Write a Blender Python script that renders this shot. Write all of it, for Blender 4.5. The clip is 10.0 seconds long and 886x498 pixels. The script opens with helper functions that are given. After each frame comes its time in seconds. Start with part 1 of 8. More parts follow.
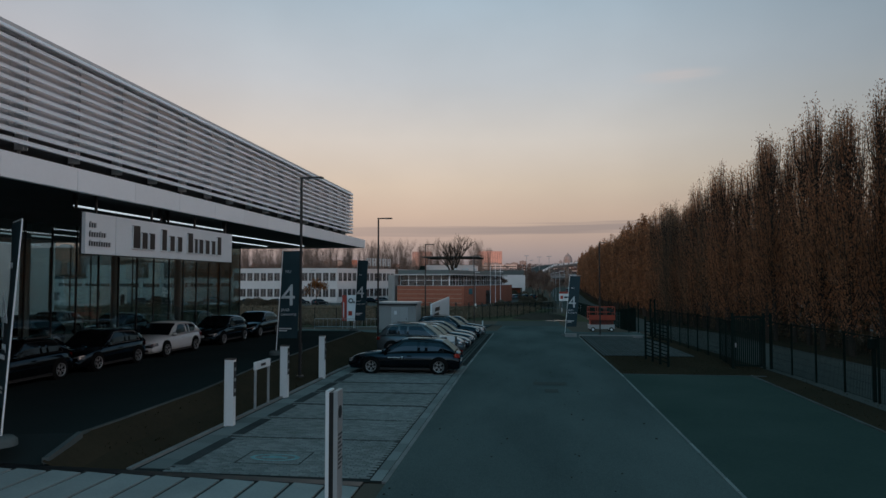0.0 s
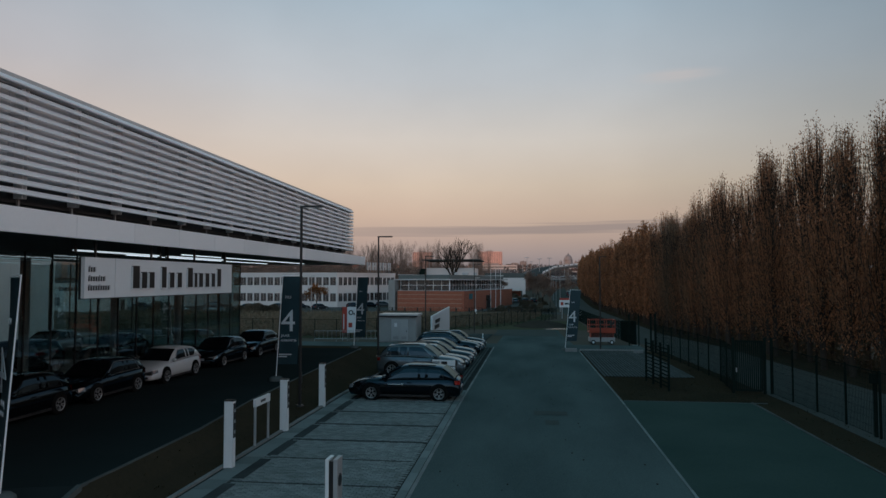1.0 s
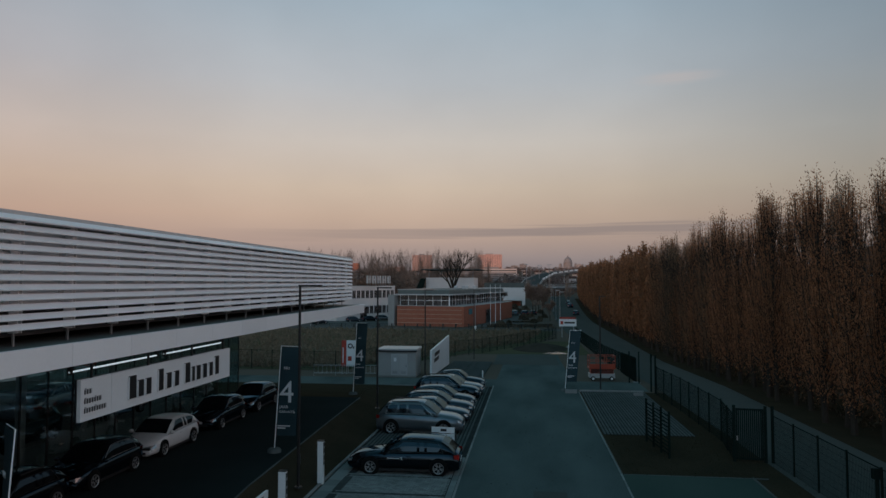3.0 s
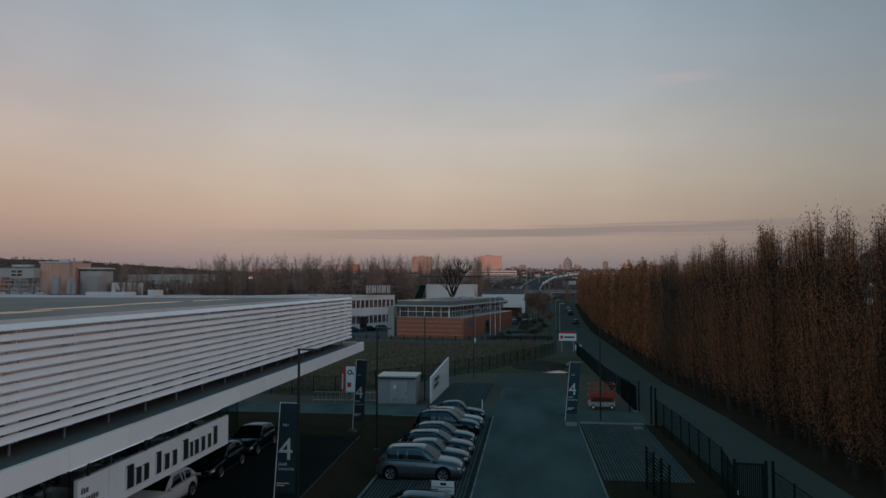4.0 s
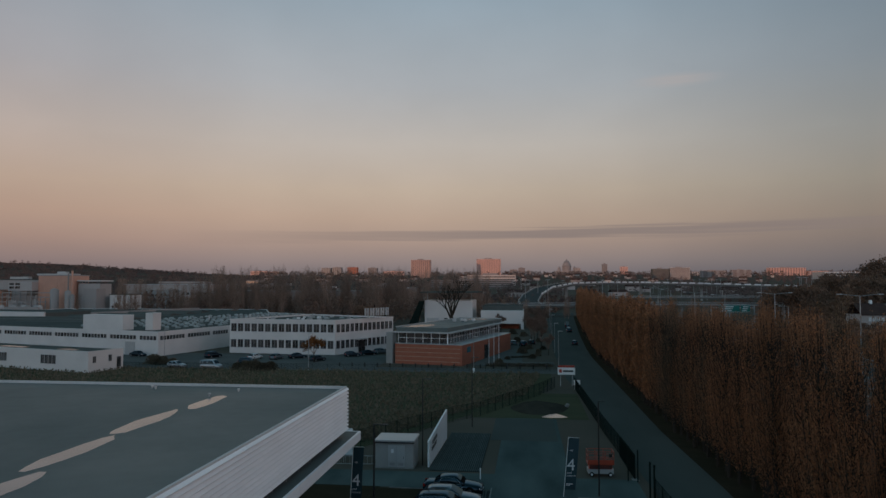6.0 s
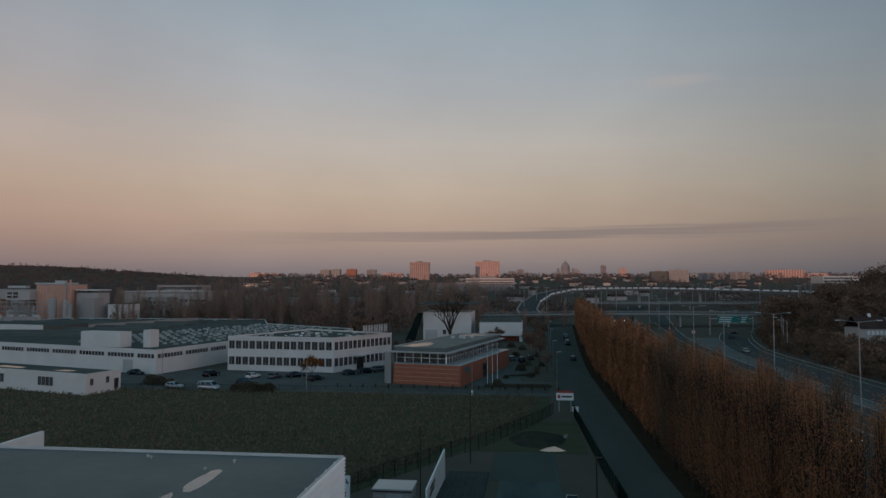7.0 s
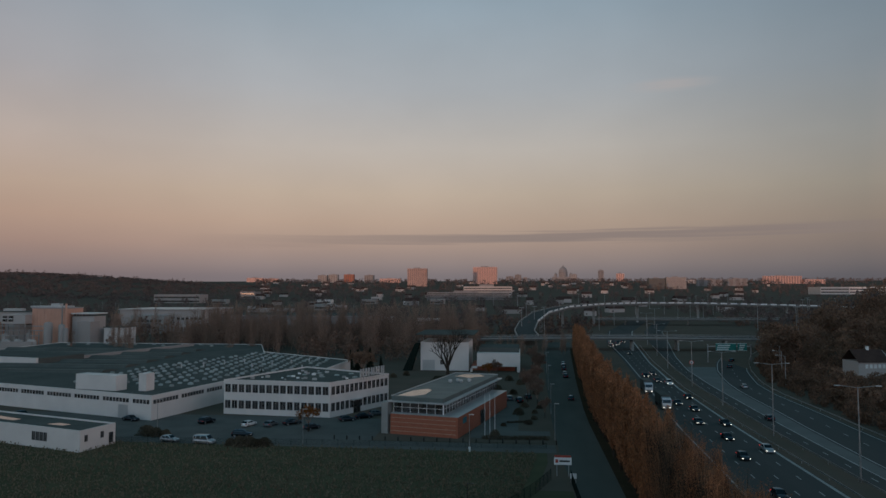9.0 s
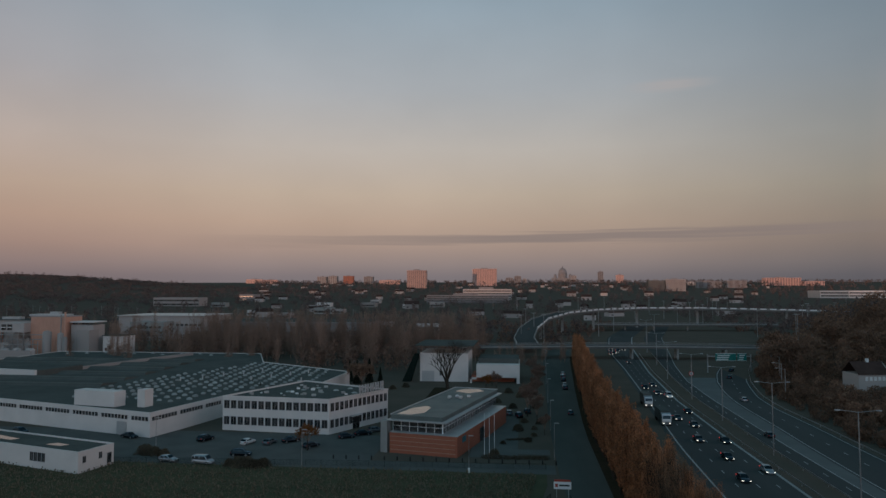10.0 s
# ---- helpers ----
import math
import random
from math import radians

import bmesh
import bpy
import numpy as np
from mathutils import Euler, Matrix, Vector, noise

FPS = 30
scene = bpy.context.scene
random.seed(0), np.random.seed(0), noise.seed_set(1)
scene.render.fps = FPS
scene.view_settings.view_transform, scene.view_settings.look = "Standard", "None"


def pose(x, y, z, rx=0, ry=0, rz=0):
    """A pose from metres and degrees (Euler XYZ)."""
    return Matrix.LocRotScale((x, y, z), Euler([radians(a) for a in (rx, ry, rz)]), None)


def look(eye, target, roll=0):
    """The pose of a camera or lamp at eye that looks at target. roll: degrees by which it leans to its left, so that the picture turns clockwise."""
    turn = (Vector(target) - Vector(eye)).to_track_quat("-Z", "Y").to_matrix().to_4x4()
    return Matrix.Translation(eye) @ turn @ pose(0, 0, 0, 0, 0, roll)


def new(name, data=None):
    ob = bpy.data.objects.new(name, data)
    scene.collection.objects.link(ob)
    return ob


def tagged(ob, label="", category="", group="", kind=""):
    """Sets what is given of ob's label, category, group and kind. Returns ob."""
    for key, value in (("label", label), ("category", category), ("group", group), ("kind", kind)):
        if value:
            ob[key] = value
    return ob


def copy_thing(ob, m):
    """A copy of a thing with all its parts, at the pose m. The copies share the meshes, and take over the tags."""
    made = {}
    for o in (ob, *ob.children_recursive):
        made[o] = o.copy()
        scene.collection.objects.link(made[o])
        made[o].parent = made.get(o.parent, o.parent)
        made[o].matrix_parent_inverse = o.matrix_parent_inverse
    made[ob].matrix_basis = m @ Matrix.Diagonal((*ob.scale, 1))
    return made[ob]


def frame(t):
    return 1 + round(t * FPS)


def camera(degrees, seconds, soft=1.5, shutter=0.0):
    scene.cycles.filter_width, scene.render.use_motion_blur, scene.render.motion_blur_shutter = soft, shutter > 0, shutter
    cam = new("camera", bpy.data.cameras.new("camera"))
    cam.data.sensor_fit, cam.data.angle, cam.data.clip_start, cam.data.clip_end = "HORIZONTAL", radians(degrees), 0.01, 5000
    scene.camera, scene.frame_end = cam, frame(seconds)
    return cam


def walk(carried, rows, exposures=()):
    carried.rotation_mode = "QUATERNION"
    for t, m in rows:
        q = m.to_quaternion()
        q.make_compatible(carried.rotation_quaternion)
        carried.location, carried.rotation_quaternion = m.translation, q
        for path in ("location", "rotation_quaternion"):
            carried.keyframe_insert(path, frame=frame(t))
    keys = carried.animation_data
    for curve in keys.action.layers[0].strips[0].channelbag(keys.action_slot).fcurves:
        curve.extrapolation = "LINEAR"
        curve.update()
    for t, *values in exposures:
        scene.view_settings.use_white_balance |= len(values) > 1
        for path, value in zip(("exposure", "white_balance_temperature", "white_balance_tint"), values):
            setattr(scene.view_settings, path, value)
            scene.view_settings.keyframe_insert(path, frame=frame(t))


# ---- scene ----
# ---------------------------------------------------------------- camera: a drone rising straight up
cam = camera(65.5, 10.0)
METRES, EYE, TILT, LEAN, TURN = 32.0, 4.09, 2.61, 0.0, 7.0
# seconds, right, ahead, up (parts of METRES), yaw, pitch, roll
ROWS = [
    (0, 0.0000, 0.0000, 0.0000, 0.00, 0.005, 0.0),
    (0.5, 0.0000, 0.0000, 0.0162, 0.00, 0.005, 0.0),
    (1, 0.0000, 0.0000, 0.0359, 0.02, 0.009, 0.0),
    (1.5, 0.0000, 0.0000, 0.0544, 0.02, 0.024, 0.0),
    (2, 0.0002, 0.0000, 0.0753, 0.00, 0.071, 0.0),
    (2.5, 0.0004, 0.0000, 0.0995, 0.00, 0.136, 0.0),
    (4, 0.0008, 0.0000, 0.2097, -0.02, 0.230, 0.0),
    (4.5, 0.0010, 0.0000, 0.2488, -0.04, 0.273, 0.0),
    (5, 0.0020, 0.0000, 0.2954, -0.05, 0.306, 0.0),
    (5.5, 0.0030, 0.0000, 0.3426, -0.07, 0.324, 0.0),
    (5.7, 0.0034, 0.0000, 0.3600, -0.08, 0.335, 0.0),
    (6.8, 0.0062, 0.0008, 0.4920, -0.18, 0.415, 0.0),
    (7, 0.0070, 0.0010, 0.5300, -0.20, 0.432, 0.0),
    (7.2, 0.0078, 0.0014, 0.6200, -0.23, 0.500, 0.0),
    (7.5, 0.0090, 0.0020, 0.6947, -0.27, 0.569, 0.0),
    (8, 0.0095, 0.0030, 0.7508, -0.30, 0.606, 0.0),
    (8.5, 0.0100, 0.0040, 0.8039, -0.35, 0.644, 0.0),
    (9, 0.0105, 0.0060, 0.8704, -0.39, 0.672, 0.0),
    (9.5, 0.0110, 0.0080, 0.9292, -0.41, 0.705, 0.0),
    (10, 0.0115, 0.0100, 1.0000, -0.43, 0.719, 0.0),
]
walk(cam, [(t, pose(0, 0, EYE, 0, 0, TURN) @ pose(METRES * x, METRES * y, METRES * z, 90 + TILT + pitch, LEAN + roll, yaw))
           for t, x, y, z, yaw, pitch, roll in ROWS],
     exposures=[(0.0, 0.42), (1.5, 0.36), (2.5, 0.28), (4.5, 0.10), (5.5, 0.03), (7.5, 0.0), (10.0, 0.0)])

# ---------------------------------------------------------------- world: dusk, the sun just going down behind the camera
SUN_AZ = -155.0     # degrees from +y towards +x of the place the sun stands
SUN_EL = 1.0
world = bpy.data.worlds.new("dusk")
scene.world = world
world.use_nodes = True
wn, wl = world.node_tree.nodes, world.node_tree.links
wn.clear()
w_out = wn.new("ShaderNodeOutputWorld")
w_bg = wn.new("ShaderNodeBackground")
w_bg.inputs["Strength"].default_value = 1.0
sky = wn.new("ShaderNodeTexSky")
sky.sky_type = "NISHITA"
sky.sun_disc = False
sky.sun_elevation = radians(SUN_EL)
sky.sun_rotation = radians(SUN_AZ)
sky.air_density, sky.dust_density, sky.ozone_density = 1.0, 2.0, 2.0
sky_gain = wn.new("ShaderNodeMix")
sky_gain.data_type, sky_gain.blend_type = "RGBA", "MULTIPLY"
sky_gain.inputs[0].default_value = 1.0
sky_gain.inputs[7].default_value = (0.12, 0.12, 0.12, 1)
wl.new(sky.outputs[0], sky_gain.inputs[6])
w_tc = wn.new("ShaderNodeTexCoord")
w_sep = wn.new("ShaderNodeSeparateXYZ")
wl.new(w_tc.outputs["Generated"], w_sep.inputs[0])
w_ramp = wn.new("ShaderNodeValToRGB")
wl.new(w_sep.outputs["Z"], w_ramp.inputs[0])
SKY = [(0.0, (0.168, 0.150, 0.152)), (0.018, (0.190, 0.165, 0.163)), (0.036, (0.262, 0.212, 0.190)), (0.062, (0.352, 0.262, 0.208)), (0.095, (0.425, 0.318, 0.235)),
       (0.135, (0.462, 0.375, 0.280)), (0.20, (0.455, 0.415, 0.352)), (0.28, (0.364, 0.383, 0.376)), (0.385, (0.274, 0.340, 0.368)), (0.55, (0.098, 0.194, 0.220)), (1.0, (0.044, 0.136, 0.156))]
for at, c in SKY[1:-1]:
    w_ramp.color_ramp.elements.new(at)
for e, (at, c) in zip(w_ramp.color_ramp.elements, SKY):
    e.color = (c[0] * 1.06, c[1] * 1.06, c[2] * 1.135, 1)
# the evening sky is brightest ahead, dimmer to both sides, with a pink belt high over the east
w_part = wn.new("ShaderNodeMapRange")
w_part.inputs["From Min"].default_value, w_part.inputs["From Max"].default_value = -1.0, 1.0
wl.new(w_sep.outputs["X"], w_part.inputs["Value"])
w_side = wn.new("ShaderNodeValToRGB")
SIDE = [(0.0, (1.0, 1.0, 1.0)), (0.19, (1.08, 0.99, 0.98)), (0.32, (1.16, 1.13, 1.12)), (0.45, (1.12, 1.12, 1.12)), (0.56, (1.02, 1.04, 1.05)), (0.71, (0.64, 0.70, 0.74)), (0.80, (0.85, 0.78, 0.80)), (0.95, (2.25, 1.78, 1.70)), (1.0, (2.25, 1.78, 1.70))]
for at, c in SIDE[1:-1]:
    w_side.color_ramp.elements.new(at)
for e, (at, c) in zip(w_side.color_ramp.elements, SIDE):
    e.color = (*c, 1)
wl.new(w_part.outputs[0], w_side.inputs[0])
w_tint = wn.new("ShaderNodeVectorMath")
w_tint.operation = "MULTIPLY"
# and brightest low behind the camera, where the sun goes down
w_back = wn.new("ShaderNodeMapRange")
w_back.inputs["From Min"].default_value, w_back.inputs["From Max"].default_value = 0.15, -0.9
w_back.inputs["To Min"].default_value, w_back.inputs["To Max"].default_value = 0.0, 1.0
wl.new(w_sep.outputs["Y"], w_back.inputs["Value"])
w_warm = wn.new("ShaderNodeMix")
w_warm.data_type, w_warm.blend_type = "RGBA", "MULTIPLY"
w_warm.inputs[7].default_value = (1.9, 2.2, 2.5, 1)
wl.new(w_back.outputs[0], w_warm.inputs[0])
wl.new(w_ramp.outputs[0], w_warm.inputs[6])
wl.new(w_warm.outputs[2], w_tint.inputs[0])
wl.new(w_side.outputs[0], w_tint.inputs[1])
# thin flat cloud bars low in the sky
w_map = wn.new("ShaderNodeMapping")
w_map.inputs["Scale"].default_value = (3.0, 3.0, 170.0)
w_map.inputs["Location"].default_value = (0.7, 0.0, 1.1)
wl.new(w_tc.outputs["Generated"], w_map.inputs[0])
w_noise = wn.new("ShaderNodeTexNoise")
w_noise.inputs["Scale"].default_value = 1.0
w_noise.inputs["Detail"].default_value = 6.0
wl.new(w_map.outputs[0], w_noise.inputs["Vector"])
w_off = wn.new("ShaderNodeMath")
w_off.operation = "MULTIPLY_ADD"
wl.new(w_noise.outputs["Fac"], w_off.inputs[0])
w_off.inputs[1].default_value = 0.030
w_lean = wn.new("ShaderNodeMath")
w_lean.operation = "MULTIPLY_ADD"
w_lean.inputs[1].default_value = -0.012
wl.new(w_sep.outputs["X"], w_lean.inputs[0])
wl.new(w_sep.outputs["Z"], w_lean.inputs[2])
wl.new(w_lean.outputs[0], w_off.inputs[2])
w_band = wn.new("ShaderNodeValToRGB")
for at in (0.0800, 0.0830, 0.0935, 0.0955):
    w_band.color_ramp.elements.new(at)
for e, c in zip(w_band.color_ramp.elements, (0.0, 0.0, 1.0, 1.0, 0.0, 0.0)):
    e.color = (c, c, c, 1)
wl.new(w_off.outputs[0], w_band.inputs[0])
w_ends = wn.new("ShaderNodeValToRGB")
for at in (0.5, 0.9):
    w_ends.color_ramp.elements.new(at)
for e, c in zip(w_ends.color_ramp.elements, (0.0, 1.0, 1.0, 0.3)):
    e.color = (c, c, c, 1)
w_span = wn.new("ShaderNodeMapRange")
w_span.inputs["From Min"].default_value, w_span.inputs["From Max"].default_value = -0.48, 0.45
wl.new(w_sep.outputs["X"], w_span.inputs["Value"])
wl.new(w_span.outputs[0], w_ends.inputs[0])
w_mul = wn.new("ShaderNodeMath")
w_mul.operation = "MULTIPLY"
wl.new(w_ends.outputs[0], w_mul.inputs[0])
wl.new(w_band.outputs[0], w_mul.inputs[1])
w_ahead = wn.new("ShaderNodeMath")
w_ahead.operation = "GREATER_THAN"
w_ahead.inputs[1].default_value = 0.0
wl.new(w_sep.outputs["Y"], w_ahead.inputs[0])
w_half = wn.new("ShaderNodeMath")
w_half.operation = "MULTIPLY"
wl.new(w_mul.outputs[0], w_half.inputs[0])
wl.new(w_ahead.outputs[0], w_half.inputs[1])
w_soft = wn.new("ShaderNodeMath")
w_soft.operation = "MULTIPLY"
w_soft.inputs[1].default_value = 0.85
wl.new(w_half.outputs[0], w_soft.inputs[0])
w_cloud = wn.new("ShaderNodeMix")
w_cloud.data_type = "RGBA"
w_cloud.inputs[7].default_value = (0.262, 0.212, 0.200, 1)
wl.new(w_soft.outputs[0], w_cloud.inputs[0])
# faint uneven veil over the whole sky
w_veil_map = wn.new("ShaderNodeMapping")
w_veil_map.inputs["Scale"].default_value = (2.6, 2.6, 4.5)
wl.new(w_tc.outputs["Generated"], w_veil_map.inputs[0])
w_veil = wn.new("ShaderNodeTexNoise")
w_veil.inputs["Scale"].default_value, w_veil.inputs["Detail"].default_value = 1.6, 7.0
wl.new(w_veil_map.outputs[0], w_veil.inputs["Vector"])
w_veil_rng = wn.new("ShaderNodeMapRange")
w_veil_rng.inputs["From Min"].default_value, w_veil_rng.inputs["From Max"].default_value = 0.3, 0.75
w_veil_rng.inputs["To Min"].default_value, w_veil_rng.inputs["To Max"].default_value = 0.955, 1.06
wl.new(w_veil.outputs["Fac"], w_veil_rng.inputs["Value"])
w_veiled = wn.new("ShaderNodeVectorMath")
w_veiled.operation = "SCALE"
wl.new(w_tint.outputs[0], w_veiled.inputs[0])
wl.new(w_veil_rng.outputs[0], w_veiled.inputs["Scale"])
# a faint pale wisp high up ahead
w_wisp_at = wn.new("ShaderNodeMapping")
w_wisp_at.vector_type = "TEXTURE"
w_wisp_at.inputs["Location"].default_value = (0.199, 0.941, 0.274)
w_wisp_at.inputs["Scale"].default_value = (0.075, 0.2, 0.012)
wl.new(w_tc.outputs["Generated"], w_wisp_at.inputs[0])
w_wisp_r = wn.new("ShaderNodeVectorMath")
w_wisp_r.operation = "LENGTH"
wl.new(w_wisp_at.outputs[0], w_wisp_r.inputs[0])
w_wisp_f = wn.new("ShaderNodeMapRange")
w_wisp_f.inputs["From Min"].default_value, w_wisp_f.inputs["From Max"].default_value = 1.0, 0.0
w_wisp_f.interpolation_type = "SMOOTHSTEP"
wl.new(w_wisp_r.outputs["Value"], w_wisp_f.inputs["Value"])
w_wisp_n = wn.new("ShaderNodeMath")
w_wisp_n.operation = "MULTIPLY"
wl.new(w_wisp_f.outputs[0], w_wisp_n.inputs[0])
wl.new(w_noise.outputs["Fac"], w_wisp_n.inputs[1])
w_wisp = wn.new("ShaderNodeMix")
w_wisp.data_type = "RGBA"
w_wisp.inputs[7].default_value = (0.48, 0.42, 0.40, 1)
wl.new(w_wisp_n.outputs[0], w_wisp.inputs[0])
wl.new(w_veiled.outputs[0], w_wisp.inputs[6])
wl.new(w_wisp.outputs[2], w_cloud.inputs[6])
w_mix = wn.new("ShaderNodeMix")
w_mix.data_type = "RGBA"
w_mix.inputs[0].default_value = 0.12
wl.new(w_cloud.outputs[2], w_mix.inputs[6])
wl.new(sky_gain.outputs[2], w_mix.inputs[7])
wl.new(w_mix.outputs[2], w_bg.inputs["Color"])
wl.new(w_bg.outputs[0], w_out.inputs[0])

sun = new("sun", bpy.data.lights.new("sun", "SUN"))
sun.data.energy, sun.data.angle, sun.data.color = 1.5, radians(0.6), (1.0, 0.52, 0.32)
_az, _el = radians(SUN_AZ), radians(SUN_EL)
sun.matrix_world = look((0, 0, 60), (-math.sin(_az) * math.cos(_el), -math.cos(_az) * math.cos(_el), 60 - math.sin(_el)))


# ---------------------------------------------------------------- materials
def mat(name, color, rough=0.7, metal=0.0, color2=None, scale=2.0, fine=30.0, amount=0.35, bump=0.15, spec=0.5, per=0.0, stretch=(1, 1, 1), wet=0.0):
    """A surface of two colours mixed by a coarse and a fine noise in world metres, with fine relief. per: change from object to object."""
    m = bpy.data.materials.new(name)
    m.use_nodes = True
    n, l = m.node_tree.nodes, m.node_tree.links
    b = n["Principled BSDF"]
    b.inputs["Metallic"].default_value = metal
    b.inputs["Specular IOR Level"].default_value = spec
    c2 = color2 or tuple(c * (1 - amount) for c in color)
    geo = n.new("ShaderNodeNewGeometry")
    mp = n.new("ShaderNodeMapping")
    mp.inputs["Scale"].default_value = stretch
    l.new(geo.outputs["Position"], mp.inputs[0])
    big, small = n.new("ShaderNodeTexNoise"), n.new("ShaderNodeTexNoise")
    for node, s, d in ((big, 1.0 / scale, 4.0), (small, fine, 3.0)):
        node.inputs["Scale"].default_value, node.inputs["Detail"].default_value = s, d
        l.new(mp.outputs[0], node.inputs["Vector"])
    mean = n.new("ShaderNodeMath")
    mean.operation = "MULTIPLY_ADD"
    l.new(big.outputs["Fac"], mean.inputs[0])
    mean.inputs[1].default_value = 0.65
    sm = n.new("ShaderNodeMath")
    sm.operation = "MULTIPLY"
    sm.inputs[1].default_value = 0.35
    l.new(small.outputs["Fac"], sm.inputs[0])
    l.new(sm.outputs[0], mean.inputs[2])
    rng = n.new("ShaderNodeMapRange")
    rng.inputs["From Min"].default_value, rng.inputs["From Max"].default_value = 0.32, 0.68
    l.new(mean.outputs[0], rng.inputs["Value"])
    mix = n.new("ShaderNodeMix")
    mix.data_type = "RGBA"
    mix.inputs[6].default_value, mix.inputs[7].default_value = (*color, 1), (*c2, 1)
    l.new(rng.outputs[0], mix.inputs[0])
    out = mix.outputs[2]
    if per:
        info = n.new("ShaderNodeObjectInfo")
        pr = n.new("ShaderNodeMapRange")
        pr.inputs["To Min"].default_value, pr.inputs["To Max"].default_value = 1 - per, 1 + per
        l.new(info.outputs["Random"], pr.inputs["Value"])
        pm = n.new("ShaderNodeVectorMath")
        pm.operation = "SCALE"
        l.new(out, pm.inputs[0])
        l.new(pr.outputs[0], pm.inputs["Scale"])
        out = pm.outputs[0]
    l.new(out, b.inputs["Base Color"])
    rr = n.new("ShaderNodeMapRange")
    rr.inputs["To Min"].default_value, rr.inputs["To Max"].default_value = max(0.02, rough - 0.08 - wet), min(1.0, rough + 0.08)
    l.new(big.outputs["Fac"], rr.inputs["Value"])
    l.new(rr.outputs[0], b.inputs["Roughness"])
    if bump:
        bn = n.new("ShaderNodeBump")
        bn.inputs["Strength"].default_value, bn.inputs["Distance"].default_value = bump, 0.02
        l.new(small.outputs["Fac"], bn.inputs["Height"])
        l.new(bn.outputs[0], b.inputs["Normal"])
    return m


def glass(name, tint=(0.55, 0.62, 0.62), gloss=0.03):
    """A window pane: mirror by the angle, clear and tinted otherwise."""
    m = bpy.data.materials.new(name)
    m.use_nodes = True
    n, l = m.node_tree.nodes, m.node_tree.links
    n.remove(n["Principled BSDF"])
    tr, gl, mx, fr = n.new("ShaderNodeBsdfTransparent"), n.new("ShaderNodeBsdfGlossy"), n.new("ShaderNodeMixShader"), n.new("ShaderNodeLayerWeight")
    pw, ad = n.new("ShaderNodeMath"), n.new("ShaderNodeMath")
    pw.operation, pw.inputs[1].default_value = "POWER", 3.0
    ad.operation, ad.inputs[1].default_value, ad.inputs[2].default_value = "MULTIPLY_ADD", 0.72, 0.17
    tr.inputs[0].default_value = (*tint, 1)
    gl.inputs["Roughness"].default_value = gloss
    fr.inputs[0].default_value = 0.5
    l.new(fr.outputs["Facing"], pw.inputs[0])
    l.new(pw.outputs[0], ad.inputs[0])
    l.new(ad.outputs[0], mx.inputs[0])
    l.new(tr.outputs[0], mx.inputs[1])
    l.new(gl.outputs[0], mx.inputs[2])
    l.new(mx.outputs[0], n["Material Output"].inputs[0])
    return m


def glow(name, color, strength):
    m = bpy.data.materials.new(name)
    m.use_nodes = True
    b = m.node_tree.nodes["Principled BSDF"]
    b.inputs["Base Color"].default_value = (*color, 1)
    b.inputs["Emission Color"].default_value = (*color, 1)
    b.inputs["Emission Strength"].default_value = strength
    return m


def tint_gloss(m, c, least=0.05, most=0.85, power=4.0, rough=0.04):
    """Gloss that grows towards grazing angles; its colour c cools the warm sky that it mirrors."""
    n, l = m.node_tree.nodes, m.node_tree.links
    b = n["Principled BSDF"]
    b.inputs["Specular IOR Level"].default_value = 0.0
    gl, mx, fr, pw, rg = n.new("ShaderNodeBsdfGlossy"), n.new("ShaderNodeMixShader"), n.new("ShaderNodeLayerWeight"), n.new("ShaderNodeMath"), n.new("ShaderNodeMapRange")
    gl.inputs["Color"].default_value = (*c, 1)
    gl.inputs["Roughness"].default_value = rough
    fr.inputs[0].default_value = 0.5
    pw.operation, pw.inputs[1].default_value = "POWER", power
    rg.inputs["To Min"].default_value, rg.inputs["To Max"].default_value = least, most
    l.new(fr.outputs["Facing"], pw.inputs[0])
    l.new(pw.outputs[0], rg.inputs["Value"])
    l.new(rg.outputs[0], mx.inputs[0])
    l.new(b.outputs[0], mx.inputs[1])
    l.new(gl.outputs[0], mx.inputs[2])
    l.new(mx.outputs[0], n["Material Output"].inputs[0])
    return m


def paint(name, color, rough=0.25, metal=0.0, coat=0.6):
    m = mat(name, color, rough, metal, amount=0.12, scale=0.6, fine=60, bump=0.0)
    # bluish gloss colour puts a cooler reflected sky into the paint
    return tint_gloss(m, (0.38, 0.62, 0.80), 0.04, 0.70, 3.5, 0.06)


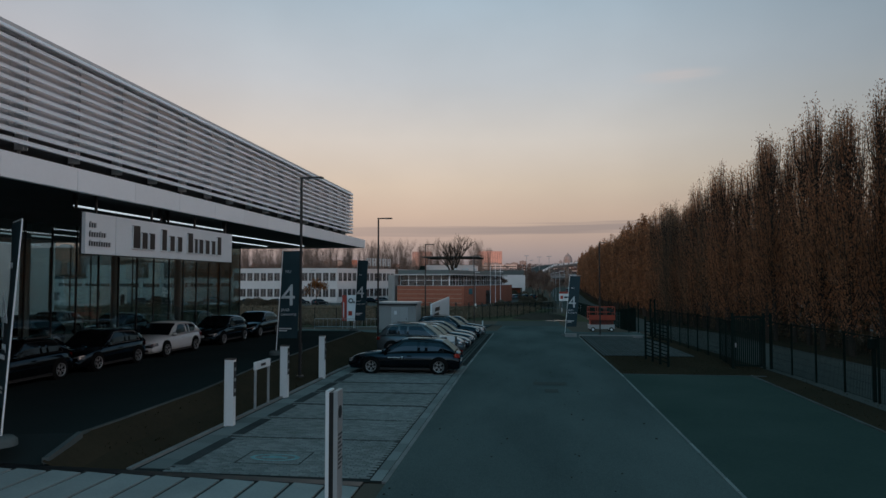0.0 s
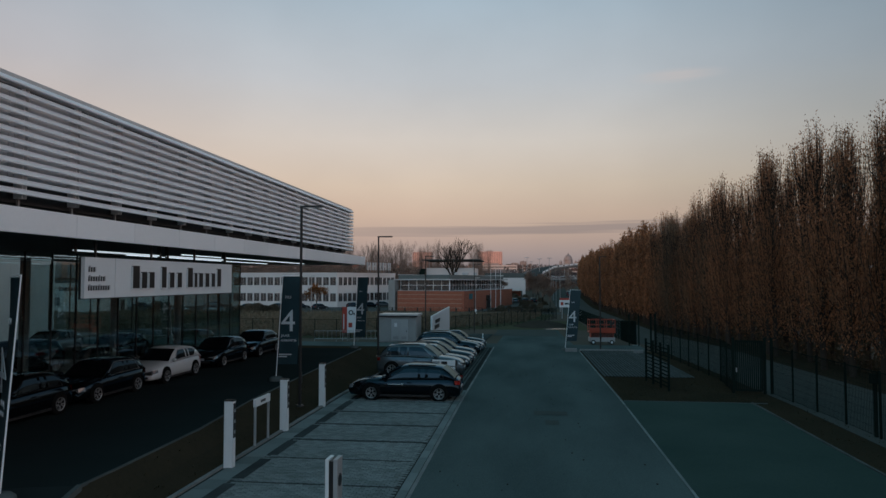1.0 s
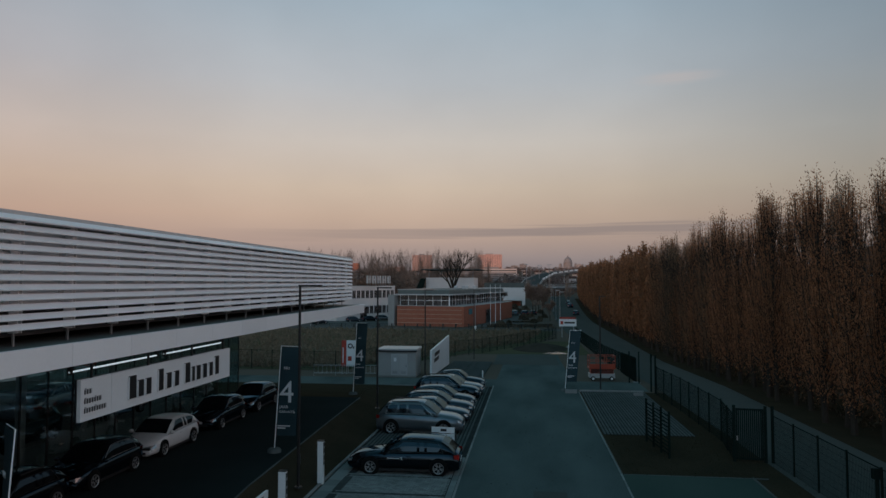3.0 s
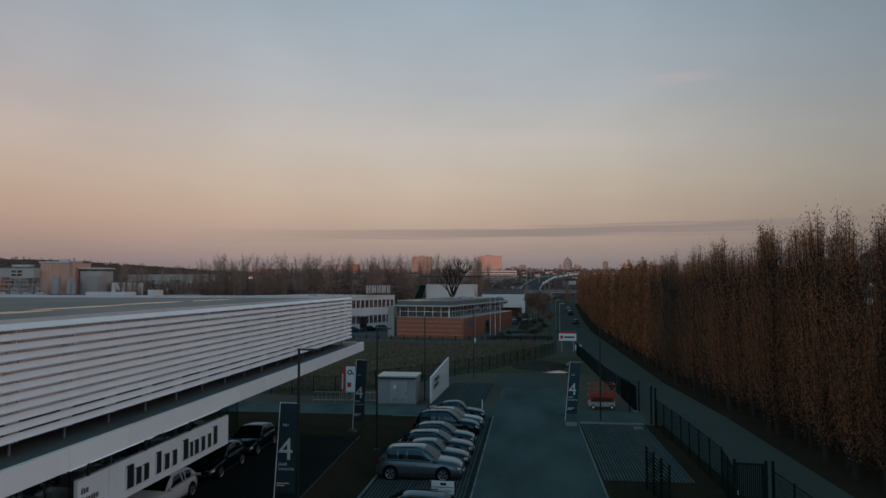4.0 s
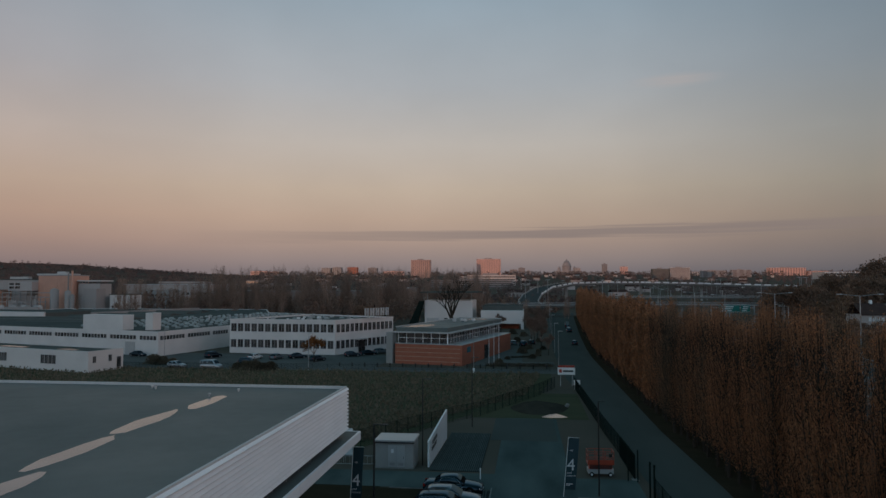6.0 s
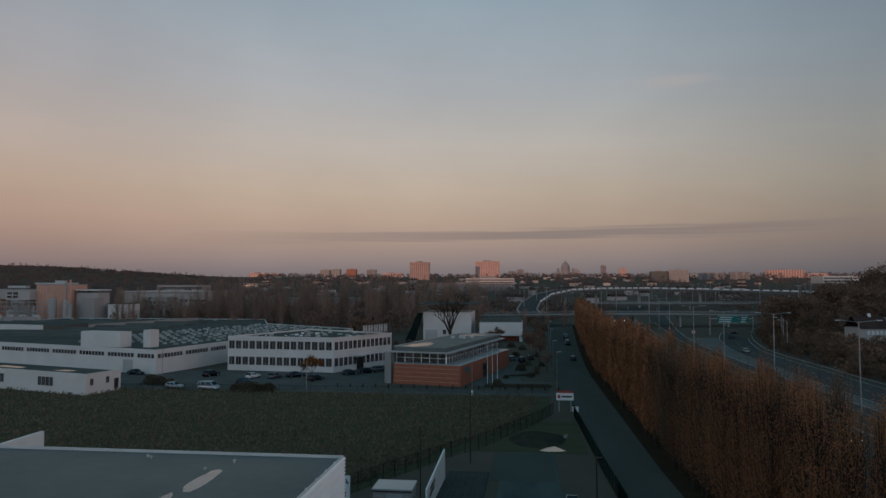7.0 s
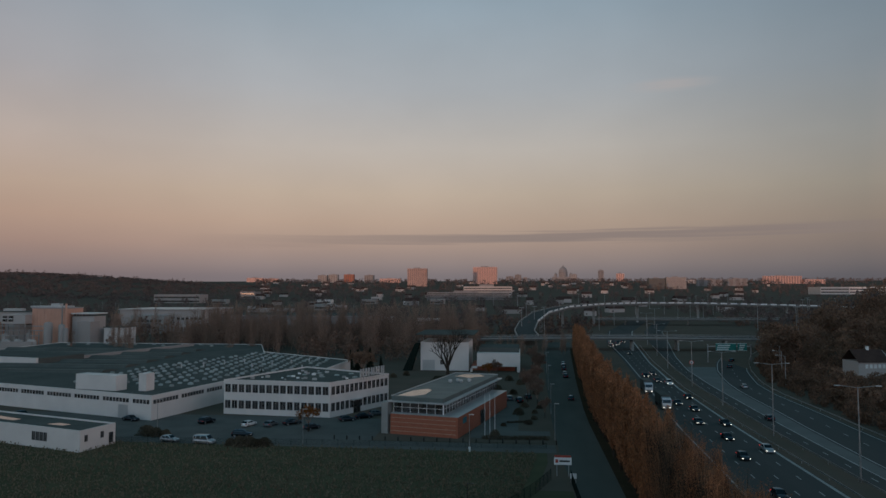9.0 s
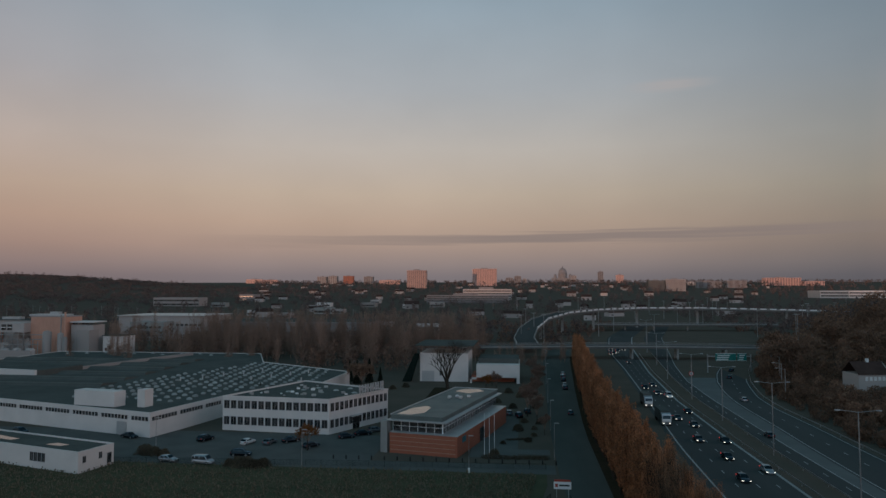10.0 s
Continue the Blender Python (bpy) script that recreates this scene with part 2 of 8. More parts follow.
M = dict(
    soil=mat("rough grass", (0.092, 0.082, 0.068), 0.95, color2=(0.122, 0.100, 0.084), scale=14, fine=6, bump=0.6, spec=0.0),
    verge=mat("verge of dry grass", (0.047, 0.037, 0.025), 0.95, color2=(0.031, 0.027, 0.019), scale=2.5, fine=8, bump=0.4, spec=0.0),
    heap=mat("bare damp soil", (0.060, 0.053, 0.043), 0.95, color2=(0.040, 0.036, 0.030), scale=1.5, fine=6, bump=0.6, spec=0.0),
    field=mat("crop field", (0.066, 0.072, 0.046), 0.95, color2=(0.1, 0.093, 0.06), scale=5, fine=3.0, bump=0.9, stretch=(0.35, 1.6, 1), spec=0.0),
    asphalt=mat("asphalt", (0.112, 0.138, 0.134), 0.74, color2=(0.052, 0.068, 0.068), scale=3.2, stretch=(1.0, 0.3, 1.0), fine=45, bump=0.25, wet=0.06, spec=0.0),
    asphalt_dark=mat("new asphalt", (0.026, 0.033, 0.033), 0.62, color2=(0.018, 0.024, 0.024), scale=5, fine=45, bump=0.2, wet=0.08, spec=0.0),
    asphalt_far=mat("motorway asphalt", (0.084, 0.086, 0.085), 0.75, color2=(0.064, 0.067, 0.067), scale=12, fine=8, bump=0.1, stretch=(1.5, 0.15, 1), spec=0.0),
    street=mat("street asphalt", (0.093, 0.100, 0.094), 0.85, color2=(0.067, 0.074, 0.07), scale=6, fine=20, bump=0.1, spec=0.0, stretch=(1, 0.3, 1)),
    yard=mat("grey yard asphalt", (0.132, 0.131, 0.126), 0.85, color2=(0.094, 0.095, 0.092), scale=7, fine=6, bump=0.1, spec=0.0),
    far_pane=mat("shaded far windows", (0.13, 0.10, 0.095), 0.5, scale=6, fine=1, bump=0.0, per=0.2),
    setts=mat("grey concrete setts", (0.225, 0.248, 0.244), 0.8, color2=(0.145, 0.163, 0.16), scale=3, fine=25, bump=0.3, per=0.18, spec=0.0),
    rib=mat("damp dark concrete rib", (0.105, 0.12, 0.118), 0.8, color2=(0.072, 0.083, 0.082), scale=1.5, fine=25, bump=0.2, spec=0.0, per=0.1),
    joint=mat("sanded joint", (0.046, 0.05, 0.049), 0.9, scale=1, fine=40, spec=0.0),
    setts_dark=mat("black concrete setts", (0.068, 0.074, 0.074), 0.8, scale=1, fine=30, per=0.15, spec=0.0),
    kerb=mat("kerb concrete", (0.26, 0.26, 0.255), 0.85, scale=1.5, fine=30, bump=0.3, per=0.12, spec=0.0),
    slab=mat("pale concrete slab", (0.3, 0.33, 0.325), 0.75, color2=(0.22, 0.242, 0.24), scale=1.5, fine=20, per=0.06, spec=0.0),
    metal=mat("white lacquered aluminium", (0.9, 0.89, 0.9), 0.40, 0.0, color2=(0.84, 0.83, 0.84), scale=3, fine=12, bump=0.02, per=0.03),
    cladding=mat("pale grey wall cladding", (0.80, 0.80, 0.81), 0.5, color2=(0.70, 0.70, 0.71), scale=4, fine=10, bump=0.02, per=0.05),
    coping=mat("dulled aluminium coping", (0.56, 0.55, 0.55), 0.5, color2=(0.46, 0.455, 0.455), scale=3, fine=10, bump=0.02, spec=0.2),
    shoulder=mat("worn pale asphalt", (0.15, 0.158, 0.158), 0.8, color2=(0.115, 0.122, 0.123), scale=6, fine=6, bump=0.05, spec=0.0),
    bridge=mat("weathered dark concrete", (0.14, 0.135, 0.13), 0.85, color2=(0.09, 0.088, 0.085), scale=5, fine=3, bump=0.05, spec=0.0),
    dome=mat("weathered roof light", (0.27, 0.295, 0.295), 0.5, color2=(0.16, 0.18, 0.18), scale=2, fine=8, bump=0.0, per=0.25),
    pad=mat("damp dark concrete", (0.058, 0.083, 0.074), 0.8, color2=(0.036, 0.06, 0.053), scale=4, fine=18, bump=0.2, wet=0.08, spec=0.0),
    metal_grey=mat("grey aluminium panel", (0.42, 0.43, 0.44), 0.42, 0.3, color2=(0.36, 0.37, 0.38), scale=4, fine=10, bump=0.02, per=0.05),
    steel=mat("galvanised steel", (0.38, 0.39, 0.40), 0.45, 0.7, scale=0.8, fine=20, bump=0.05),
    black=mat("black powder coat", (0.012, 0.012, 0.013), 0.45, amount=0.3, scale=1, fine=40, bump=0.03),
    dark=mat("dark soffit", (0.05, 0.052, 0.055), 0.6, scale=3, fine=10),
    roof=mat("grey roof membrane", (0.132, 0.152, 0.148), 0.6, color2=(0.098, 0.114, 0.112), scale=7, fine=1.4, bump=0.1, wet=0.12, spec=0.1),
    roof_dark=mat("tarred roof felt", (0.108, 0.116, 0.11), 0.75, color2=(0.076, 0.083, 0.08), scale=9, fine=1.0, bump=0.1, spec=0.0),
    water=mat("standing rain water", (0.14, 0.147, 0.155), 0.17, scale=3, fine=3, bump=0.0, spec=1.0),
    render=mat("white rendered wall", (0.63, 0.595, 0.58), 0.85, color2=(0.54, 0.51, 0.5), scale=5, fine=6, bump=0.1, per=0.02),
    road_paint=mat("worn road paint", (0.34, 0.35, 0.35), 0.8, color2=(0.22, 0.23, 0.23), scale=3, fine=4, bump=0.0, spec=0.2),
    white=mat("white paint", (0.74, 0.75, 0.76), 0.5, color2=(0.66, 0.67, 0.68), scale=1.2, fine=15, bump=0.03),
    brick=mat("red brick", (0.36, 0.115, 0.065), 0.85, color2=(0.27, 0.085, 0.052), scale=1.2, fine=9, bump=0.4, per=0.1, stretch=(1, 1, 3)),
    mortar=mat("pale brick course", (0.50, 0.36, 0.27), 0.85, scale=2, fine=12),
    concrete=mat("grey concrete", (0.30, 0.30, 0.295), 0.85, color2=(0.22, 0.22, 0.215), scale=3, fine=12, bump=0.2),
    pane=mat("dark window pane", (0.020, 0.024, 0.028), 0.28, amount=0.4, scale=2.5, fine=1, bump=0.0, spec=0.9, per=0.35),
    glass=glass("showroom glass", (0.80, 0.90, 0.90)),
    car_glass=tint_gloss(mat("tinted car glass", (0.008, 0.010, 0.012), 0.05, amount=0.2, bump=0.0, spec=0.9), (0.36, 0.58, 0.72), 0.05, 0.46, 3.6),
    tyre=mat("tyre rubber", (0.009, 0.009, 0.009), 0.9, scale=0.5, fine=40, bump=0.1, spec=0.1),
    rim=mat("alloy rim", (0.36, 0.37, 0.38), 0.4, 0.5, scale=0.4, fine=20, bump=0.0),
    trim=mat("black plastic", (0.014, 0.014, 0.015), 0.55, scale=0.5, fine=30, bump=0.02),
    lamp_clear=mat("headlamp glass", (0.45, 0.47, 0.5), 0.1, 0.6, scale=0.2, fine=20, bump=0.0),
    lamp_red=mat("tail lamp", (0.35, 0.015, 0.012), 0.15, scale=0.2, fine=20, bump=0.0),
    banner=mat("dark teal banner cloth", (0.010, 0.040, 0.052), 0.7, scale=1, fine=30, bump=0.08),
    print_white=mat("white print", (0.72, 0.74, 0.75), 0.6, scale=1, fine=20, bump=0.0),
    letter=mat("black letter", (0.014, 0.014, 0.016), 0.4, bump=0.0),
    red=mat("red lacquer", (0.42, 0.045, 0.028), 0.5, scale=0.8, fine=12, bump=0.05),
    orange=mat("orange red lacquer", (0.42, 0.06, 0.028), 0.45, scale=0.8, fine=12, bump=0.05),
    fence=mat("dark green fence steel", (0.013, 0.022, 0.0195), 0.5, scale=1, fine=20, bump=0.02, spec=0.0),
    bark=mat("poplar bark", (0.052, 0.044, 0.037), 0.9, scale=0.5, fine=14, bump=0.7, stretch=(1, 1, 0.25), spec=0.0),
    twig=mat("bare twigs", (0.25, 0.175, 0.14), 0.9, scale=2, fine=8, bump=0.0, per=0.2, spec=0.1),
    green_sign=mat("green sign face", (0.0, 0.16, 0.14), 0.5, scale=1.5, fine=10, bump=0.0),
    teal=mat("teal lacquer", (0.02, 0.16, 0.20), 0.5, bump=0.0),
    tile=mat("dark roof tile", (0.075, 0.05, 0.045), 0.8, scale=2, fine=6, bump=0.3, spec=0.0),
    tube=glow("light tube", (0.75, 0.9, 1.0), 0.45),
    strip_light=glow("soffit strip light", (0.75, 0.9, 1.0), 0.9),
    dim_light=glow("dimmed showroom strip light", (0.75, 0.9, 1.0), 0.22),
    head=glow("lit headlamp", (1.0, 0.93, 0.8), 1.7),
    tail=glow("lit tail lamp", (1.0, 0.05, 0.03), 1.2),
    factory=mat("ochre cladding", (0.6, 0.33, 0.245), 0.75, color2=(0.5, 0.275, 0.205), scale=5, fine=4),
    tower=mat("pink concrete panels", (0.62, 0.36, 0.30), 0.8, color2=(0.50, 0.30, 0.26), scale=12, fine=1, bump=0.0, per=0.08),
    # darker copy of tower: the first tower's half shade is put into the colour
    tower_shade=mat("dull pink concrete panels", (0.42, 0.27, 0.235), 0.8, color2=(0.33, 0.215, 0.19), scale=14, fine=1, bump=0.0),
    pale=mat("pale facade", (0.33, 0.30, 0.29), 0.85, color2=(0.32, 0.29, 0.28), scale=12, fine=1, bump=0.0, per=0.25),
    stone=mat("grey stone", (0.26, 0.24, 0.24), 0.85, scale=12, fine=1, bump=0.0),
)


def leaf_mat(name, c1, c2, per=0.2):
    """Leaves: each clump of leaves has its own tone, and lets some light through."""
    m = bpy.data.materials.new(name)
    m.use_nodes = True
    n, l = m.node_tree.nodes, m.node_tree.links
    b = n["Principled BSDF"]
    b.inputs["Roughness"].default_value = 0.75
    b.inputs["Specular IOR Level"].default_value = 0.2
    geo, info = n.new("ShaderNodeNewGeometry"), n.new("ShaderNodeObjectInfo")
    mix = n.new("ShaderNodeMix")
    mix.data_type = "RGBA"
    mix.inputs[6].default_value, mix.inputs[7].default_value = (*c1, 1), (*c2, 1)
    l.new(geo.outputs["Random Per Island"], mix.inputs[0])
    pr, pm = n.new("ShaderNodeMapRange"), n.new("ShaderNodeVectorMath")
    pr.inputs["To Min"].default_value, pr.inputs["To Max"].default_value = 1 - per, 1 + per
    l.new(info.outputs["Random"], pr.inputs["Value"])
    pm.operation = "SCALE"
    l.new(mix.outputs[2], pm.inputs[0])
    l.new(pr.outputs[0], pm.inputs["Scale"])
    l.new(pm.outputs[0], b.inputs["Base Color"])
    tr, mx = n.new("ShaderNodeBsdfTranslucent"), n.new("ShaderNodeMixShader")
    l.new(pm.outputs[0], tr.inputs[0])
    mx.inputs[0].default_value = 0.3
    l.new(b.outputs[0], mx.inputs[1])
    l.new(tr.outputs[0], mx.inputs[2])
    l.new(mx.outputs[0], n["Material Output"].inputs[0])
    return m


LEAF = dict(
    poplar=leaf_mat("rusty poplar leaves", (0.43, 0.182, 0.084), (0.19, 0.102, 0.062), 0.2),
    olive=leaf_mat("dull brown poplar leaves", (0.245, 0.142, 0.084), (0.125, 0.086, 0.058), 0.2),
    dull_shrub=leaf_mat("dull brown shrub leaves", (0.105, 0.082, 0.058), (0.07, 0.062, 0.044)),
    bank=leaf_mat("brown bank leaves", (0.225, 0.128, 0.086), (0.110, 0.074, 0.056), 0.25),
    rust=leaf_mat("orange autumn leaves", (0.30, 0.10, 0.02), (0.13, 0.055, 0.018)),
    brown=leaf_mat("brown autumn twigs", (0.240, 0.145, 0.110), (0.135, 0.088, 0.072), 0.25),
    dark=leaf_mat("dark conifer needles", (0.022, 0.028, 0.018), (0.012, 0.018, 0.012)),
    crop=leaf_mat("crop leaves", (0.104, 0.090, 0.064), (0.150, 0.118, 0.084)),
    grass=leaf_mat("dry grass blades", (0.050, 0.038, 0.021), (0.028, 0.028, 0.015)),
    # far woods: some distance haze is mixed into these pale greyish leaf tones
    haze=leaf_mat("grey brown winter woods", (0.160, 0.120, 0.112), (0.100, 0.080, 0.077), 0.15),
    belt=leaf_mat("pinkish brown bare twigs", (0.34, 0.225, 0.175), (0.215, 0.148, 0.12), 0.2),
    scrub=leaf_mat("dark scrub leaves", (0.052, 0.046, 0.030), (0.078, 0.058, 0.037)),
)


# ---------------------------------------------------------------- building kit
class Kit:
    """Collects faces of one mesh."""

    def __init__(self):
        self.v, self.f = [], []

    def add(self, verts, faces):
        k = len(self.v)
        self.v += [tuple(p) for p in verts]
        self.f += [tuple(k + i for i in f) for f in faces]
        return self

    def quad(self, *p):
        return self.add(p, [tuple(range(len(p)))])

    def box(self, x0, x1, y0, y1, z0, z1):
        v = [(x, y, z) for z in (z0, z1) for x, y in ((x0, y0), (x1, y0), (x1, y1), (x0, y1))]
        return self.add(v, [(3, 2, 1, 0), (4, 5, 6, 7), (0, 1, 5, 4), (1, 2, 6, 5), (2, 3, 7, 6), (3, 0, 4, 7)])

    def prism(self, outline, z0, z1):
        """outline counter-clockwise; z0 and z1 numbers or functions of (x, y)."""
        n = len(outline)
        lo = z0 if callable(z0) else (lambda x, y: z0)
        hi = z1 if callable(z1) else (lambda x, y: z1)
        v = [(x, y, lo(x, y)) for x, y in outline] + [(x, y, hi(x, y)) for x, y in outline]
        return self.add(v, [tuple(range(n))[::-1], tuple(range(n, 2 * n))] + [(i, (i + 1) % n, n + (i + 1) % n, n + i) for i in range(n)])

    def tube(self, p0, p1, r0, r1=None, n=8, caps=True):
        p0, p1 = Vector(p0), Vector(p1)
        r1 = r0 if r1 is None else r1
        q = (p1 - p0).to_track_quat("Z", "Y")
        ring = [Vector((math.cos(2 * math.pi * i / n), math.sin(2 * math.pi * i / n), 0)) for i in range(n)]
        v = [p0 + q @ (c * r0) for c in ring] + [p1 + q @ (c * r1) for c in ring]
        f = [(i, (i + 1) % n, n + (i + 1) % n, n + i) for i in range(n)]
        if caps:
            f += [tuple(range(n))[::-1], tuple(range(n, 2 * n))]
        return self.add(v, f)

    def snake(self, pts, radii, n=7):
        """One closed skin round a bent, tapering stem."""
        k = len(pts)
        v = [(p[0] + r * math.cos(2 * math.pi * i / n), p[1] + r * math.sin(2 * math.pi * i / n), p[2]) for p, r in zip(pts, radii) for i in range(n)]
        f = [(j * n + i, j * n + (i + 1) % n, (j + 1) * n + (i + 1) % n, (j + 1) * n + i) for j in range(k - 1) for i in range(n)]
        return self.add(v, f + [tuple(range(n))[::-1], tuple(range((k - 1) * n, k * n))])

    def path(self, pts, r, n=6):
        for a, b in zip(pts, pts[1:]):
            self.tube(a, b, r, n=n)
        return self

    def lathe(self, prof, n=16, axis="z", at=(0, 0, 0)):
        """prof: (radius, height) pairs turned round an axis."""
        k = len(prof)
        v = []
        for i in range(n):
            a = 2 * math.pi * i / n
            for r, h in prof:
                p = (r * math.cos(a), r * math.sin(a), h)
                if axis == "y":
                    p = (p[0], p[2], p[1])
                v.append((p[0] + at[0], p[1] + at[1], p[2] + at[2]))
        f = [(i * k + j, ((i + 1) % n) * k + j, ((i + 1) % n) * k + j + 1, i * k + j + 1) for i in range(n) for j in range(k - 1)]
        return self.add(v, f)

    def mesh(self, name, material, smooth=False):
        me = bpy.data.meshes.new(name)
        me.from_pydata(self.v, [], self.f)
        me.materials.append(material)
        bm = bmesh.new()
        bm.from_mesh(me)
        bmesh.ops.recalc_face_normals(bm, faces=bm.faces)
        bm.to_mesh(me)
        bm.free()
        if smooth:
            me.polygons.foreach_set("use_smooth", [True] * len(me.polygons))
        me.update()
        return me


def part(name, kit, material, parent=None, label="", smooth=False, kind=""):
    """One mesh object under a thing or a part; kit: a Kit or a mesh that is shared."""
    me = kit if isinstance(kit, bpy.types.Mesh) else kit.mesh(name, material, smooth)
    ob = new(name, me)
    if parent is not None:
        ob.parent = parent
    return tagged(ob, label, kind=kind)


def thing(name, at=(0, 0, 0), turn=0.0, label="", category="", group="", kind=""):
    ob = new(name)
    ob.empty_display_size = 0.3
    ob.matrix_basis = pose(*at, 0, 0, turn)
    return tagged(ob, label, category, group, kind)


def lift(ob, x=0, y=0, z=0, turn=0):
    ob.matrix_basis = pose(x, y, z, 0, 0, turn)
    return ob


def words(text, size, material, parent, m, name="lettering", depth=0.01, align="LEFT"):
    """Letters of the built-in font as a mesh."""
    cu = bpy.data.curves.new(name, "FONT")
    cu.body, cu.size, cu.extrude, cu.align_x, cu.resolution_u = text, size, depth, align, 3
    tmp = bpy.data.objects.new("tmp", cu)
    me = bpy.data.meshes.new_from_object(tmp)
    bpy.data.objects.remove(tmp)
    bpy.data.curves.remove(cu)
    me.materials.clear()
    me.materials.append(material)
    ob = new(name, me)
    ob.parent = parent
    ob.matrix_basis = m
    return ob


# ---------------------------------------------------------------- the lie of the land
GY = [-6000, 30, 61, 88, 150, 180, 320, 700, 1200, 1800, 2400, 3200, 4900]
GZ = [0, 0, -0.46, -1.45, -1.8, -1.9, -0.6, 1.0, 9.0, 27.0, 46.0, 62.0, 84.0]


def gy(y):
    return float(np.interp(y, GY, GZ))


def land(x, y):
    """Height of the ground: a gentle dip, a wooded bank beside the motorway, a ridge far off, the town's rise, and an
    added unseen ridge behind the camera.
    """
    z = gy(y)
    z += 20.0 * math.exp(-((x - 190) / 42) ** 2 - ((y - 300) / 85) ** 2) if x > 100 else 0.0
    z += 26.0 * math.exp(-((x - 240) / 36) ** 2 - ((y - 440) / 110) ** 2) if x > 150 else 0.0
    z += 48.0 * math.exp(-((x + 1500) / 560) ** 2 - ((y - 1750) / 520) ** 2)
    # added ridge, never in view: keeps the low sun off the near ground
    z += 60.0 * math.exp(-((y + 620) / 170) ** 2)
    return z


def knots(y0, y1, step=1e9):
    ys = {y0, y1, *[y for y in GY if y0 < y < y1]}
    n = max(1, int((y1 - y0) / step))
    return sorted(ys | {y0 + (y1 - y0) * i / n for i in range(n + 1)})


def strip(name, xa, xb, y0, y1, up, material, label, category="", kind="structure", step=1e9, parent=None):
    """A sheet on the ground between two edges, which are numbers or functions of y."""
    fa = xa if callable(xa) else (lambda y: xa)
    fb = xb if callable(xb) else (lambda y: xb)
    k, ys = Kit(), knots(y0, y1, step)
    for a, b in zip(ys, ys[1:]):
        k.quad((fa(a), a, gy(a) + up), (fb(a), a, gy(a) + up), (fb(b), b, gy(b) + up), (fa(b), b, gy(b) + up))
    ob = part(name, k, material, parent)
    return tagged(ob, label, category, kind=kind) if parent is None else ob


def along(pairs):
    """A function of y through (y, x) pairs."""
    ys, xs = [p[0] for p in pairs], [p[1] for p in pairs]
    return lambda y: float(np.interp(y, ys, xs))


# ---------------------------------------------------------------- ground, road, motorway
def axis(near, far, step, grow):
    """Coordinates: even near the middle, wider and wider outwards."""
    a, s, out = 0.0, step, [0.0]
    while a < far:
        if a > near:
            s *= grow
        a += s
        out.append(a)
    return sorted({-v for v in out} | set(out))


k = Kit()
gxs = [v for v in axis(240, 4800, 30, 1.16)]
gys = sorted({v for v in axis(420, 4900, 30, 1.12) if v > -1100} | {y for y in GY if -1100 < y < 4900} | {4900.0})
nx = len(gxs)
k.v = [(x, y, land(x, y)) for y in gys for x in gxs]
k.f = [(j * nx + i, j * nx + i + 1, (j + 1) * nx + i + 1, (j + 1) * nx + i) for j in range(len(gys) - 1) for i in range(nx - 1)]
tagged(part("ground", k, M["soil"]), "rough dark grass and fallow land to the horizon", "ground", kind="structure")

KL, KR = -2.85, 4.0            # the site road's edges
strip("road", KL, KR, -30, 95.0, 0.03, M["asphalt"], "worn grey asphalt site road between parking bays", "road")
strip("crossing_lane", -40.0, KL, 58.2, 63.6, 0.026, M["asphalt"], "asphalt lane that joins the site road", "road")
strip("crossing_lane", KR, 9.6, 57.0, 63.0, 0.026, M["asphalt"], "asphalt lane to the sliding gate", "road")
strip("grass_verge", 4.1, 11.2, 31.05, 56.4, 0.012, M["verge"], "brown trodden grass between road and fence", "verge")
strip("grass_verge", 9.5, 11.4, -30, 31.05, 0.012, M["verge"], "brown grass strip along the fence", "verge")
strip("concrete_pad", KR, 9.4, -30, 31.0, 0.028, M["pad"], "dark damp concrete hardstanding beside the road", "pavement")

st_l = along([(-40, 11.4), (48, 10.9), (64, 10.4), (110, 9.6), (137, 7.6), (190, 7.4), (250, 8.3), (331, 9.6), (420, 14)])
st_r = along([(-40, 16.4), (190, 16.6), (250, 18.8), (358, 24.0), (420, 28)])
strip("street", st_l, st_r, -40, 420, 0.025, M["street"], "narrow asphalt street along the poplar row", "road", step=20)
strip("street_verge", lambda y: st_r(y), lambda y: st_r(y) + 7.5, -40, 380, 0.015, M["verge"], "strip of brown grass under the poplars", "verge", step=20)

# motorway: two carriageways, a slip road, the planted median
mw_l = along([(60, 32.0), (133, 35.2), (172, 36.4), (265, 42.0), (330, 45.5), (418, 49), (520, 62), (700, 105)])
mw_m = along([(60, 52.4), (135, 52.5), (241, 52.2), (315, 56.0), (436, 67.5), (520, 80), (700, 123)])
mw_b = along([(60, 59.5), (135, 58.9), (241, 58.9), (290, 61.5), (365, 69.0), (436, 76.0), (520, 88), (700, 131)])
mw_e = along([(60, 63.8), (145, 63.9), (199, 64.2), (246, 64.4), (290, 66.2), (340, 72.4), (436, 88), (520, 101), (700, 144)])
ramp_l = along([(60, 66.4), (145, 67.1), (199, 68.8), (227, 69.2), (246, 70.0), (262, 72.0), (290, 77.0), (316, 84.0), (350, 96), (369, 104), (430, 145)])
ramp_r = along([(60, 80.0), (166, 80.2), (198, 80.6), (231, 79.8), (253, 81.8), (285, 88.5), (317, 97.5), (345, 107), (369, 118), (430, 165)])
strip("motorway_carriageway", mw_l, mw_m, 60, 700, 0.03, M["asphalt_far"], "three-lane asphalt carriageway with traffic", "motorway", step=15)
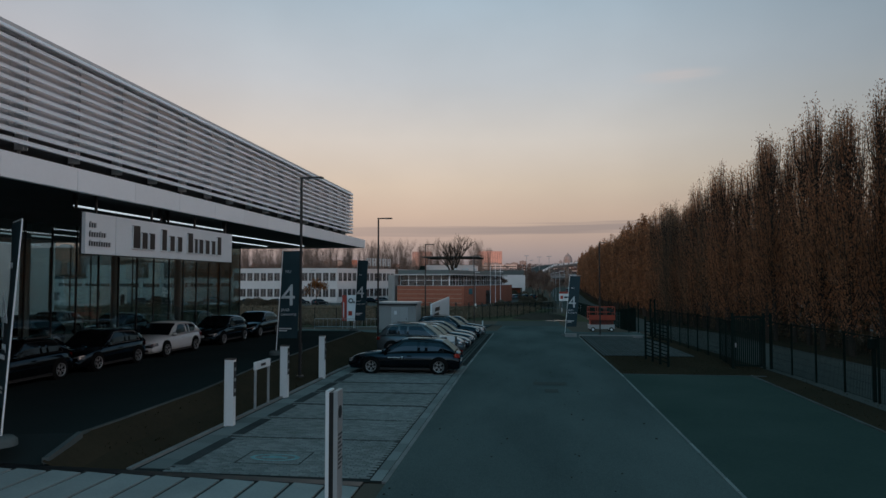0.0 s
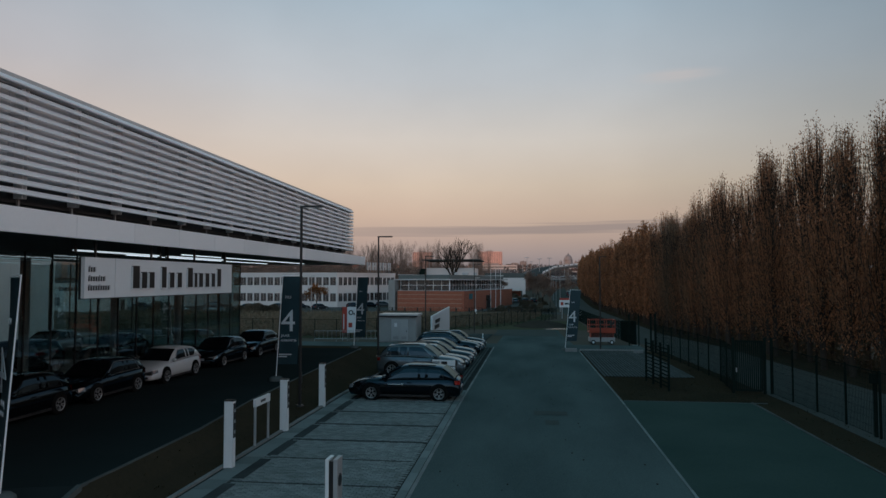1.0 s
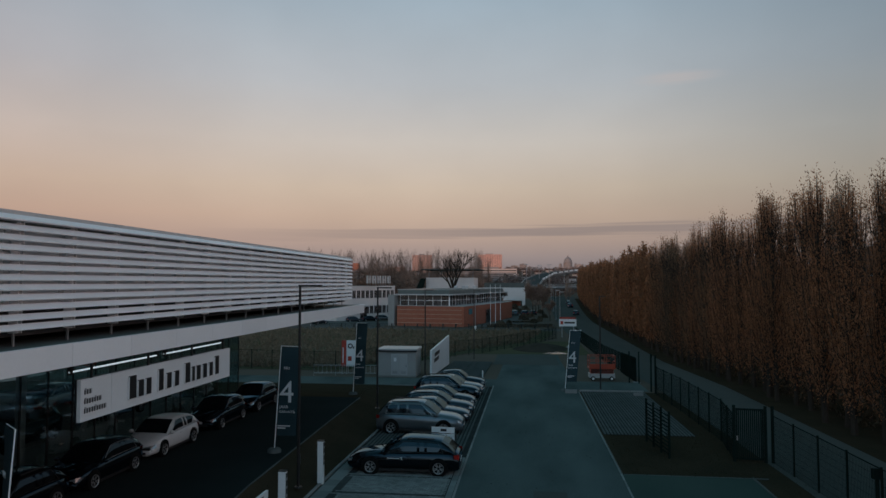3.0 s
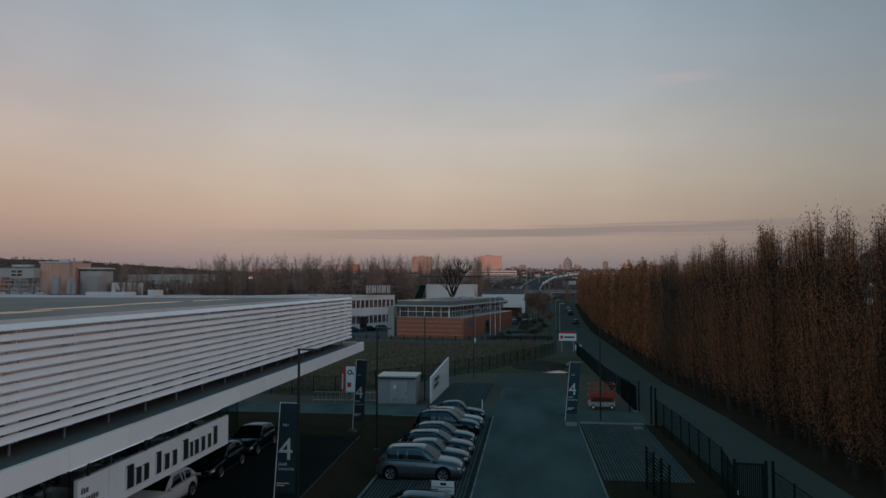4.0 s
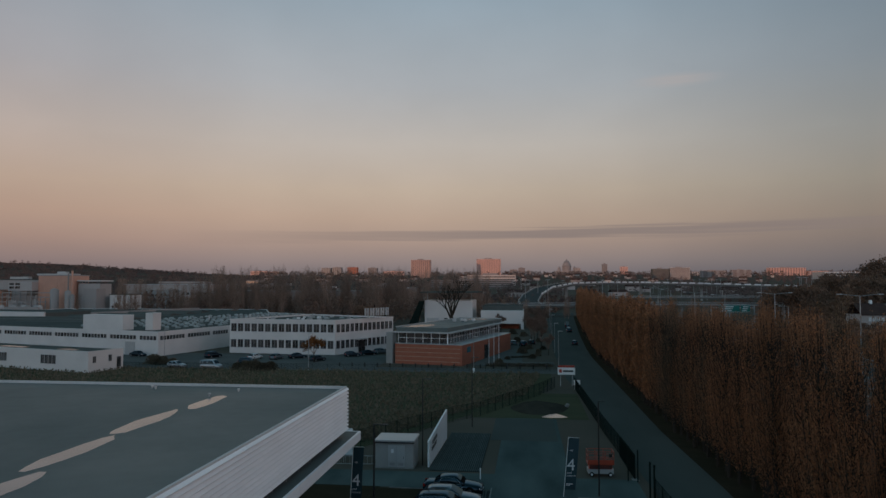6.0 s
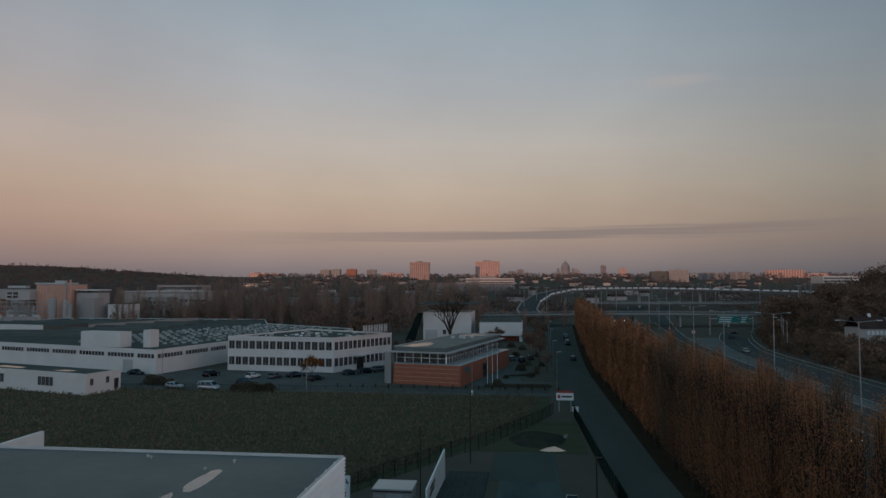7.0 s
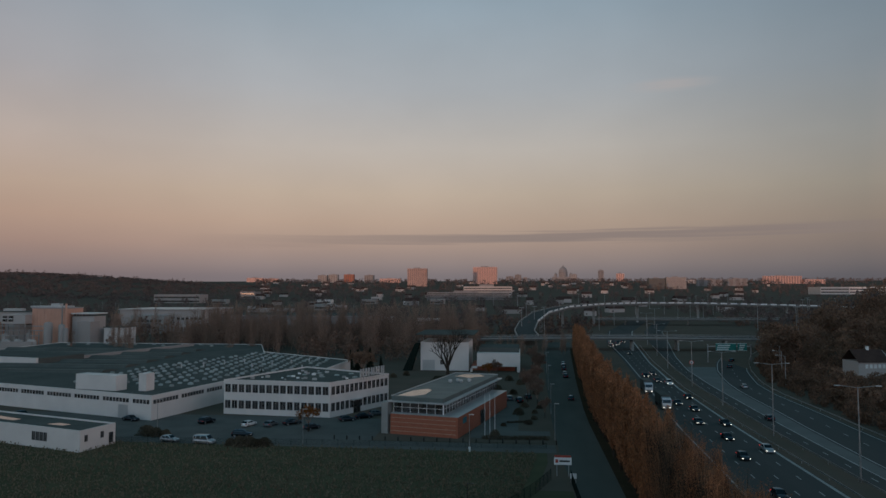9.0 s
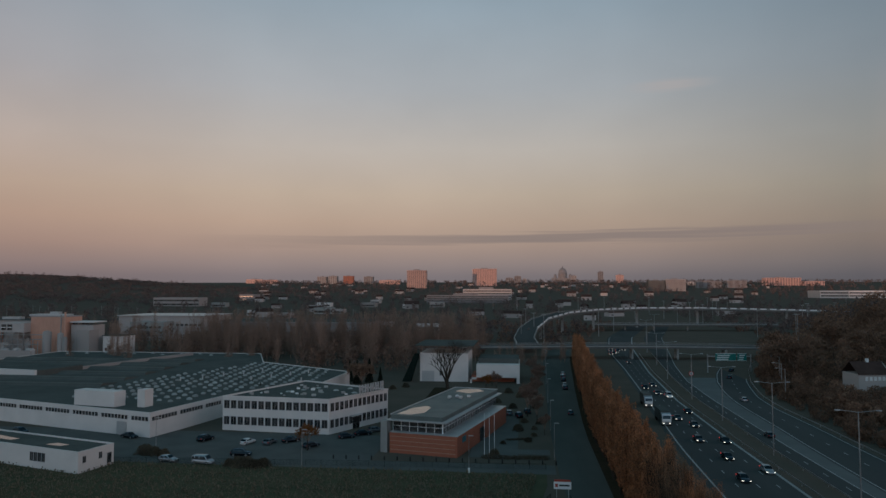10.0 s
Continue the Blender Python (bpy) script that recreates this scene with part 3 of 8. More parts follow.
strip("motorway_carriageway", mw_b, mw_e, 60, 700, 0.03, M["asphalt_far"], "asphalt carriageway beyond the median", "motorway", step=15)
strip("slip_road", ramp_l, ramp_r, 60, 430, 0.026, M["asphalt_far"], "curved asphalt slip road beside the motorway", "road", step=12)
strip("shoulder", mw_e, ramp_l, 60, 300, 0.034, M["shoulder"], "pale paved strip between motorway and slip road", "road", step=15)
strip("median", mw_m, mw_b, 60, 700, 0.034, M["soil"], "dark planted median strip", "median", step=15)


def line_marks(name, fx, y0, y1, width, label, dash=0.0, gap=0.0):
    kk = Kit()
    ys = np.arange(y0, y1, 12.0) if not dash else np.arange(y0, y1, dash + gap)
    for a in ys:
        b = a + (12.0 if not dash else dash)
        kk.quad((fx(a), a, gy(a) + 0.06), (fx(a) + width, a, gy(a) + 0.06), (fx(b) + width, b, gy(b) + 0.06), (fx(b), b, gy(b) + 0.06))
    return tagged(part(name, kk, M["road_paint"]), label, "road marking", kind="structure")


line_marks("edge_line", lambda y: mw_l(y) + 1.2, 60, 520, 0.4, "white painted edge line")
line_marks("edge_line", lambda y: mw_m(y) - 0.9, 60, 520, 0.65, "white painted line along the median")
line_marks("edge_line", lambda y: mw_e(y) - 0.5, 60, 520, 0.35, "white painted edge line")
line_marks("edge_line", lambda y: ramp_r(y) - 1.0, 60, 410, 0.3, "white painted edge line of the slip road")
line_marks("edge_line", lambda y: ramp_l(y) + 0.5, 60, 410, 0.3, "white painted edge line of the slip road")
for fr_ in (0.33, 0.56, 0.78):
    line_marks("lane_dashes", lambda y: mw_l(y) * (1 - fr_) + mw_m(y) * fr_, 70, 400, 0.22, "white broken lane line", 2.5, 7.5)
line_marks("lane_dashes", lambda y: mw_b(y) * 0.5 + mw_e(y) * 0.5, 70, 400, 0.22, "white broken lane line", 2.5, 7.5)
line_marks("lane_dashes", lambda y: ramp_l(y) * 0.5 + ramp_r(y) * 0.5, 70, 330, 0.22, "white broken lane line", 2.5, 7.5)

# crop field beyond the fence, car parks and yards
strip("crop_field", along([(70, -260), (145, -260)]), along([(70, -19), (83, -14), (96, -8.2), (115, 2.0), (138, 5.0), (145, 5.0)]), 70, 145, 0.04,
      M["field"], "dark green field of late crops in rows", "field", step=8)
strip("works_street", -180, 7.0, 145.0, 152.5, 0.03, M["yard"], "asphalt street along the field", "road")
strip("works_car_park", -160, -33.5, 152.5, 178.6, 0.022, M["yard"], "asphalt car park before the white works", "car park")
strip("forecourt", -12.0, -1.0, 158, 215, 0.03, M["yard"], "asphalt forecourt beside the brick building", "car park")
strip("lawn", -1.0, 6.6, 153, 262, 0.02, M["soil"], "dull green lawn with shrubs along the street", "lawn")
strip("footpath", -4.1, 6.4, 162.0, 167.0, 0.05, M["yard"], "pale footpath across the lawn", "path")
strip("lawn", -33.0, -14, 215, 262, 0.03, M["verge"], "dull lawn behind the brick building", "lawn")

# the dealer's raised apron with its grassed bank
AP = 0.75
ap_x = along([(12, -9.75), (16, -9.78), (20, -9.9), (25, -10.35), (36, -10.75), (44.8, -11.0), (52, -12.4), (57.8, -12.2)])


def ap_z(y):
    return np.interp(y, [12.9, 14.2], [.42, AP]) if y < 15 else AP if y <= 44.8 else AP + (gy(58.2) + 0.03 - AP) * (y - 44.8) / 13.4


k = Kit()
ys = knots(13.0, 57.8, 1.5)
for a, b in zip(ys, ys[1:]):
    cross = [(0.0, 0.0), (0.45, 0.62), (1.0, 1.0)]
    for (u0, f0), (u1, f1) in zip(cross, cross[1:]):
        def at(y, u, f_):
            xl, xr = ap_x(y), -8.5
            return (xl + (xr - xl) * u, y, ap_z(y) + (gy(y) + .04 - ap_z(y)) * f_ + .02 * math.sin(y * 1.7 + u * 5) * u * (1 - u) * 4)
        k.quad(at(a, u0, f0), at(a, u1, f1), at(b, u1, f1), at(b, u0, f0))
tagged(part("bank", k, M["verge"], smooth=True), "sloping bank of brown grass below the apron", "bank", kind="structure")
k = Kit()
k.prism([(-60, -20), (-17.8, -20), (-17.8, 14.2)] + [(ap_x(y) - .03, y) for y in (14.2, 20, 25, 36, 44.8)] + [(-60, 44.8)], -0.3, AP)
k.prism([(-17.8, 12.1), (-9.78, 13.0), (-9.8, 14.2), (-17.8, 14.2)], -0.3, lambda x, y: AP if y > 14 else .034 + (-3.3 - x) * .0511 + .004)
tagged(part("apron", k, M["asphalt_dark"]), "black asphalt apron with parked cars before the showroom", "apron", kind="structure")
k = Kit()
k.add([(-60, 44.8, AP), (-11.03, 44.8, AP), (-12.43, 52, ap_z(52)), (-12.2, 58.2, gy(58.2) + 0.03), (-60, 58.2, gy(58.2) + 0.03)], [(0, 1, 2, 3, 4)])
tagged(part("apron_slope", k, M["verge"]), "brown grass slope from apron to lane", "bank", kind="structure")
# dark soil heap beyond the road's end
k = Kit()
for i in range(11):
    for j in range(28):
        u, a = i / 10, 2 * math.pi * j / 28
        r_ = u * (1 + .16 * noise.noise((math.cos(a) * 1.3, math.sin(a) * 1.3, 2)))
        x, y = 1.9 + 4.2 * r_ * math.cos(a), 103.5 + 5.6 * r_ * math.sin(a)
        k.v.append((x, y, gy(y) + .03 + .75 * (1 - u * u) * (1 + .5 * noise.noise((x * .6, y * .6, 0)))))
k.f = [(i * 28 + j, (i + 1) * 28 + j, (i + 1) * 28 + (j + 1) % 28, i * 28 + (j + 1) % 28) for i in range(10) for j in range(28)]
tagged(part("soil_heap", k, M["heap"], smooth=True), "low dark heap of bare soil", "soil heap", kind="structure")


# ---------------------------------------------------------------- the car showroom
LX, LY1 = -11.55, 45.9          # louvre plane and the canopy's far end
LB = 44.65                      # the far end of the louvre band and the roof
LZ0, LZ1 = 7.2, 9.95
dealer = thing("showroom_building", label="low glazed car showroom with white louvre band and deep canopy", category="showroom")
part("upper_storey", Kit().box(-58, LX - 0.40, -24, LB - 0.3, 7.05, 9.70), M["dark"], dealer, "dark wall behind the cladding")
clad_me = Kit().box(-0.03, 0.0, 0.008, 1.892, 7.66, 9.74).mesh("cladding_panel", M["cladding"])
for i in range(-13, 16):
    part("cladding_panel", clad_me, None, dealer).matrix_basis = pose(LX - 0.36, 14.45 + 1.9 * i, 0)
part("cladding_panel", Kit().box(-58, LX - 0.5, LB - 0.28, LB - 0.25, 7.62, 9.72), M["cladding"], dealer)
k = Kit()
for x0, x1, y0, y1 in ((-58, LX - 0.08, LB - 0.13, LB - 0.02), (LX - 0.19, LX - 0.08, -24, LB - 0.13), (-58.3, -58, -24, LB)):
    k.box(x0, x1, y0, y1, 9.72, LZ1 + 0.02)
part("parapet", k, M["coping"], dealer, "thin white parapet coping")
k = Kit().box(-57.9, LX - 0.20, -23.9, LB - 0.14, 9.7, 9.80)
part("roof", k, M["roof"], dealer, "flat grey membrane roof")
random.seed(4)
for i, (ya, yb, xc, wd) in enumerate(((12.0, 17.2, -16.6, .55), (17.3, 23.6, -17.4, .62), (23.6, 29.7, -18.3, .55), (29.7, 36.2, -18.8, .62), (36.0, 41.2, -18.4, .55))):
    pts = []
    for j in range(14):
        a = 2 * math.pi * j / 14
        r = 1 + random.uniform(-0.16, 0.12)
        pts.append((xc + wd * math.cos(a) * r - 0.05 * math.sin(a), (ya + yb) / 2 + (yb - ya) / 2 * math.sin(a) * min(r, 1.04)))
    part("rain_pool", Kit().prism(pts, 9.80, 9.806), M["water"], dealer, "shallow rain pool on the flat roof")
for px_, py_ in ((-19.2, 40.6), (-18.2, 42.6), (-24.0, 42.9), (-24.4, 43.2)):
    part("roof_vent", Kit().lathe([(0.0, 10.0), (0.09, 10.0), (0.10, 9.94), (0.06, 9.92), (0.06, 9.78)], 10, at=(px_, py_, 0)), M["metal_grey"], dealer)

# louvres: long blades, each with a sloping top, in lengths between the uprights
NB = 12
pitch_ = (LZ1 - LZ0) / NB
yb = [14.76 + 1.9 * i for i in range(-13, 16)]
blade = Kit()
prof = [(0.05, -0.105), (0.0, -0.112), (-0.10, 0.012), (-0.10, 0.038), (-0.08, 0.038), (0.05, -0.075)]
blade.add([(x, 0.0, z) for x, z in prof] + [(x, 1.9, z) for x, z in prof],
          [(0, 1, 2, 3, 4, 5), tuple(range(6, 12))] + [(i, (i + 1) % 6, 6 + (i + 1) % 6, 6 + i) for i in range(6)])
blade_me = blade.mesh("louvre_blade", M["metal"])
for r in range(NB):
    z = LZ0 + 0.12 + r * pitch_
    for y in yb:
        part("louvre_blade", blade_me, None, dealer).matrix_basis = pose(LX, y, z) @ Matrix.Diagonal((1, min(1.0, (LB - y) / 1.9), 1, 1))
# the band turns the corner for a short way
end_me = Kit().add([(x, 0.0, z) for x, z in prof] + [(x, 1.6, z) for x, z in prof],
                   [(0, 1, 2, 3, 4, 5), tuple(range(6, 12))] + [(i, (i + 1) % 6, 6 + (i + 1) % 6, 6 + i) for i in range(6)]).mesh("louvre_blade", M["metal"])
for r in range(NB):
    z = LZ0 + 0.12 + r * pitch_
    for i in range(6):
        part("louvre_blade", end_me, None, dealer).matrix_basis = pose(LX - 1.6 * i + 0.02, LB + 0.02, z, 0, 0, 90)
up_me = Kit().box(-0.34, -0.11, -0.075, -0.055, LZ0 - 0.06, LZ1 - 0.05).box(-0.34, -0.11, 0.055, 0.075, LZ0 - 0.06, LZ1 - 0.05).mesh("upright", M["metal"])
foot_me = Kit().box(-0.30, -0.25, -0.025, 0.025, 6.83, LZ0 + 0.1).mesh("bracket_foot", M["steel"])
for y in yb:
    part("bracket_foot", foot_me, None, dealer).matrix_basis = pose(LX, y - 0.06, 0)
    part("upright", up_me, None, dealer).matrix_basis = pose(LX, y - 0.06, 0)

# canopy: fascia panels, soffit, the ledge on top
FX = -10.95
pan_me = Kit().box(-0.14, 0.0, 0.006, 2.494, 6.28, 6.84).mesh("fascia_panel", M["metal"])
y = LY1 - 0.3
while y > -14:
    y -= 2.5
    part("fascia_panel", pan_me, None, dealer).matrix_basis = pose(FX, y, 0)
pan2 = Kit().box(0.0, 2.494, -0.14, 0.0, 6.28, 6.84).mesh("fascia_panel", M["metal"])
for i in range(6):
    part("fascia_panel", pan2, None, dealer).matrix_basis = pose(FX - 2.5 * (i + 1), LY1 - 0.16, 0)
part("canopy_top", Kit().box(-58, FX - 0.14, -24, LY1 - 0.31, 6.78, 6.83), M["roof"], dealer)
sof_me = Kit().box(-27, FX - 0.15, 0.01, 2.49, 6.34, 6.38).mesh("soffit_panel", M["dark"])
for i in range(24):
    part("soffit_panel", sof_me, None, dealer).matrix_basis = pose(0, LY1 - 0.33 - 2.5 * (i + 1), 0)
tube_me = Kit().tube((0, -2.1, 0), (0, 2.1, 0), 0.024, n=8).mesh("light_tube", M["tube"])
for y in (18.6, 23.2):
    t_ = part("light_tube", tube_me, None, dealer, "lit tube lamp under the canopy")
    t_.matrix_basis = pose(-11.6, y - 0.1, 6.02)
    part("lamp_bracket", Kit().box(-11.65, -11.55, y - 2.2, y - 2.12, 5.95, 6.34).box(-11.65, -11.55, y + 1.95, y + 2.03, 5.95, 6.34), M["black"], dealer)
for xx in (-14.5, -17.0):
    part("light_strip", Kit().box(xx - 0.02, xx + 0.02, 27.5, 43.5, 6.31, 6.34), M["strip_light"], dealer, "lit strip in the soffit")

# glass wall with mullions and columns
GX, GY1 = -18.7, 43.2
pane_me = Kit().box(-0.012, 0.012, 0.03, 1.47, AP + 0.12, 6.3).mesh("glass_pane", M["glass"])
mul_me = Kit().box(-0.05, 0.025, -0.022, 0.022, AP, 6.34).mesh("mullion", M["black"])
n_ = 0
y = GY1
while y > -8:
    y -= 1.5
    o = part("glass_pane", pane_me, None, dealer)
    o.matrix_basis = pose(GX, y, 0)
    o.visible_shadow = False
    part("mullion", mul_me, None, dealer).matrix_basis = pose(GX, y, 0)
    n_ += 1
pane2 = Kit().box(0.03, 1.47, -0.012, 0.012, AP + 0.12, 6.3).mesh("glass_pane", M["glass"])
for i in range(10):
    o = part("glass_pane", pane2, None, dealer)
    o.matrix_basis = pose(GX - 1.5 * (i + 1), GY1, 0)
    o.visible_shadow = False
    part("mullion", mul_me, None, dealer).matrix_basis = pose(GX - 1.5 * i, GY1, 0)
col_me = Kit().lathe([(0.0, 6.34), (0.19, 6.34), (0.19, AP)], 14).mesh("column", M["steel"])
for y in np.arange(-5.0, 43, 6.0):
    part("column", col_me, None, dealer, smooth=True).matrix_basis = pose(GX - 1.0, y, 0)
part("showroom_floor", Kit().box(-57.8, GX, -23, GY1, AP + 0.005, AP + 0.04), M["slab"], dealer, "pale tiled showroom floor")
part("core_wall", Kit().box(-46.0, -45.7, -23, 22.0, AP + 0.04, 6.3).box(-57.9, -57.6, -23, 20, AP + 0.04, 6.3), M["concrete"], dealer)
for y in (2.0, 9.0, 16.0, 23.0, 30.0, 37.0):
    for x in (-24.0, -30.0):
        part("light_strip", Kit().box(x - 0.04, x + 0.04, y - 2.3, y + 2.3, 6.24, 6.30), M["dim_light"], dealer)

# the sign board under the canopy; its two wordings are plain bars
sign = thing("sign_board", (-11.2, 16.3, 0), label="long white sign board with dark raised lettering bars", category="sign")
part("board", Kit().box(-0.10, 0.0, 1.32, 8.78, 4.78, 5.84), M["white"], sign)
part("board", Kit().box(-0.10, 0.0, 0.0, 1.30, 4.78, 5.84), M["white"], sign)
for y in (0.5, 3.2, 5.9, 8.3):
    part("hanger", Kit().box(-0.08, -0.03, y - 0.03, y + 0.03, 5.84, 6.34), M["black"], sign)
part("side_return", Kit().box(-0.14, -0.1, -0.03, 8.8, 4.76, 5.86), M["black"], sign)


def bar(parent, y0, y1, z0, z1, material, name="lettering_bar", proud=0.05, x=0.0):
    return part(name, Kit().box(x + 0.004, x + proud, y0, y1, z0, z1), material, parent)


# the large wording: one bar a letter, high or low as the letters are
for y_, wide_, tall_ in ((2.10, .34, 1), (2.56, .27, 0), (2.97, .27, 0), (3.66, .27, 1), (4.14, .27, 0), (4.62, .27, 0), (5.30, .32, 1), (5.76, .18, 0), (6.08, .28, 0), (6.55, .28, 0), (7.02, .26, 0), (7.47, .30, 1)):
    hi_ = 5.66 if tall_ else 5.49
    bar(sign, y_, y_ + wide_ * .98, 5.02, hi_, M["letter"])
    # white strips at left and bottom paint the letters' lit sides
    bar(sign, y_ - .035, y_, 4.995, hi_ - .02, M["print_white"], "bar_edge", .045)
    bar(sign, y_, y_ + wide_ * .96, 4.99, 5.018, M["print_white"], "bar_edge", .045)
# the small wording: three rows of little bars
for z, count in ((5.47, 3), (5.23, 7), (4.99, 9)):
    for i in range(count):
        bar(sign, .16 + i * .105, .16 + i * .105 + .05, z, z + (.15 if i in (0, 4) else .12), M["metal_grey"], proud=.03)
        bar(sign, .145 + i * .105, .16 + i * .105, z - .01, z + .11, M["letter"], "bar_edge", .026)


for i in range(5):
    part("rear_screen", Kit().box(-43.73, -43.43, LB + 0.3 + i * 2.801, LB + 0.28 + (i + 1) * 2.801, 0, 7.8), M["white"], dealer, "white screen wall behind the building")


# ---------------------------------------------------------------- cars
PAINT = dict(
    black=paint("black car paint", (0.004, 0.0045, 0.0055), 0.18),
    dark=paint("anthracite car paint", (0.022, 0.025, 0.030), 0.3, 0.4),
    grey=paint("grey metallic car paint", (0.10, 0.115, 0.125), 0.32, 0.5),
    silver=paint("silver car paint", (0.34, 0.36, 0.38), 0.3, 0.6),
    white=paint("white car paint", (0.62, 0.62, 0.62), 0.3),
    red=paint("red car paint", (0.25, 0.015, 0.015), 0.3),
)
# kind: length, width, roof height, stations of the hood and belt line (x from the tail as part of the length, height),
# cabin (tail glass foot, tail glass top, windscreen top, windscreen foot)
CARS = dict(
    wagon=(4.63, 1.81, 1.43, ((0, .70), (.02, .93), (.10, .96), (.35, .95), (.62, .92), (.70, .90), (.86, .80), (.96, .70), (1, .52)), (.03, .165, .50, .715)),
    suv=(4.62, 1.88, 1.67, ((0, .80), (.02, 1.06), (.10, 1.10), (.35, 1.09), (.62, 1.05), (.71, 1.03), (.88, .93), (.97, .80), (1, .60)), (.02, .13, .53, .735)),
    hatch=(4.32, 1.77, 1.43, ((0, .68), (.02, .90), (.10, .96), (.35, .94), (.62, .91), (.69, .90), (.86, .80), (.96, .69), (1, .50)), (.02, .165, .50, .72)),
    sedan=(4.65, 1.82, 1.43, ((0, .70), (.02, .92), (.14, .96), (.35, .94), (.62, .91), (.69, .90), (.86, .79), (.96, .69), (1, .52)), (.17, .30, .56, .715)),
    van=(4.9, 1.95, 1.92, ((0, .75), (.02, 1.02), (.10, 1.06), (.35, 1.06), (.62, 1.06), (.76, 1.05), (.88, .98), (.97, .80), (1, .58)), (.005, .04, .66, .82)),
)


def ring(w, lo, top, crown=0.03):
    half = [(w * 0.80, lo), (w * 0.97, lo + 0.09), (w, lo + 0.26), (w * 0.985, (lo + top) / 2 + 0.05), (w * 0.95, top - 0.10), (w * 0.86, top - 0.015), (w * 0.45, top + crown)]
    return half + [(-y, z) for y, z in half[::-1]]


def loft(rings, xs):
    k_, n = Kit(), len(rings[0])
    k_.v = [(x, y, z) for x, r in zip(xs, rings) for y, z in r]
    for i in range(len(rings) - 1):
        k_.f += [(i * n + j, i * n + (j + 1) % n, (i + 1) * n + (j + 1) % n, (i + 1) * n + j) for j in range(n)]
    k_.f += [tuple(range(n))[::-1], tuple(range((len(rings) - 1) * n, len(rings) * n))]
    return k_


WHEEL = {}


def wheel_meshes(r):
    if r not in WHEEL:
        t_ = Kit().lathe([(r * 0.68, -0.10), (r * 0.92, -0.11), (r, -0.08), (r, 0.08), (r * 0.92, 0.11), (r * 0.68, 0.10), (r * 0.66, 0.0), (r * 0.68, -0.10)], 22, "y")
        c = Kit().lathe([(0.0, 0.05), (r * 0.16, 0.05), (r * 0.2, 0.02), (r * 0.2, -0.05), (0.0, -0.05)], 12, "y")
        c.lathe([(r * 0.60, 0.07), (r * 0.68, 0.09), (r * 0.68, -0.09), (r * 0.60, -0.07)], 22, "y")
        for i in range(10):
            a = 2 * math.pi * i / 10 + (0.12 if i % 2 else -0.12)
            ca, sa = math.cos(a), math.sin(a)
            w = 0.018
            for s_ in (1,):
                c.add([(ca * r * q - sa * w * e, 0.055 * s_ * f_, sa * r * q + ca * w * e) for f_ in (1.0, 0.3) for q, e in ((0.15, -1), (0.15, 1), (0.62, 1), (0.62, -1))],
                      [(0, 1, 2, 3), (7, 6, 5, 4), (0, 4, 5, 1), (2, 6, 7, 3), (1, 5, 6, 2), (3, 7, 4, 0)])
        b = Kit().lathe([(0.0, 0.0), (r * 0.6, 0.0), (r * 0.6, -0.02), (0.0, -0.02)], 14, "y")
        WHEEL[r] = (t_.mesh("tyre", M["tyre"], True), c.mesh("rim", M["rim"]), b.mesh("brake_disc", M["trim"]))
    return WHEEL[r]


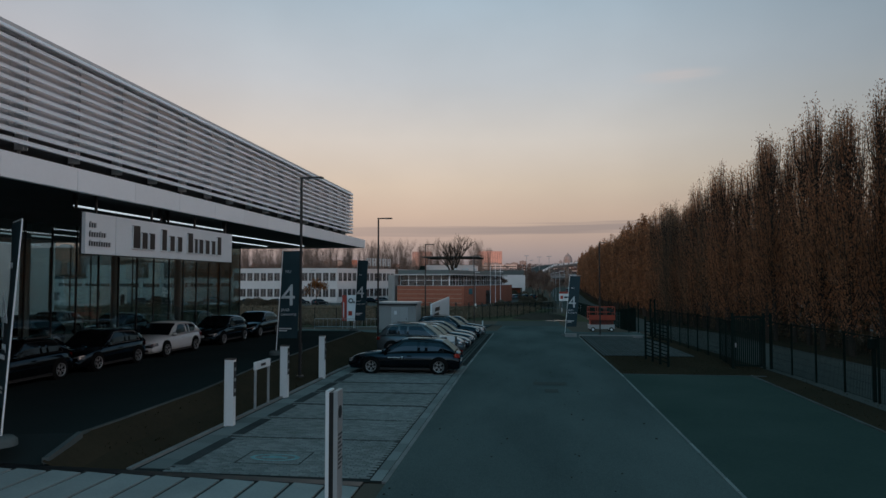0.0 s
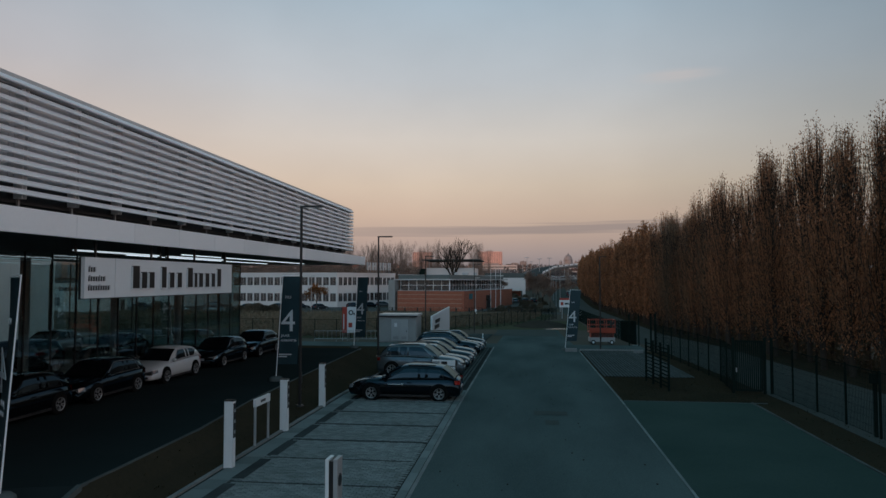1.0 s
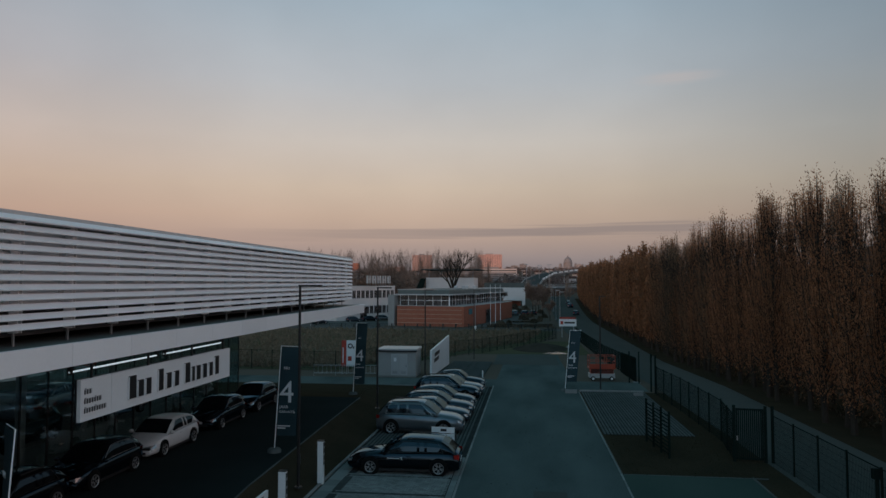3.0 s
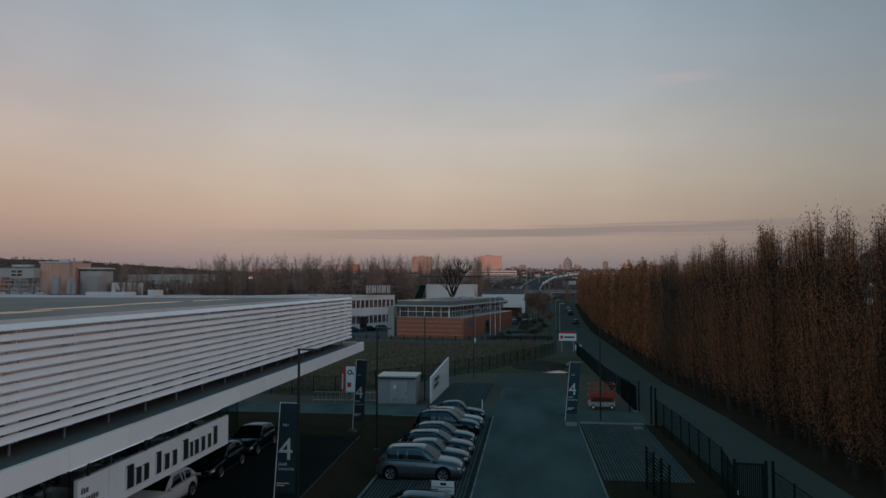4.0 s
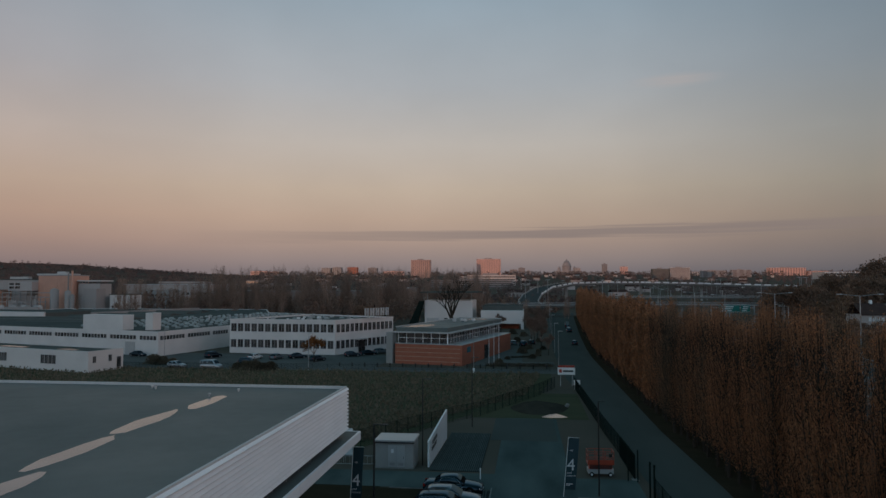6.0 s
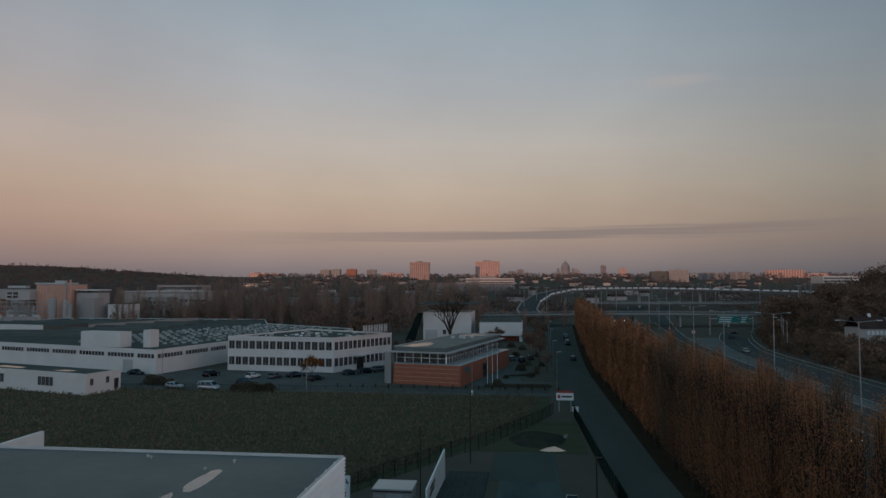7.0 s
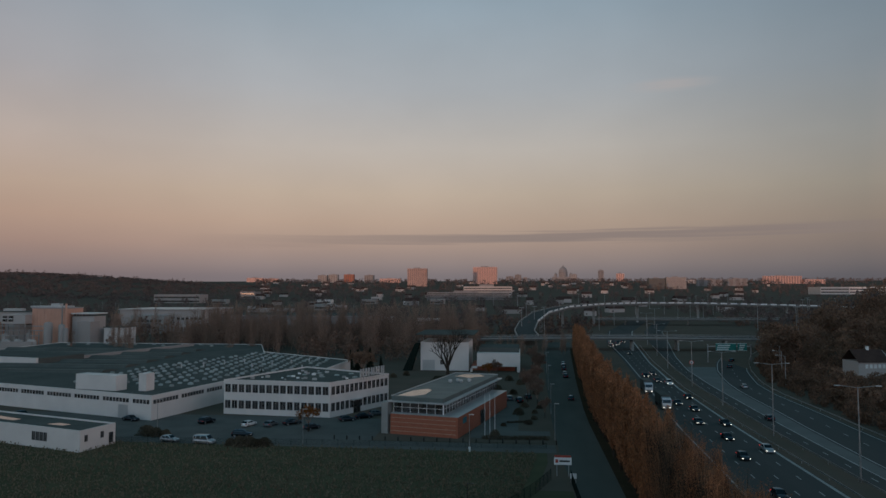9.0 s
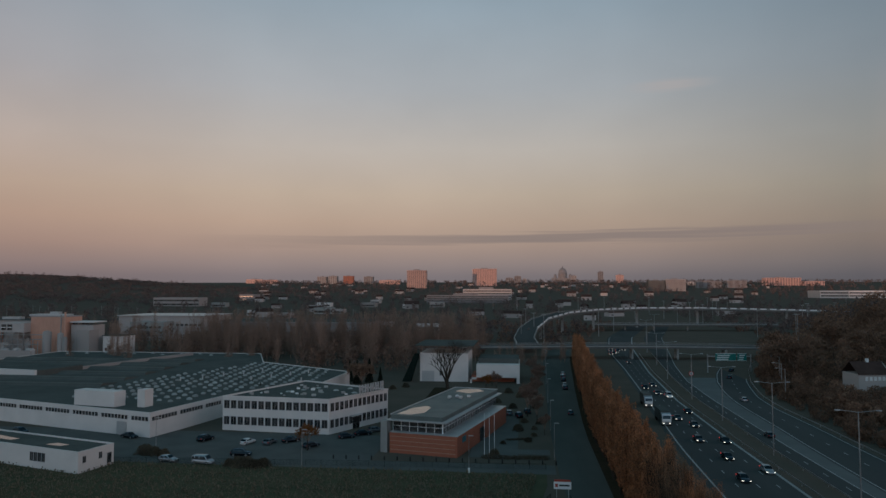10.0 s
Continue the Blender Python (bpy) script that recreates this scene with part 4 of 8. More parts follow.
def car(kind, colour, label, simple=False, lit=False, category="car"):
    """A car at the origin, nose along +x, wheels on z 0."""
    L, W, H, side, (c0, c1, c2, c3) = CARS[kind]
    w = W / 2
    ob = thing("car" if kind != "van" else "van", label=label, category=category)
    xs, rings = [], []
    ts = [0, .01, .03, .06, .10, .16, .24, .35, .46, .56, .64, .70, .76, .82, .87, .91, .94, .965, .985, 1.0]
    for t in ts:
        top = float(np.mean(np.interp([t - .03, t - .015, t, t + .015, t + .03], [s[0] for s in side], [s[1] for s in side])))
        plan = w * (1 - 0.22 * max(0, (t - 0.80) / 0.20) ** 2.4 - 0.14 * max(0, (0.12 - t) / 0.12) ** 2)
        lo = 0.20 + (0.10 if t in (0, 1.0) else 0.0)
        xs.append((t - 0.5) * L)
        rings.append(ring(plan, lo, top))
    paint_ = PAINT[colour]
    body = part("body", loft(rings, xs), paint_, ob, smooth=True)
    belt = lambda t: float(np.interp(t, [s[0] for s in side], [s[1] for s in side])) - 0.03
    # cabin
    cx, cr = [], []
    for t, u in ((c0, 0.0), (c0 * .5 + c1 * .5, .50), (c1, .86), (c1 + .07, .93), ((c1 + c2) / 2, .985), (c2 - .06, 1.0), (c2, .965), (c2 * .5 + c3 * .5, .55), (c3, 0.0)):
        zb, zr = belt(t) - 0.04, 0
        zr = zb + (H - zb) * u + 0.02
        wb, wr = w * 0.93, w * (0.93 - 0.20 * u)
        half = [(wb, zb), (wb * .5 + wr * .5 + 0.015, zb * .5 + zr * .5), (wr, zr - 0.06 * u), (wr * 0.86, zr - 0.012), (wr * 0.4, zr + 0.012)]
        cx.append((t - 0.5) * L)
        cr.append(half + [(-y, z) for y, z in half[::-1]])
    part("cabin", loft(cr, cx), paint_, ob, smooth=True)

    def skin(t, v, s, out=0.012):
        """A point on the cabin's side, v from belt to roof."""
        x = (t - 0.5) * L
        i = max(0, min(len(cx) - 2, int(np.searchsorted(cx, x)) - 1))
        f_ = (x - cx[i]) / (cx[i + 1] - cx[i])
        r = [(a[0] * (1 - f_) + b[0] * f_, a[1] * (1 - f_) + b[1] * f_) for a, b in zip(cr[i][:3], cr[i + 1][:3])]
        p = (r[0][0] * (1 - 2 * v) + r[1][0] * 2 * v, r[0][1] * (1 - 2 * v) + r[1][1] * 2 * v) if v < .5 else \
            (r[1][0] * (2 - 2 * v) + r[2][0] * (2 * v - 1), r[1][1] * (2 - 2 * v) + r[2][1] * (2 * v - 1))
        return (x, s * (p[0] + out), p[1])

    m_ = c1 * .42 + c2 * .58
    r_ = c1 + .05
    panes = [(c2 + (c3 - c2) * .62, c2 - .005, m_ + .012, m_ + .012), (m_ - .012, m_ - .012, r_ + .09, r_ + .09)]
    if kind != "sedan":
        panes.append((r_ + .065, r_ + .065, c0 + (c1 - c0) * .55 + .03, c1 + .02))
    for s in (-1, 1):
        for fb, ft, rt, rb_ in panes:
            k_ = Kit()
            lo_, hi_ = 0.16, 0.86
            cols = 4
            top_ = [skin(ft + (rt - ft) * i / cols if len(panes) else ft, hi_, s) for i in range(cols + 1)]
            bot_ = [skin(fb + (rb_ - fb) * i / cols, lo_, s) for i in range(cols + 1)]
            mid_ = [skin((ft + (rt - ft) * i / cols) * .5 + (fb + (rb_ - fb) * i / cols) * .5, .5, s) for i in range(cols + 1)]
            for i in range(cols):
                k_.quad(bot_[i], bot_[i + 1], mid_[i + 1], mid_[i])
                k_.quad(mid_[i], mid_[i + 1], top_[i + 1], top_[i])
            part("side_window", k_, M["car_glass"], ob, smooth=True)
    if not simple:
        ft, rt, rb_ = c2 - .005, c1 + .02, c0 + (c1 - c0) * .55 + .03
        if kind == "sedan":
            rt, rb_ = c1 + .01, c0 + (c1 - c0) * .5 + .02
        for s in (-1, 1):
            loop = [skin(c2 + (c3 - c2) * .66, .10, s, .016)] + [skin(ft + (rt - ft) * i / 5, .91, s, .016) for i in range(6)] + [skin(rb_, .10, s, .016)]
            loop += [skin(rb_ + (c2 + (c3 - c2) * .66 - rb_) * i / 5, .10, s, .016) for i in range(1, 6)]
            part("window_trim", Kit().path(loop, .011, 4), M["rim"] if colour != "black" or kind != "wagon" else M["trim"], ob)
    for t0, t1, name in ((c3 - .012, c2 + .012, "windscreen"), (c0 + .006, c1 - .004, "rear_window")):
        k_ = Kit()
        rows_ = []
        for u in (0.06, 0.5, 0.94):
            t = t0 + (t1 - t0) * u
            a, b = skin(t, 0.9, 1, 0), skin(t, 0.9, -1, 0)
            x = (t - .5) * L
            i = max(0, min(len(cx) - 2, int(np.searchsorted(cx, x)) - 1))
            f_ = (x - cx[i]) / (cx[i + 1] - cx[i])
            zt = cr[i][4][1] * (1 - f_) + cr[i + 1][4][1] * f_
            out = 0.014 if name == "windscreen" else -0.014
            rows_.append([(x + out, yy * a[1], zt - 0.02 * yy * yy + 0.012) for yy in (-.94, -.45, .45, .94)])
        for a, b in zip(rows_, rows_[1:]):
            for i in range(3):
                k_.quad(a[i], a[i + 1], b[i + 1], b[i])
        part(name, k_, M["car_glass"], ob, smooth=True)
    # wheels in their arches
    r = 0.33 if kind != "suv" else 0.37
    tyre, rim, disc = wheel_meshes(r)
    wb = 0.605 * L
    for x in (-wb / 2 - 0.02 * L, wb / 2 - 0.02 * L):
        for s in (-1, 1):
            if not simple:
                part("wheel_arch", Kit().lathe([(0.0, 0.0), (r * 1.16, 0.0), (r * 1.16, -0.22), (0.0, -0.22)], 20, "y", (x, s * (w + 0.003) + (0 if s > 0 else 0.22), r + 0.02)), M["tyre"], ob)
            wh = part("wheel", tyre, None, ob)
            wh.matrix_basis = pose(x, s * (w - 0.085), r, 0, 0, 0 if s > 0 else 180)
            part("rim", rim, None, wh).matrix_basis = pose(0, 0.035, 0)
            if not simple:
                part("brake_disc", disc, None, wh)
    # lamps, bumper inlets, plate, mirrors
    zf, zr_ = belt(.93), belt(.04)
    for s in (-1, 1):
        xf = L / 2
        k_ = Kit().add([(xf - .30, s * w * .93, zf - .04), (xf - .10, s * w * .82, zf - .06), (xf - .035, s * w * .52, zf - .12), (xf - .035, s * w * .50, zf - .23), (xf - .08, s * w * .84, zf - .21), (xf - .26, s * w * .985, zf - .16)],
                       [(0, 1, 4, 5), (1, 2, 3, 4)])
        k_.v = [(x + .035, y * 1.02, z + 0.01) for x, y, z in k_.v]
        part("headlight", k_, M["head"] if lit else M["lamp_clear"], ob)
        k_ = Kit().add([(-L / 2 - .012, s * w * .50, zr_ - .06), (-L / 2 - .004, s * w * .80, zr_ - .04), (-L / 2 + .20, s * w * .985, zr_ - .05), (-L / 2 + .18, s * w * 1.0, zr_ - .20), (-L / 2 - .006, s * w * .82, zr_ - .23), (-L / 2 - .014, s * w * .52, zr_ - .22)],
                       [(0, 1, 4, 5), (1, 2, 3, 4)])
        part("tail_light", k_, M["tail"] if lit else M["lamp_red"], ob)
        if not simple:
            xm = (c3 - .5) * L - .22
            part("mirror", Kit().lathe([(0, -.10), (.07, -.08), (.085, 0), (.07, .08), (0, .10)], 8, "y", (xm, s * (w + .08), belt(c3) + .10)), paint_, ob, smooth=True)
            part("door_handle", Kit().box(-.05 * L - .12, -.05 * L + .06, s * w * .992 - .012, s * w * .992 + .014, belt(.5) - .16, belt(.5) - .13), paint_, ob)
            part("sill", Kit().box(-.24 * L, .25 * L, min(s * w * .93, s * w * 1.003), max(s * w * .93, s * w * 1.003), .19, .27), M["trim"], ob)
            part("exhaust", Kit().tube((-L / 2 + .05, s * .48, .28), (-L / 2 - .01, s * .48, .28), .04, n=8), M["steel"], ob)
    if not simple:
        for s in (-1, 1):
            part("grille", Kit().box(L / 2 - .03, L / 2 + .014, min(s * .03, s * .24), max(s * .03, s * .24), zf - .28, zf - .13), M["trim"], ob)
        part("air_intake", Kit().box(L / 2 - .08, L / 2 + .008, -.55, .55, .28, .38), M["trim"], ob)
        part("number_plate", Kit().box(L / 2 + .008, L / 2 + .022, -.26, .26, .42, .53), M["print_white"], ob)
        part("number_plate", Kit().box(-L / 2 - .02, -L / 2 - .006, -.26, .26, .50, .61), M["print_white"], ob)
        part("rear_diffuser", Kit().box(-L / 2 - .008, -L / 2 + .1, -.6, .6, .24, .36), M["trim"], ob)
        if kind in ("wagon", "suv"):
            for s in (-1, 1):
                part("roof_rail", Kit().box((c1 + .05 - .5) * L, (c2 - .04 - .5) * L, s * w * .66 - .02, s * w * .66 + .02, H - .005, H + .035), M["trim"], ob)
    return ob


def park(ob, x, y, turn, z=None):
    return lift(ob, x, y, gy(y) + 0.035 if z is None else z, turn)


# along the showroom, noses towards the entrance
for kind, colour, y, lab in (("wagon", "black", 20.3, "black estate car parked along the showroom glass"), ("hatch", "black", 25.1, "black hatchback parked along the showroom glass"),
                             ("hatch", "white", 30.0, "white hatchback parked on the black apron"), ("hatch", "black", 35.7, "black hatchback with alloy wheels on the apron"),
                             ("hatch", "black", 40.6, "dark hatchback at the end of the apron row")):
    tagged(park(car(kind, colour, lab), -16.6, y - 0.1, -90, AP), group="cars along the showroom")

# parking row beside the road
first = car("wagon", "black", "black estate car parked tail to the road on paved bays")
park(first, -5.40, 30.55, 180)
first.scale = (1.06, 1.05, 1.05)
part("door_lettering", Kit().box(0.10, 0.62, 0.9, 0.912, 0.67, 0.70), M["print_white"], first, "small pale lettering bar on the door")
part("door_emblem", Kit().add([(-0.03, 0.914, 0.74), (0.07, 0.914, 0.74), (0.02, 0.914, 0.62)], [(0, 1, 2)]), M["print_white"], first)
suv = car("suv", "grey", "grey sport utility car parked nose to the road")
park(suv, -6.0, 39.0, 0)
suv.scale = (1.05, 1.05, 1.05)
for kind, colour, y, dx, lab in (("sedan", "dark", 41.9, 0.0, "dark grey saloon car in the parking row"), ("wagon", "dark", 44.6, 0.05, "anthracite estate car in the parking row"),
                                 ("hatch", "dark", 47.4, 0.1, "dark hatchback in the parking row"), ("suv", "black", 51.0, 0.0, "black sport utility car in the parking row"),
                                 ("wagon", "grey", 53.6, 0.1, "grey estate car in the parking row"), ("sedan", "black", 57.0, 0.0, "black saloon car at the row's end")):
    ob = tagged(park(car(kind, colour, lab), -5.9 + dx, y, 0), group="cars in the parking row")
    ob.scale = (1.04, 1.04, 1.04)

# works' car park and street, farther off
far_cars = {}


def far_car(kind, colour, x, y, turn, z=None, lit=False, group="", label=""):
    key = (kind, colour, lit)
    zz = gy(y) + 0.035 if z is None else z
    label = label or f"{colour} {dict(hatch='hatchback', sedan='saloon car', suv='sport utility car', van='van', wagon='estate car')[kind]} " + ("driving with lit headlamps on the motorway" if lit else "parked on the asphalt")
    if key not in far_cars:
        far_cars[key] = park(car(kind, colour, label, True, lit), x, y, turn, zz)
        ob = far_cars[key]
    else:
        ob = copy_thing(far_cars[key], pose(x, y, zz, 0, 0, turn))
    return tagged(ob, label, group=group)


# added cars behind the glass stand in for the parked row's reflection
for kind, colour, x, y in (("hatch", "dark", -23.2, 36.6), ("hatch", "silver", -28.6, 38.4), ("suv", "black", -23.4, 29.2), ("hatch", "dark", -23.2, 22.4)):
    far_car(kind, colour, x, y, -90, AP + .04, group="cars on show", label=f"{colour} car behind the glass, standing in for a reflection")
for kind, colour, x, y, turn in (("hatch", "white", -66.9, 165.5, 75), ("suv", "black", -78.8, 167.5, 70), ("sedan", "black", -57.0, 168.5, 40), ("wagon", "grey", -61.5, 166.0, 80),
                                 ("hatch", "dark", -50.3, 163.5, 60), ("suv", "black", -63.5, 153.2, 5), ("hatch", "silver", -77.3, 146.4, -8), ("van", "silver", -68.8, 145.4, -8),
                                 ("hatch", "dark", -44.5, 174.6, 30), ("sedan", "black", -41.2, 178.5, 30), ("wagon", "grey", -38.6, 183.2, 30), ("sedan", "black", -99.6, 168.4, -18), ("suv", "black", -131.0, 170.0, -18)):
    far_car(kind, colour, x, y, turn, group="cars at the works")
for kind, colour, x, y, turn in (("hatch", "dark", 14.5, 213, 88), ("suv", "black", 15.9, 262, 86), ("hatch", "silver", 16.1, 270, 86), ("sedan", "black", 16.6, 284, 85), ("hatch", "dark", 16.9, 293, 85), ("hatch", "white", 17.3, 302, 85),
                                 ("suv", "black", -1.0, 207, 100), ("wagon", "grey", -4.0, 211, 100), ("hatch", "dark", 1.5, 214, 100)):
    far_car(kind, colour, x, y, turn, group="cars along the street")
for i, (kind, colour, x, y) in enumerate((("hatch", "dark", 43.4, 144.5), ("sedan", "black", 45.6, 163), ("wagon", "silver", 50.4, 152), ("hatch", "dark", 43.8, 181), ("sedan", "black", 49.9, 180), ("hatch", "dark", 47.1, 199),
                                        ("hatch", "black", 50.0, 219), ("sedan", "dark", 44.6, 208.5), ("van", "white", 50.2, 248), ("hatch", "dark", 47.6, 254), ("hatch", "dark", 49.4, 273), ("sedan", "black", 45.6, 267),
                                        ("hatch", "dark", 52.0, 350), ("sedan", "black", 59.0, 420), ("hatch", "dark", 48.6, 392), ("sedan", "black", 51.0, 398), ("hatch", "dark", 53.5, 404), ("hatch", "dark", 50.5, 410), ("sedan", "black", 55.5, 416), ("hatch", "dark", 53.0, 426),
                                        ("hatch", "dark", 41.0, 118), ("sedan", "black", 47.0, 108))):
    far_car(kind, colour, x, y, -90, lit=True, group="cars on the motorway")
for kind, colour, x, y, turn in (("hatch", "silver", 73.6, 243, 84), ("hatch", "dark", 85.0, 299, 66), ("sedan", "black", 92.5, 322, 60), ("hatch", "dark", 63.0, 188, 88)):
    far_car(kind, colour, x, y, turn, group="cars on the motorway", label=f"{colour} car on the far side of the motorway")


def lorry(x, y, turn, label, box_col, long=9.0):
    ob = thing("lorry", (x, y, gy(y) + 0.035), turn, label, "lorry", "lorries on the motorway")
    part("cargo_box", Kit().box(-long, -0.1, -1.25, 1.25, 1.05, 3.9), box_col, ob)
    k_ = Kit().prism([(0.15, 0.5), (2.1, 0.5), (2.3, 1.3), (2.15, 2.2), (1.9, 3.2), (0.15, 3.5)], -1.22, 1.22)
    k_.v = [(a, c, b) for a, b, c in k_.v]
    part("cab", k_, PAINT["silver"], ob)
    part("windscreen", Kit().add([(2.21, -1.1, 2.0), (2.21, 1.1, 2.0), (1.99, 1.1, 2.95), (1.99, -1.1, 2.95)], [(0, 1, 2, 3)]), M["car_glass"], ob)
    part("chassis", Kit().box(-long, 1.9, -0.5, 0.5, 0.55, 1.05), M["trim"], ob)
    for s in (-1, 1):
        part("headlight", Kit().box(2.2, 2.34, s * 0.85 - 0.16, s * 0.85 + 0.16, 0.72, 0.92), M["head"], ob)
        part("side_window", Kit().box(0.7, 1.7, s * 1.225 - 0.006, s * 1.225 + 0.006, 2.0, 2.8), M["car_glass"], ob)
        for xx in (1.3, -long + 0.8, -long + 2.1):
            part("wheel", Kit().lathe([(0, .15), (.3, .14), (.48, .13), (.5, .1), (.5, -.12), (0, -.12)], 16, "y", (xx, s * 1.05, .5)), M["tyre"], ob)
    return ob


lorry(39.6, 200.5, -90, "dark lorry with grey tarpaulin and lit headlamps", M["roof_dark"])
lorry(39.8, 229.0, -90, "pale lorry in the slow lane with lit headlamps", M["bridge"], 7.0)


# ---------------------------------------------------------------- things on the site
def street_lamp(x, y, z0, top, label, arm=0.85):
    ob = thing("street_lamp", (x, y, z0), 0, label, "street lamp", "site lamp posts")
    h = top - z0
    part("pole", Kit().tube((0, 0, 0), (0, 0, h), 0.065, 0.05, 10), M["black"], ob)
    part("base_plate", Kit().lathe([(0, .05), (.14, .05), (.16, 0.0)], 10), M["black"], ob)
    part("hatch", Kit().box(.055, .075, -.04, .04, .9, 1.3), M["black"], ob)
    if arm:
        hd = part("lamp_head", Kit().prism([(-.06, -.05), (arm * .45, -.055), (arm, -.13), (arm + .02, .13), (arm * .45, .055), (-.06, .05)], h - .05, h + .02), M["black"], ob)
        part("diffuser", Kit().box(arm * .5, arm * .96, -.09, .09, h - .058, h - .052), M["lamp_clear"], hd)
    else:
        part("lamp_head", Kit().box(-.02, .5, -.06, .06, h - .04, h + .01), M["black"], ob)
    return ob


street_lamp(-8.95, 26.5, 0.30, 8.2, "slim black lamp post with flat head beside the bays")
street_lamp(-9.3, 42.4, 0.50, 8.0, "slim black lamp post behind the parked cars")
street_lamp(-9.85, 66.2, gy(66.2), 7.6, "slim black lamp post beside the grey cabin")
street_lamp(-6.85, 88.6, gy(88.6), 7.35, "slim black lamp post at the end of the bays")
street_lamp(5.85, 57.6, gy(57.6), 7.2, "slim black lamp post beside the red lift", 0)

# advertising flags: a pole leaning over a weighted foot, a tall cloth on one side
def flag(x, y, z0, height, width, label, swing=0, lean=0.10):
    ob = thing("banner_flag", (x, y, z0), 0, label, "flag", "advertising flags")
    c_, s_ = math.cos(math.radians(swing)), math.sin(math.radians(swing))
    part("foot", Kit().lathe([(0, .20), (.22, .19), (.30, .12), (.31, 0.0)], 16), M["rib"], ob, "round concrete foot", smooth=True)
    top = (lean * height, 0, height)
    part("pole", Kit().tube((0, 0, .1), top, .020, .015, 8), M["metal"], ob)
    part("top_arm", Kit().tube(top, (top[0] + c_ * width, s_ * width, height - .02), .012, n=6), M["metal"], ob)
    a = .74
    f_ = lambda z: lean * z
    cl = Kit()
    n = 10
    for i in range(n):
        z0_, z1_ = a + (height - a - .05) * i / n, a + (height - a - .05) * (i + 1) / n
        at = lambda d, z, wave: (f_(z) + c_ * d - s_ * wave, s_ * d + c_ * wave, z)
        q = [at(.03, z0_, .02 * math.sin(z0_ * 1.3)), at(width, z0_, .05 * math.sin(z0_ * 1.3 + .8)), at(width, z1_, .05 * math.sin(z1_ * 1.3 + .8)), at(.03, z1_, .02 * math.sin(z1_ * 1.3))]
        cl.quad(*q)
        cl.quad(*[(p[0] - s_ * .004, p[1] + c_ * .004, p[2]) for p in q[::-1]])
    part("cloth", cl, M["banner"], ob)
    # the print shows through, so from behind it reads the other way round
    proud = -.055 if abs(swing) < 90 else .055
    up_ = lambda z, dx: pose(f_(z) + c_ * dx - s_ * proud, s_ * dx + c_ * proud, z, 90, 0, swing)
    words("4", width * 1.5, M["print_white"], ob, up_(height * .47, width * .10), "figure", .004)
    words("NU", width * .20, M["print_white"], ob, up_(height * .78, width * .22), "lettering", .004)
    words("JAAR", width * .20, M["print_white"], ob, up_(height * .415, width * .13), "lettering", .004)
    words("GARANTIE", width * .165, M["print_white"], ob, up_(height * .372, width * .13), "lettering", .004)
    for z, wd in ((.245, .62), (.225, .40)):
        part("lettering_bar", Kit().box(0, width * wd, -.0025, .0025, 0, .05), M["print_white"], ob).matrix_basis = pose(f_(height * z) + c_ * width * .1 - s_ * proud, s_ * width * .1 + c_ * proud, height * z, 0, 0, swing)
    return ob


flag(-11.25, 30.0, AP, 4.72, 0.92, "dark teal banner flag with large white figure on the apron", lean=0.058)
flag(-12.0, 46.9, ap_z(46.9), 4.95, 0.75, "dark teal banner flag with white figure by the showroom end", lean=0.05)
flag(2.94, 56.4, gy(56.4) + .03, 4.85, 0.86, "dark teal banner flag with white figure beside the road", lean=0.09)
flag(-10.6, 12.9, AP, 4.60, 0.90, "dark banner flag with its print showing through beside the entrance", swing=139, lean=0.075)

# charging posts and bay signs
def charge_post(x, y, z0, h, w, label):
    ob = thing("charging_post", (x, y, z0), 0, label, "charging post", "charging posts")
    part("body", Kit().box(-w / 2, w / 2, -w * .35, w * .35, 0, h), M["white"], ob)
    part("cap", Kit().box(-w / 2 - .01, w / 2 + .01, -w * .35 - .01, w * .35 + .01, h, h + .03), M["black"], ob)
    part("side_strip", Kit().box(w / 2, w / 2 + .012, -w * .28, w * .28, h * .45, h - .06), M["black"], ob)
    for z in (.86, .70, .54):
        part("socket", Kit().box(w / 2 + .012, w / 2 + .02, -w * .16, w * .16, h * z - .05, h * z + .04), M["metal_grey"], ob)
    return ob


charge_post(-8.3, 18.6, 0.02, 1.85, .26, "white charging post with black side panel beside the bays")
charge_post(-8.42, 23.3, 0.02, 1.78, .26, "white charging post with black side panel on the bank")
charge_post(-8.5, 28.0, 0.02, 1.75, .24, "white charging post at the bay's back edge")
totem = thing("entrance_totem", (-3.30, 11.6, 0.0), 0, "tall narrow white and black totem sign", "totem")
part("panel", Kit().box(-.11, -.05, -.16, .16, 0, 2.22), M["white"], totem)
part("panel", Kit().box(.03, .10, -.16, .16, 0, 2.22), M["metal_grey"], totem)
part("core", Kit().box(-.05, .03, -.15, .15, 0, 2.19), M["black"], totem)
for i in range(9):
    part("lettering_bar", Kit().box(.1, .106, -.11, .04 + .05 * (i % 3), .9 + i * .07, .93 + i * .07), M["letter"], totem)
part("emblem", Kit().lathe([(0, .006), (.11, .006), (.11, 0)], 14), M["letter"], totem).matrix_basis = pose(.1, 0, 1.85, 0, 90, 0)
bay = thing("bay_sign", (-8.5, 20.9, 0.28), 0, "low grey bay sign on two posts", "sign")
for y in (0.0, 1.1):
    part("post", Kit().box(-.03, .03, y - .03, y + .03, -.3, 1.2), M["metal_grey"], bay)
part("plate", Kit().box(-.04, .04, -.06, 1.16, 1.0, 1.24), M["white"], bay)
part("lettering_bar", Kit().box(.04, .046, .35, .75, 1.08, 1.16), M["letter"], bay)

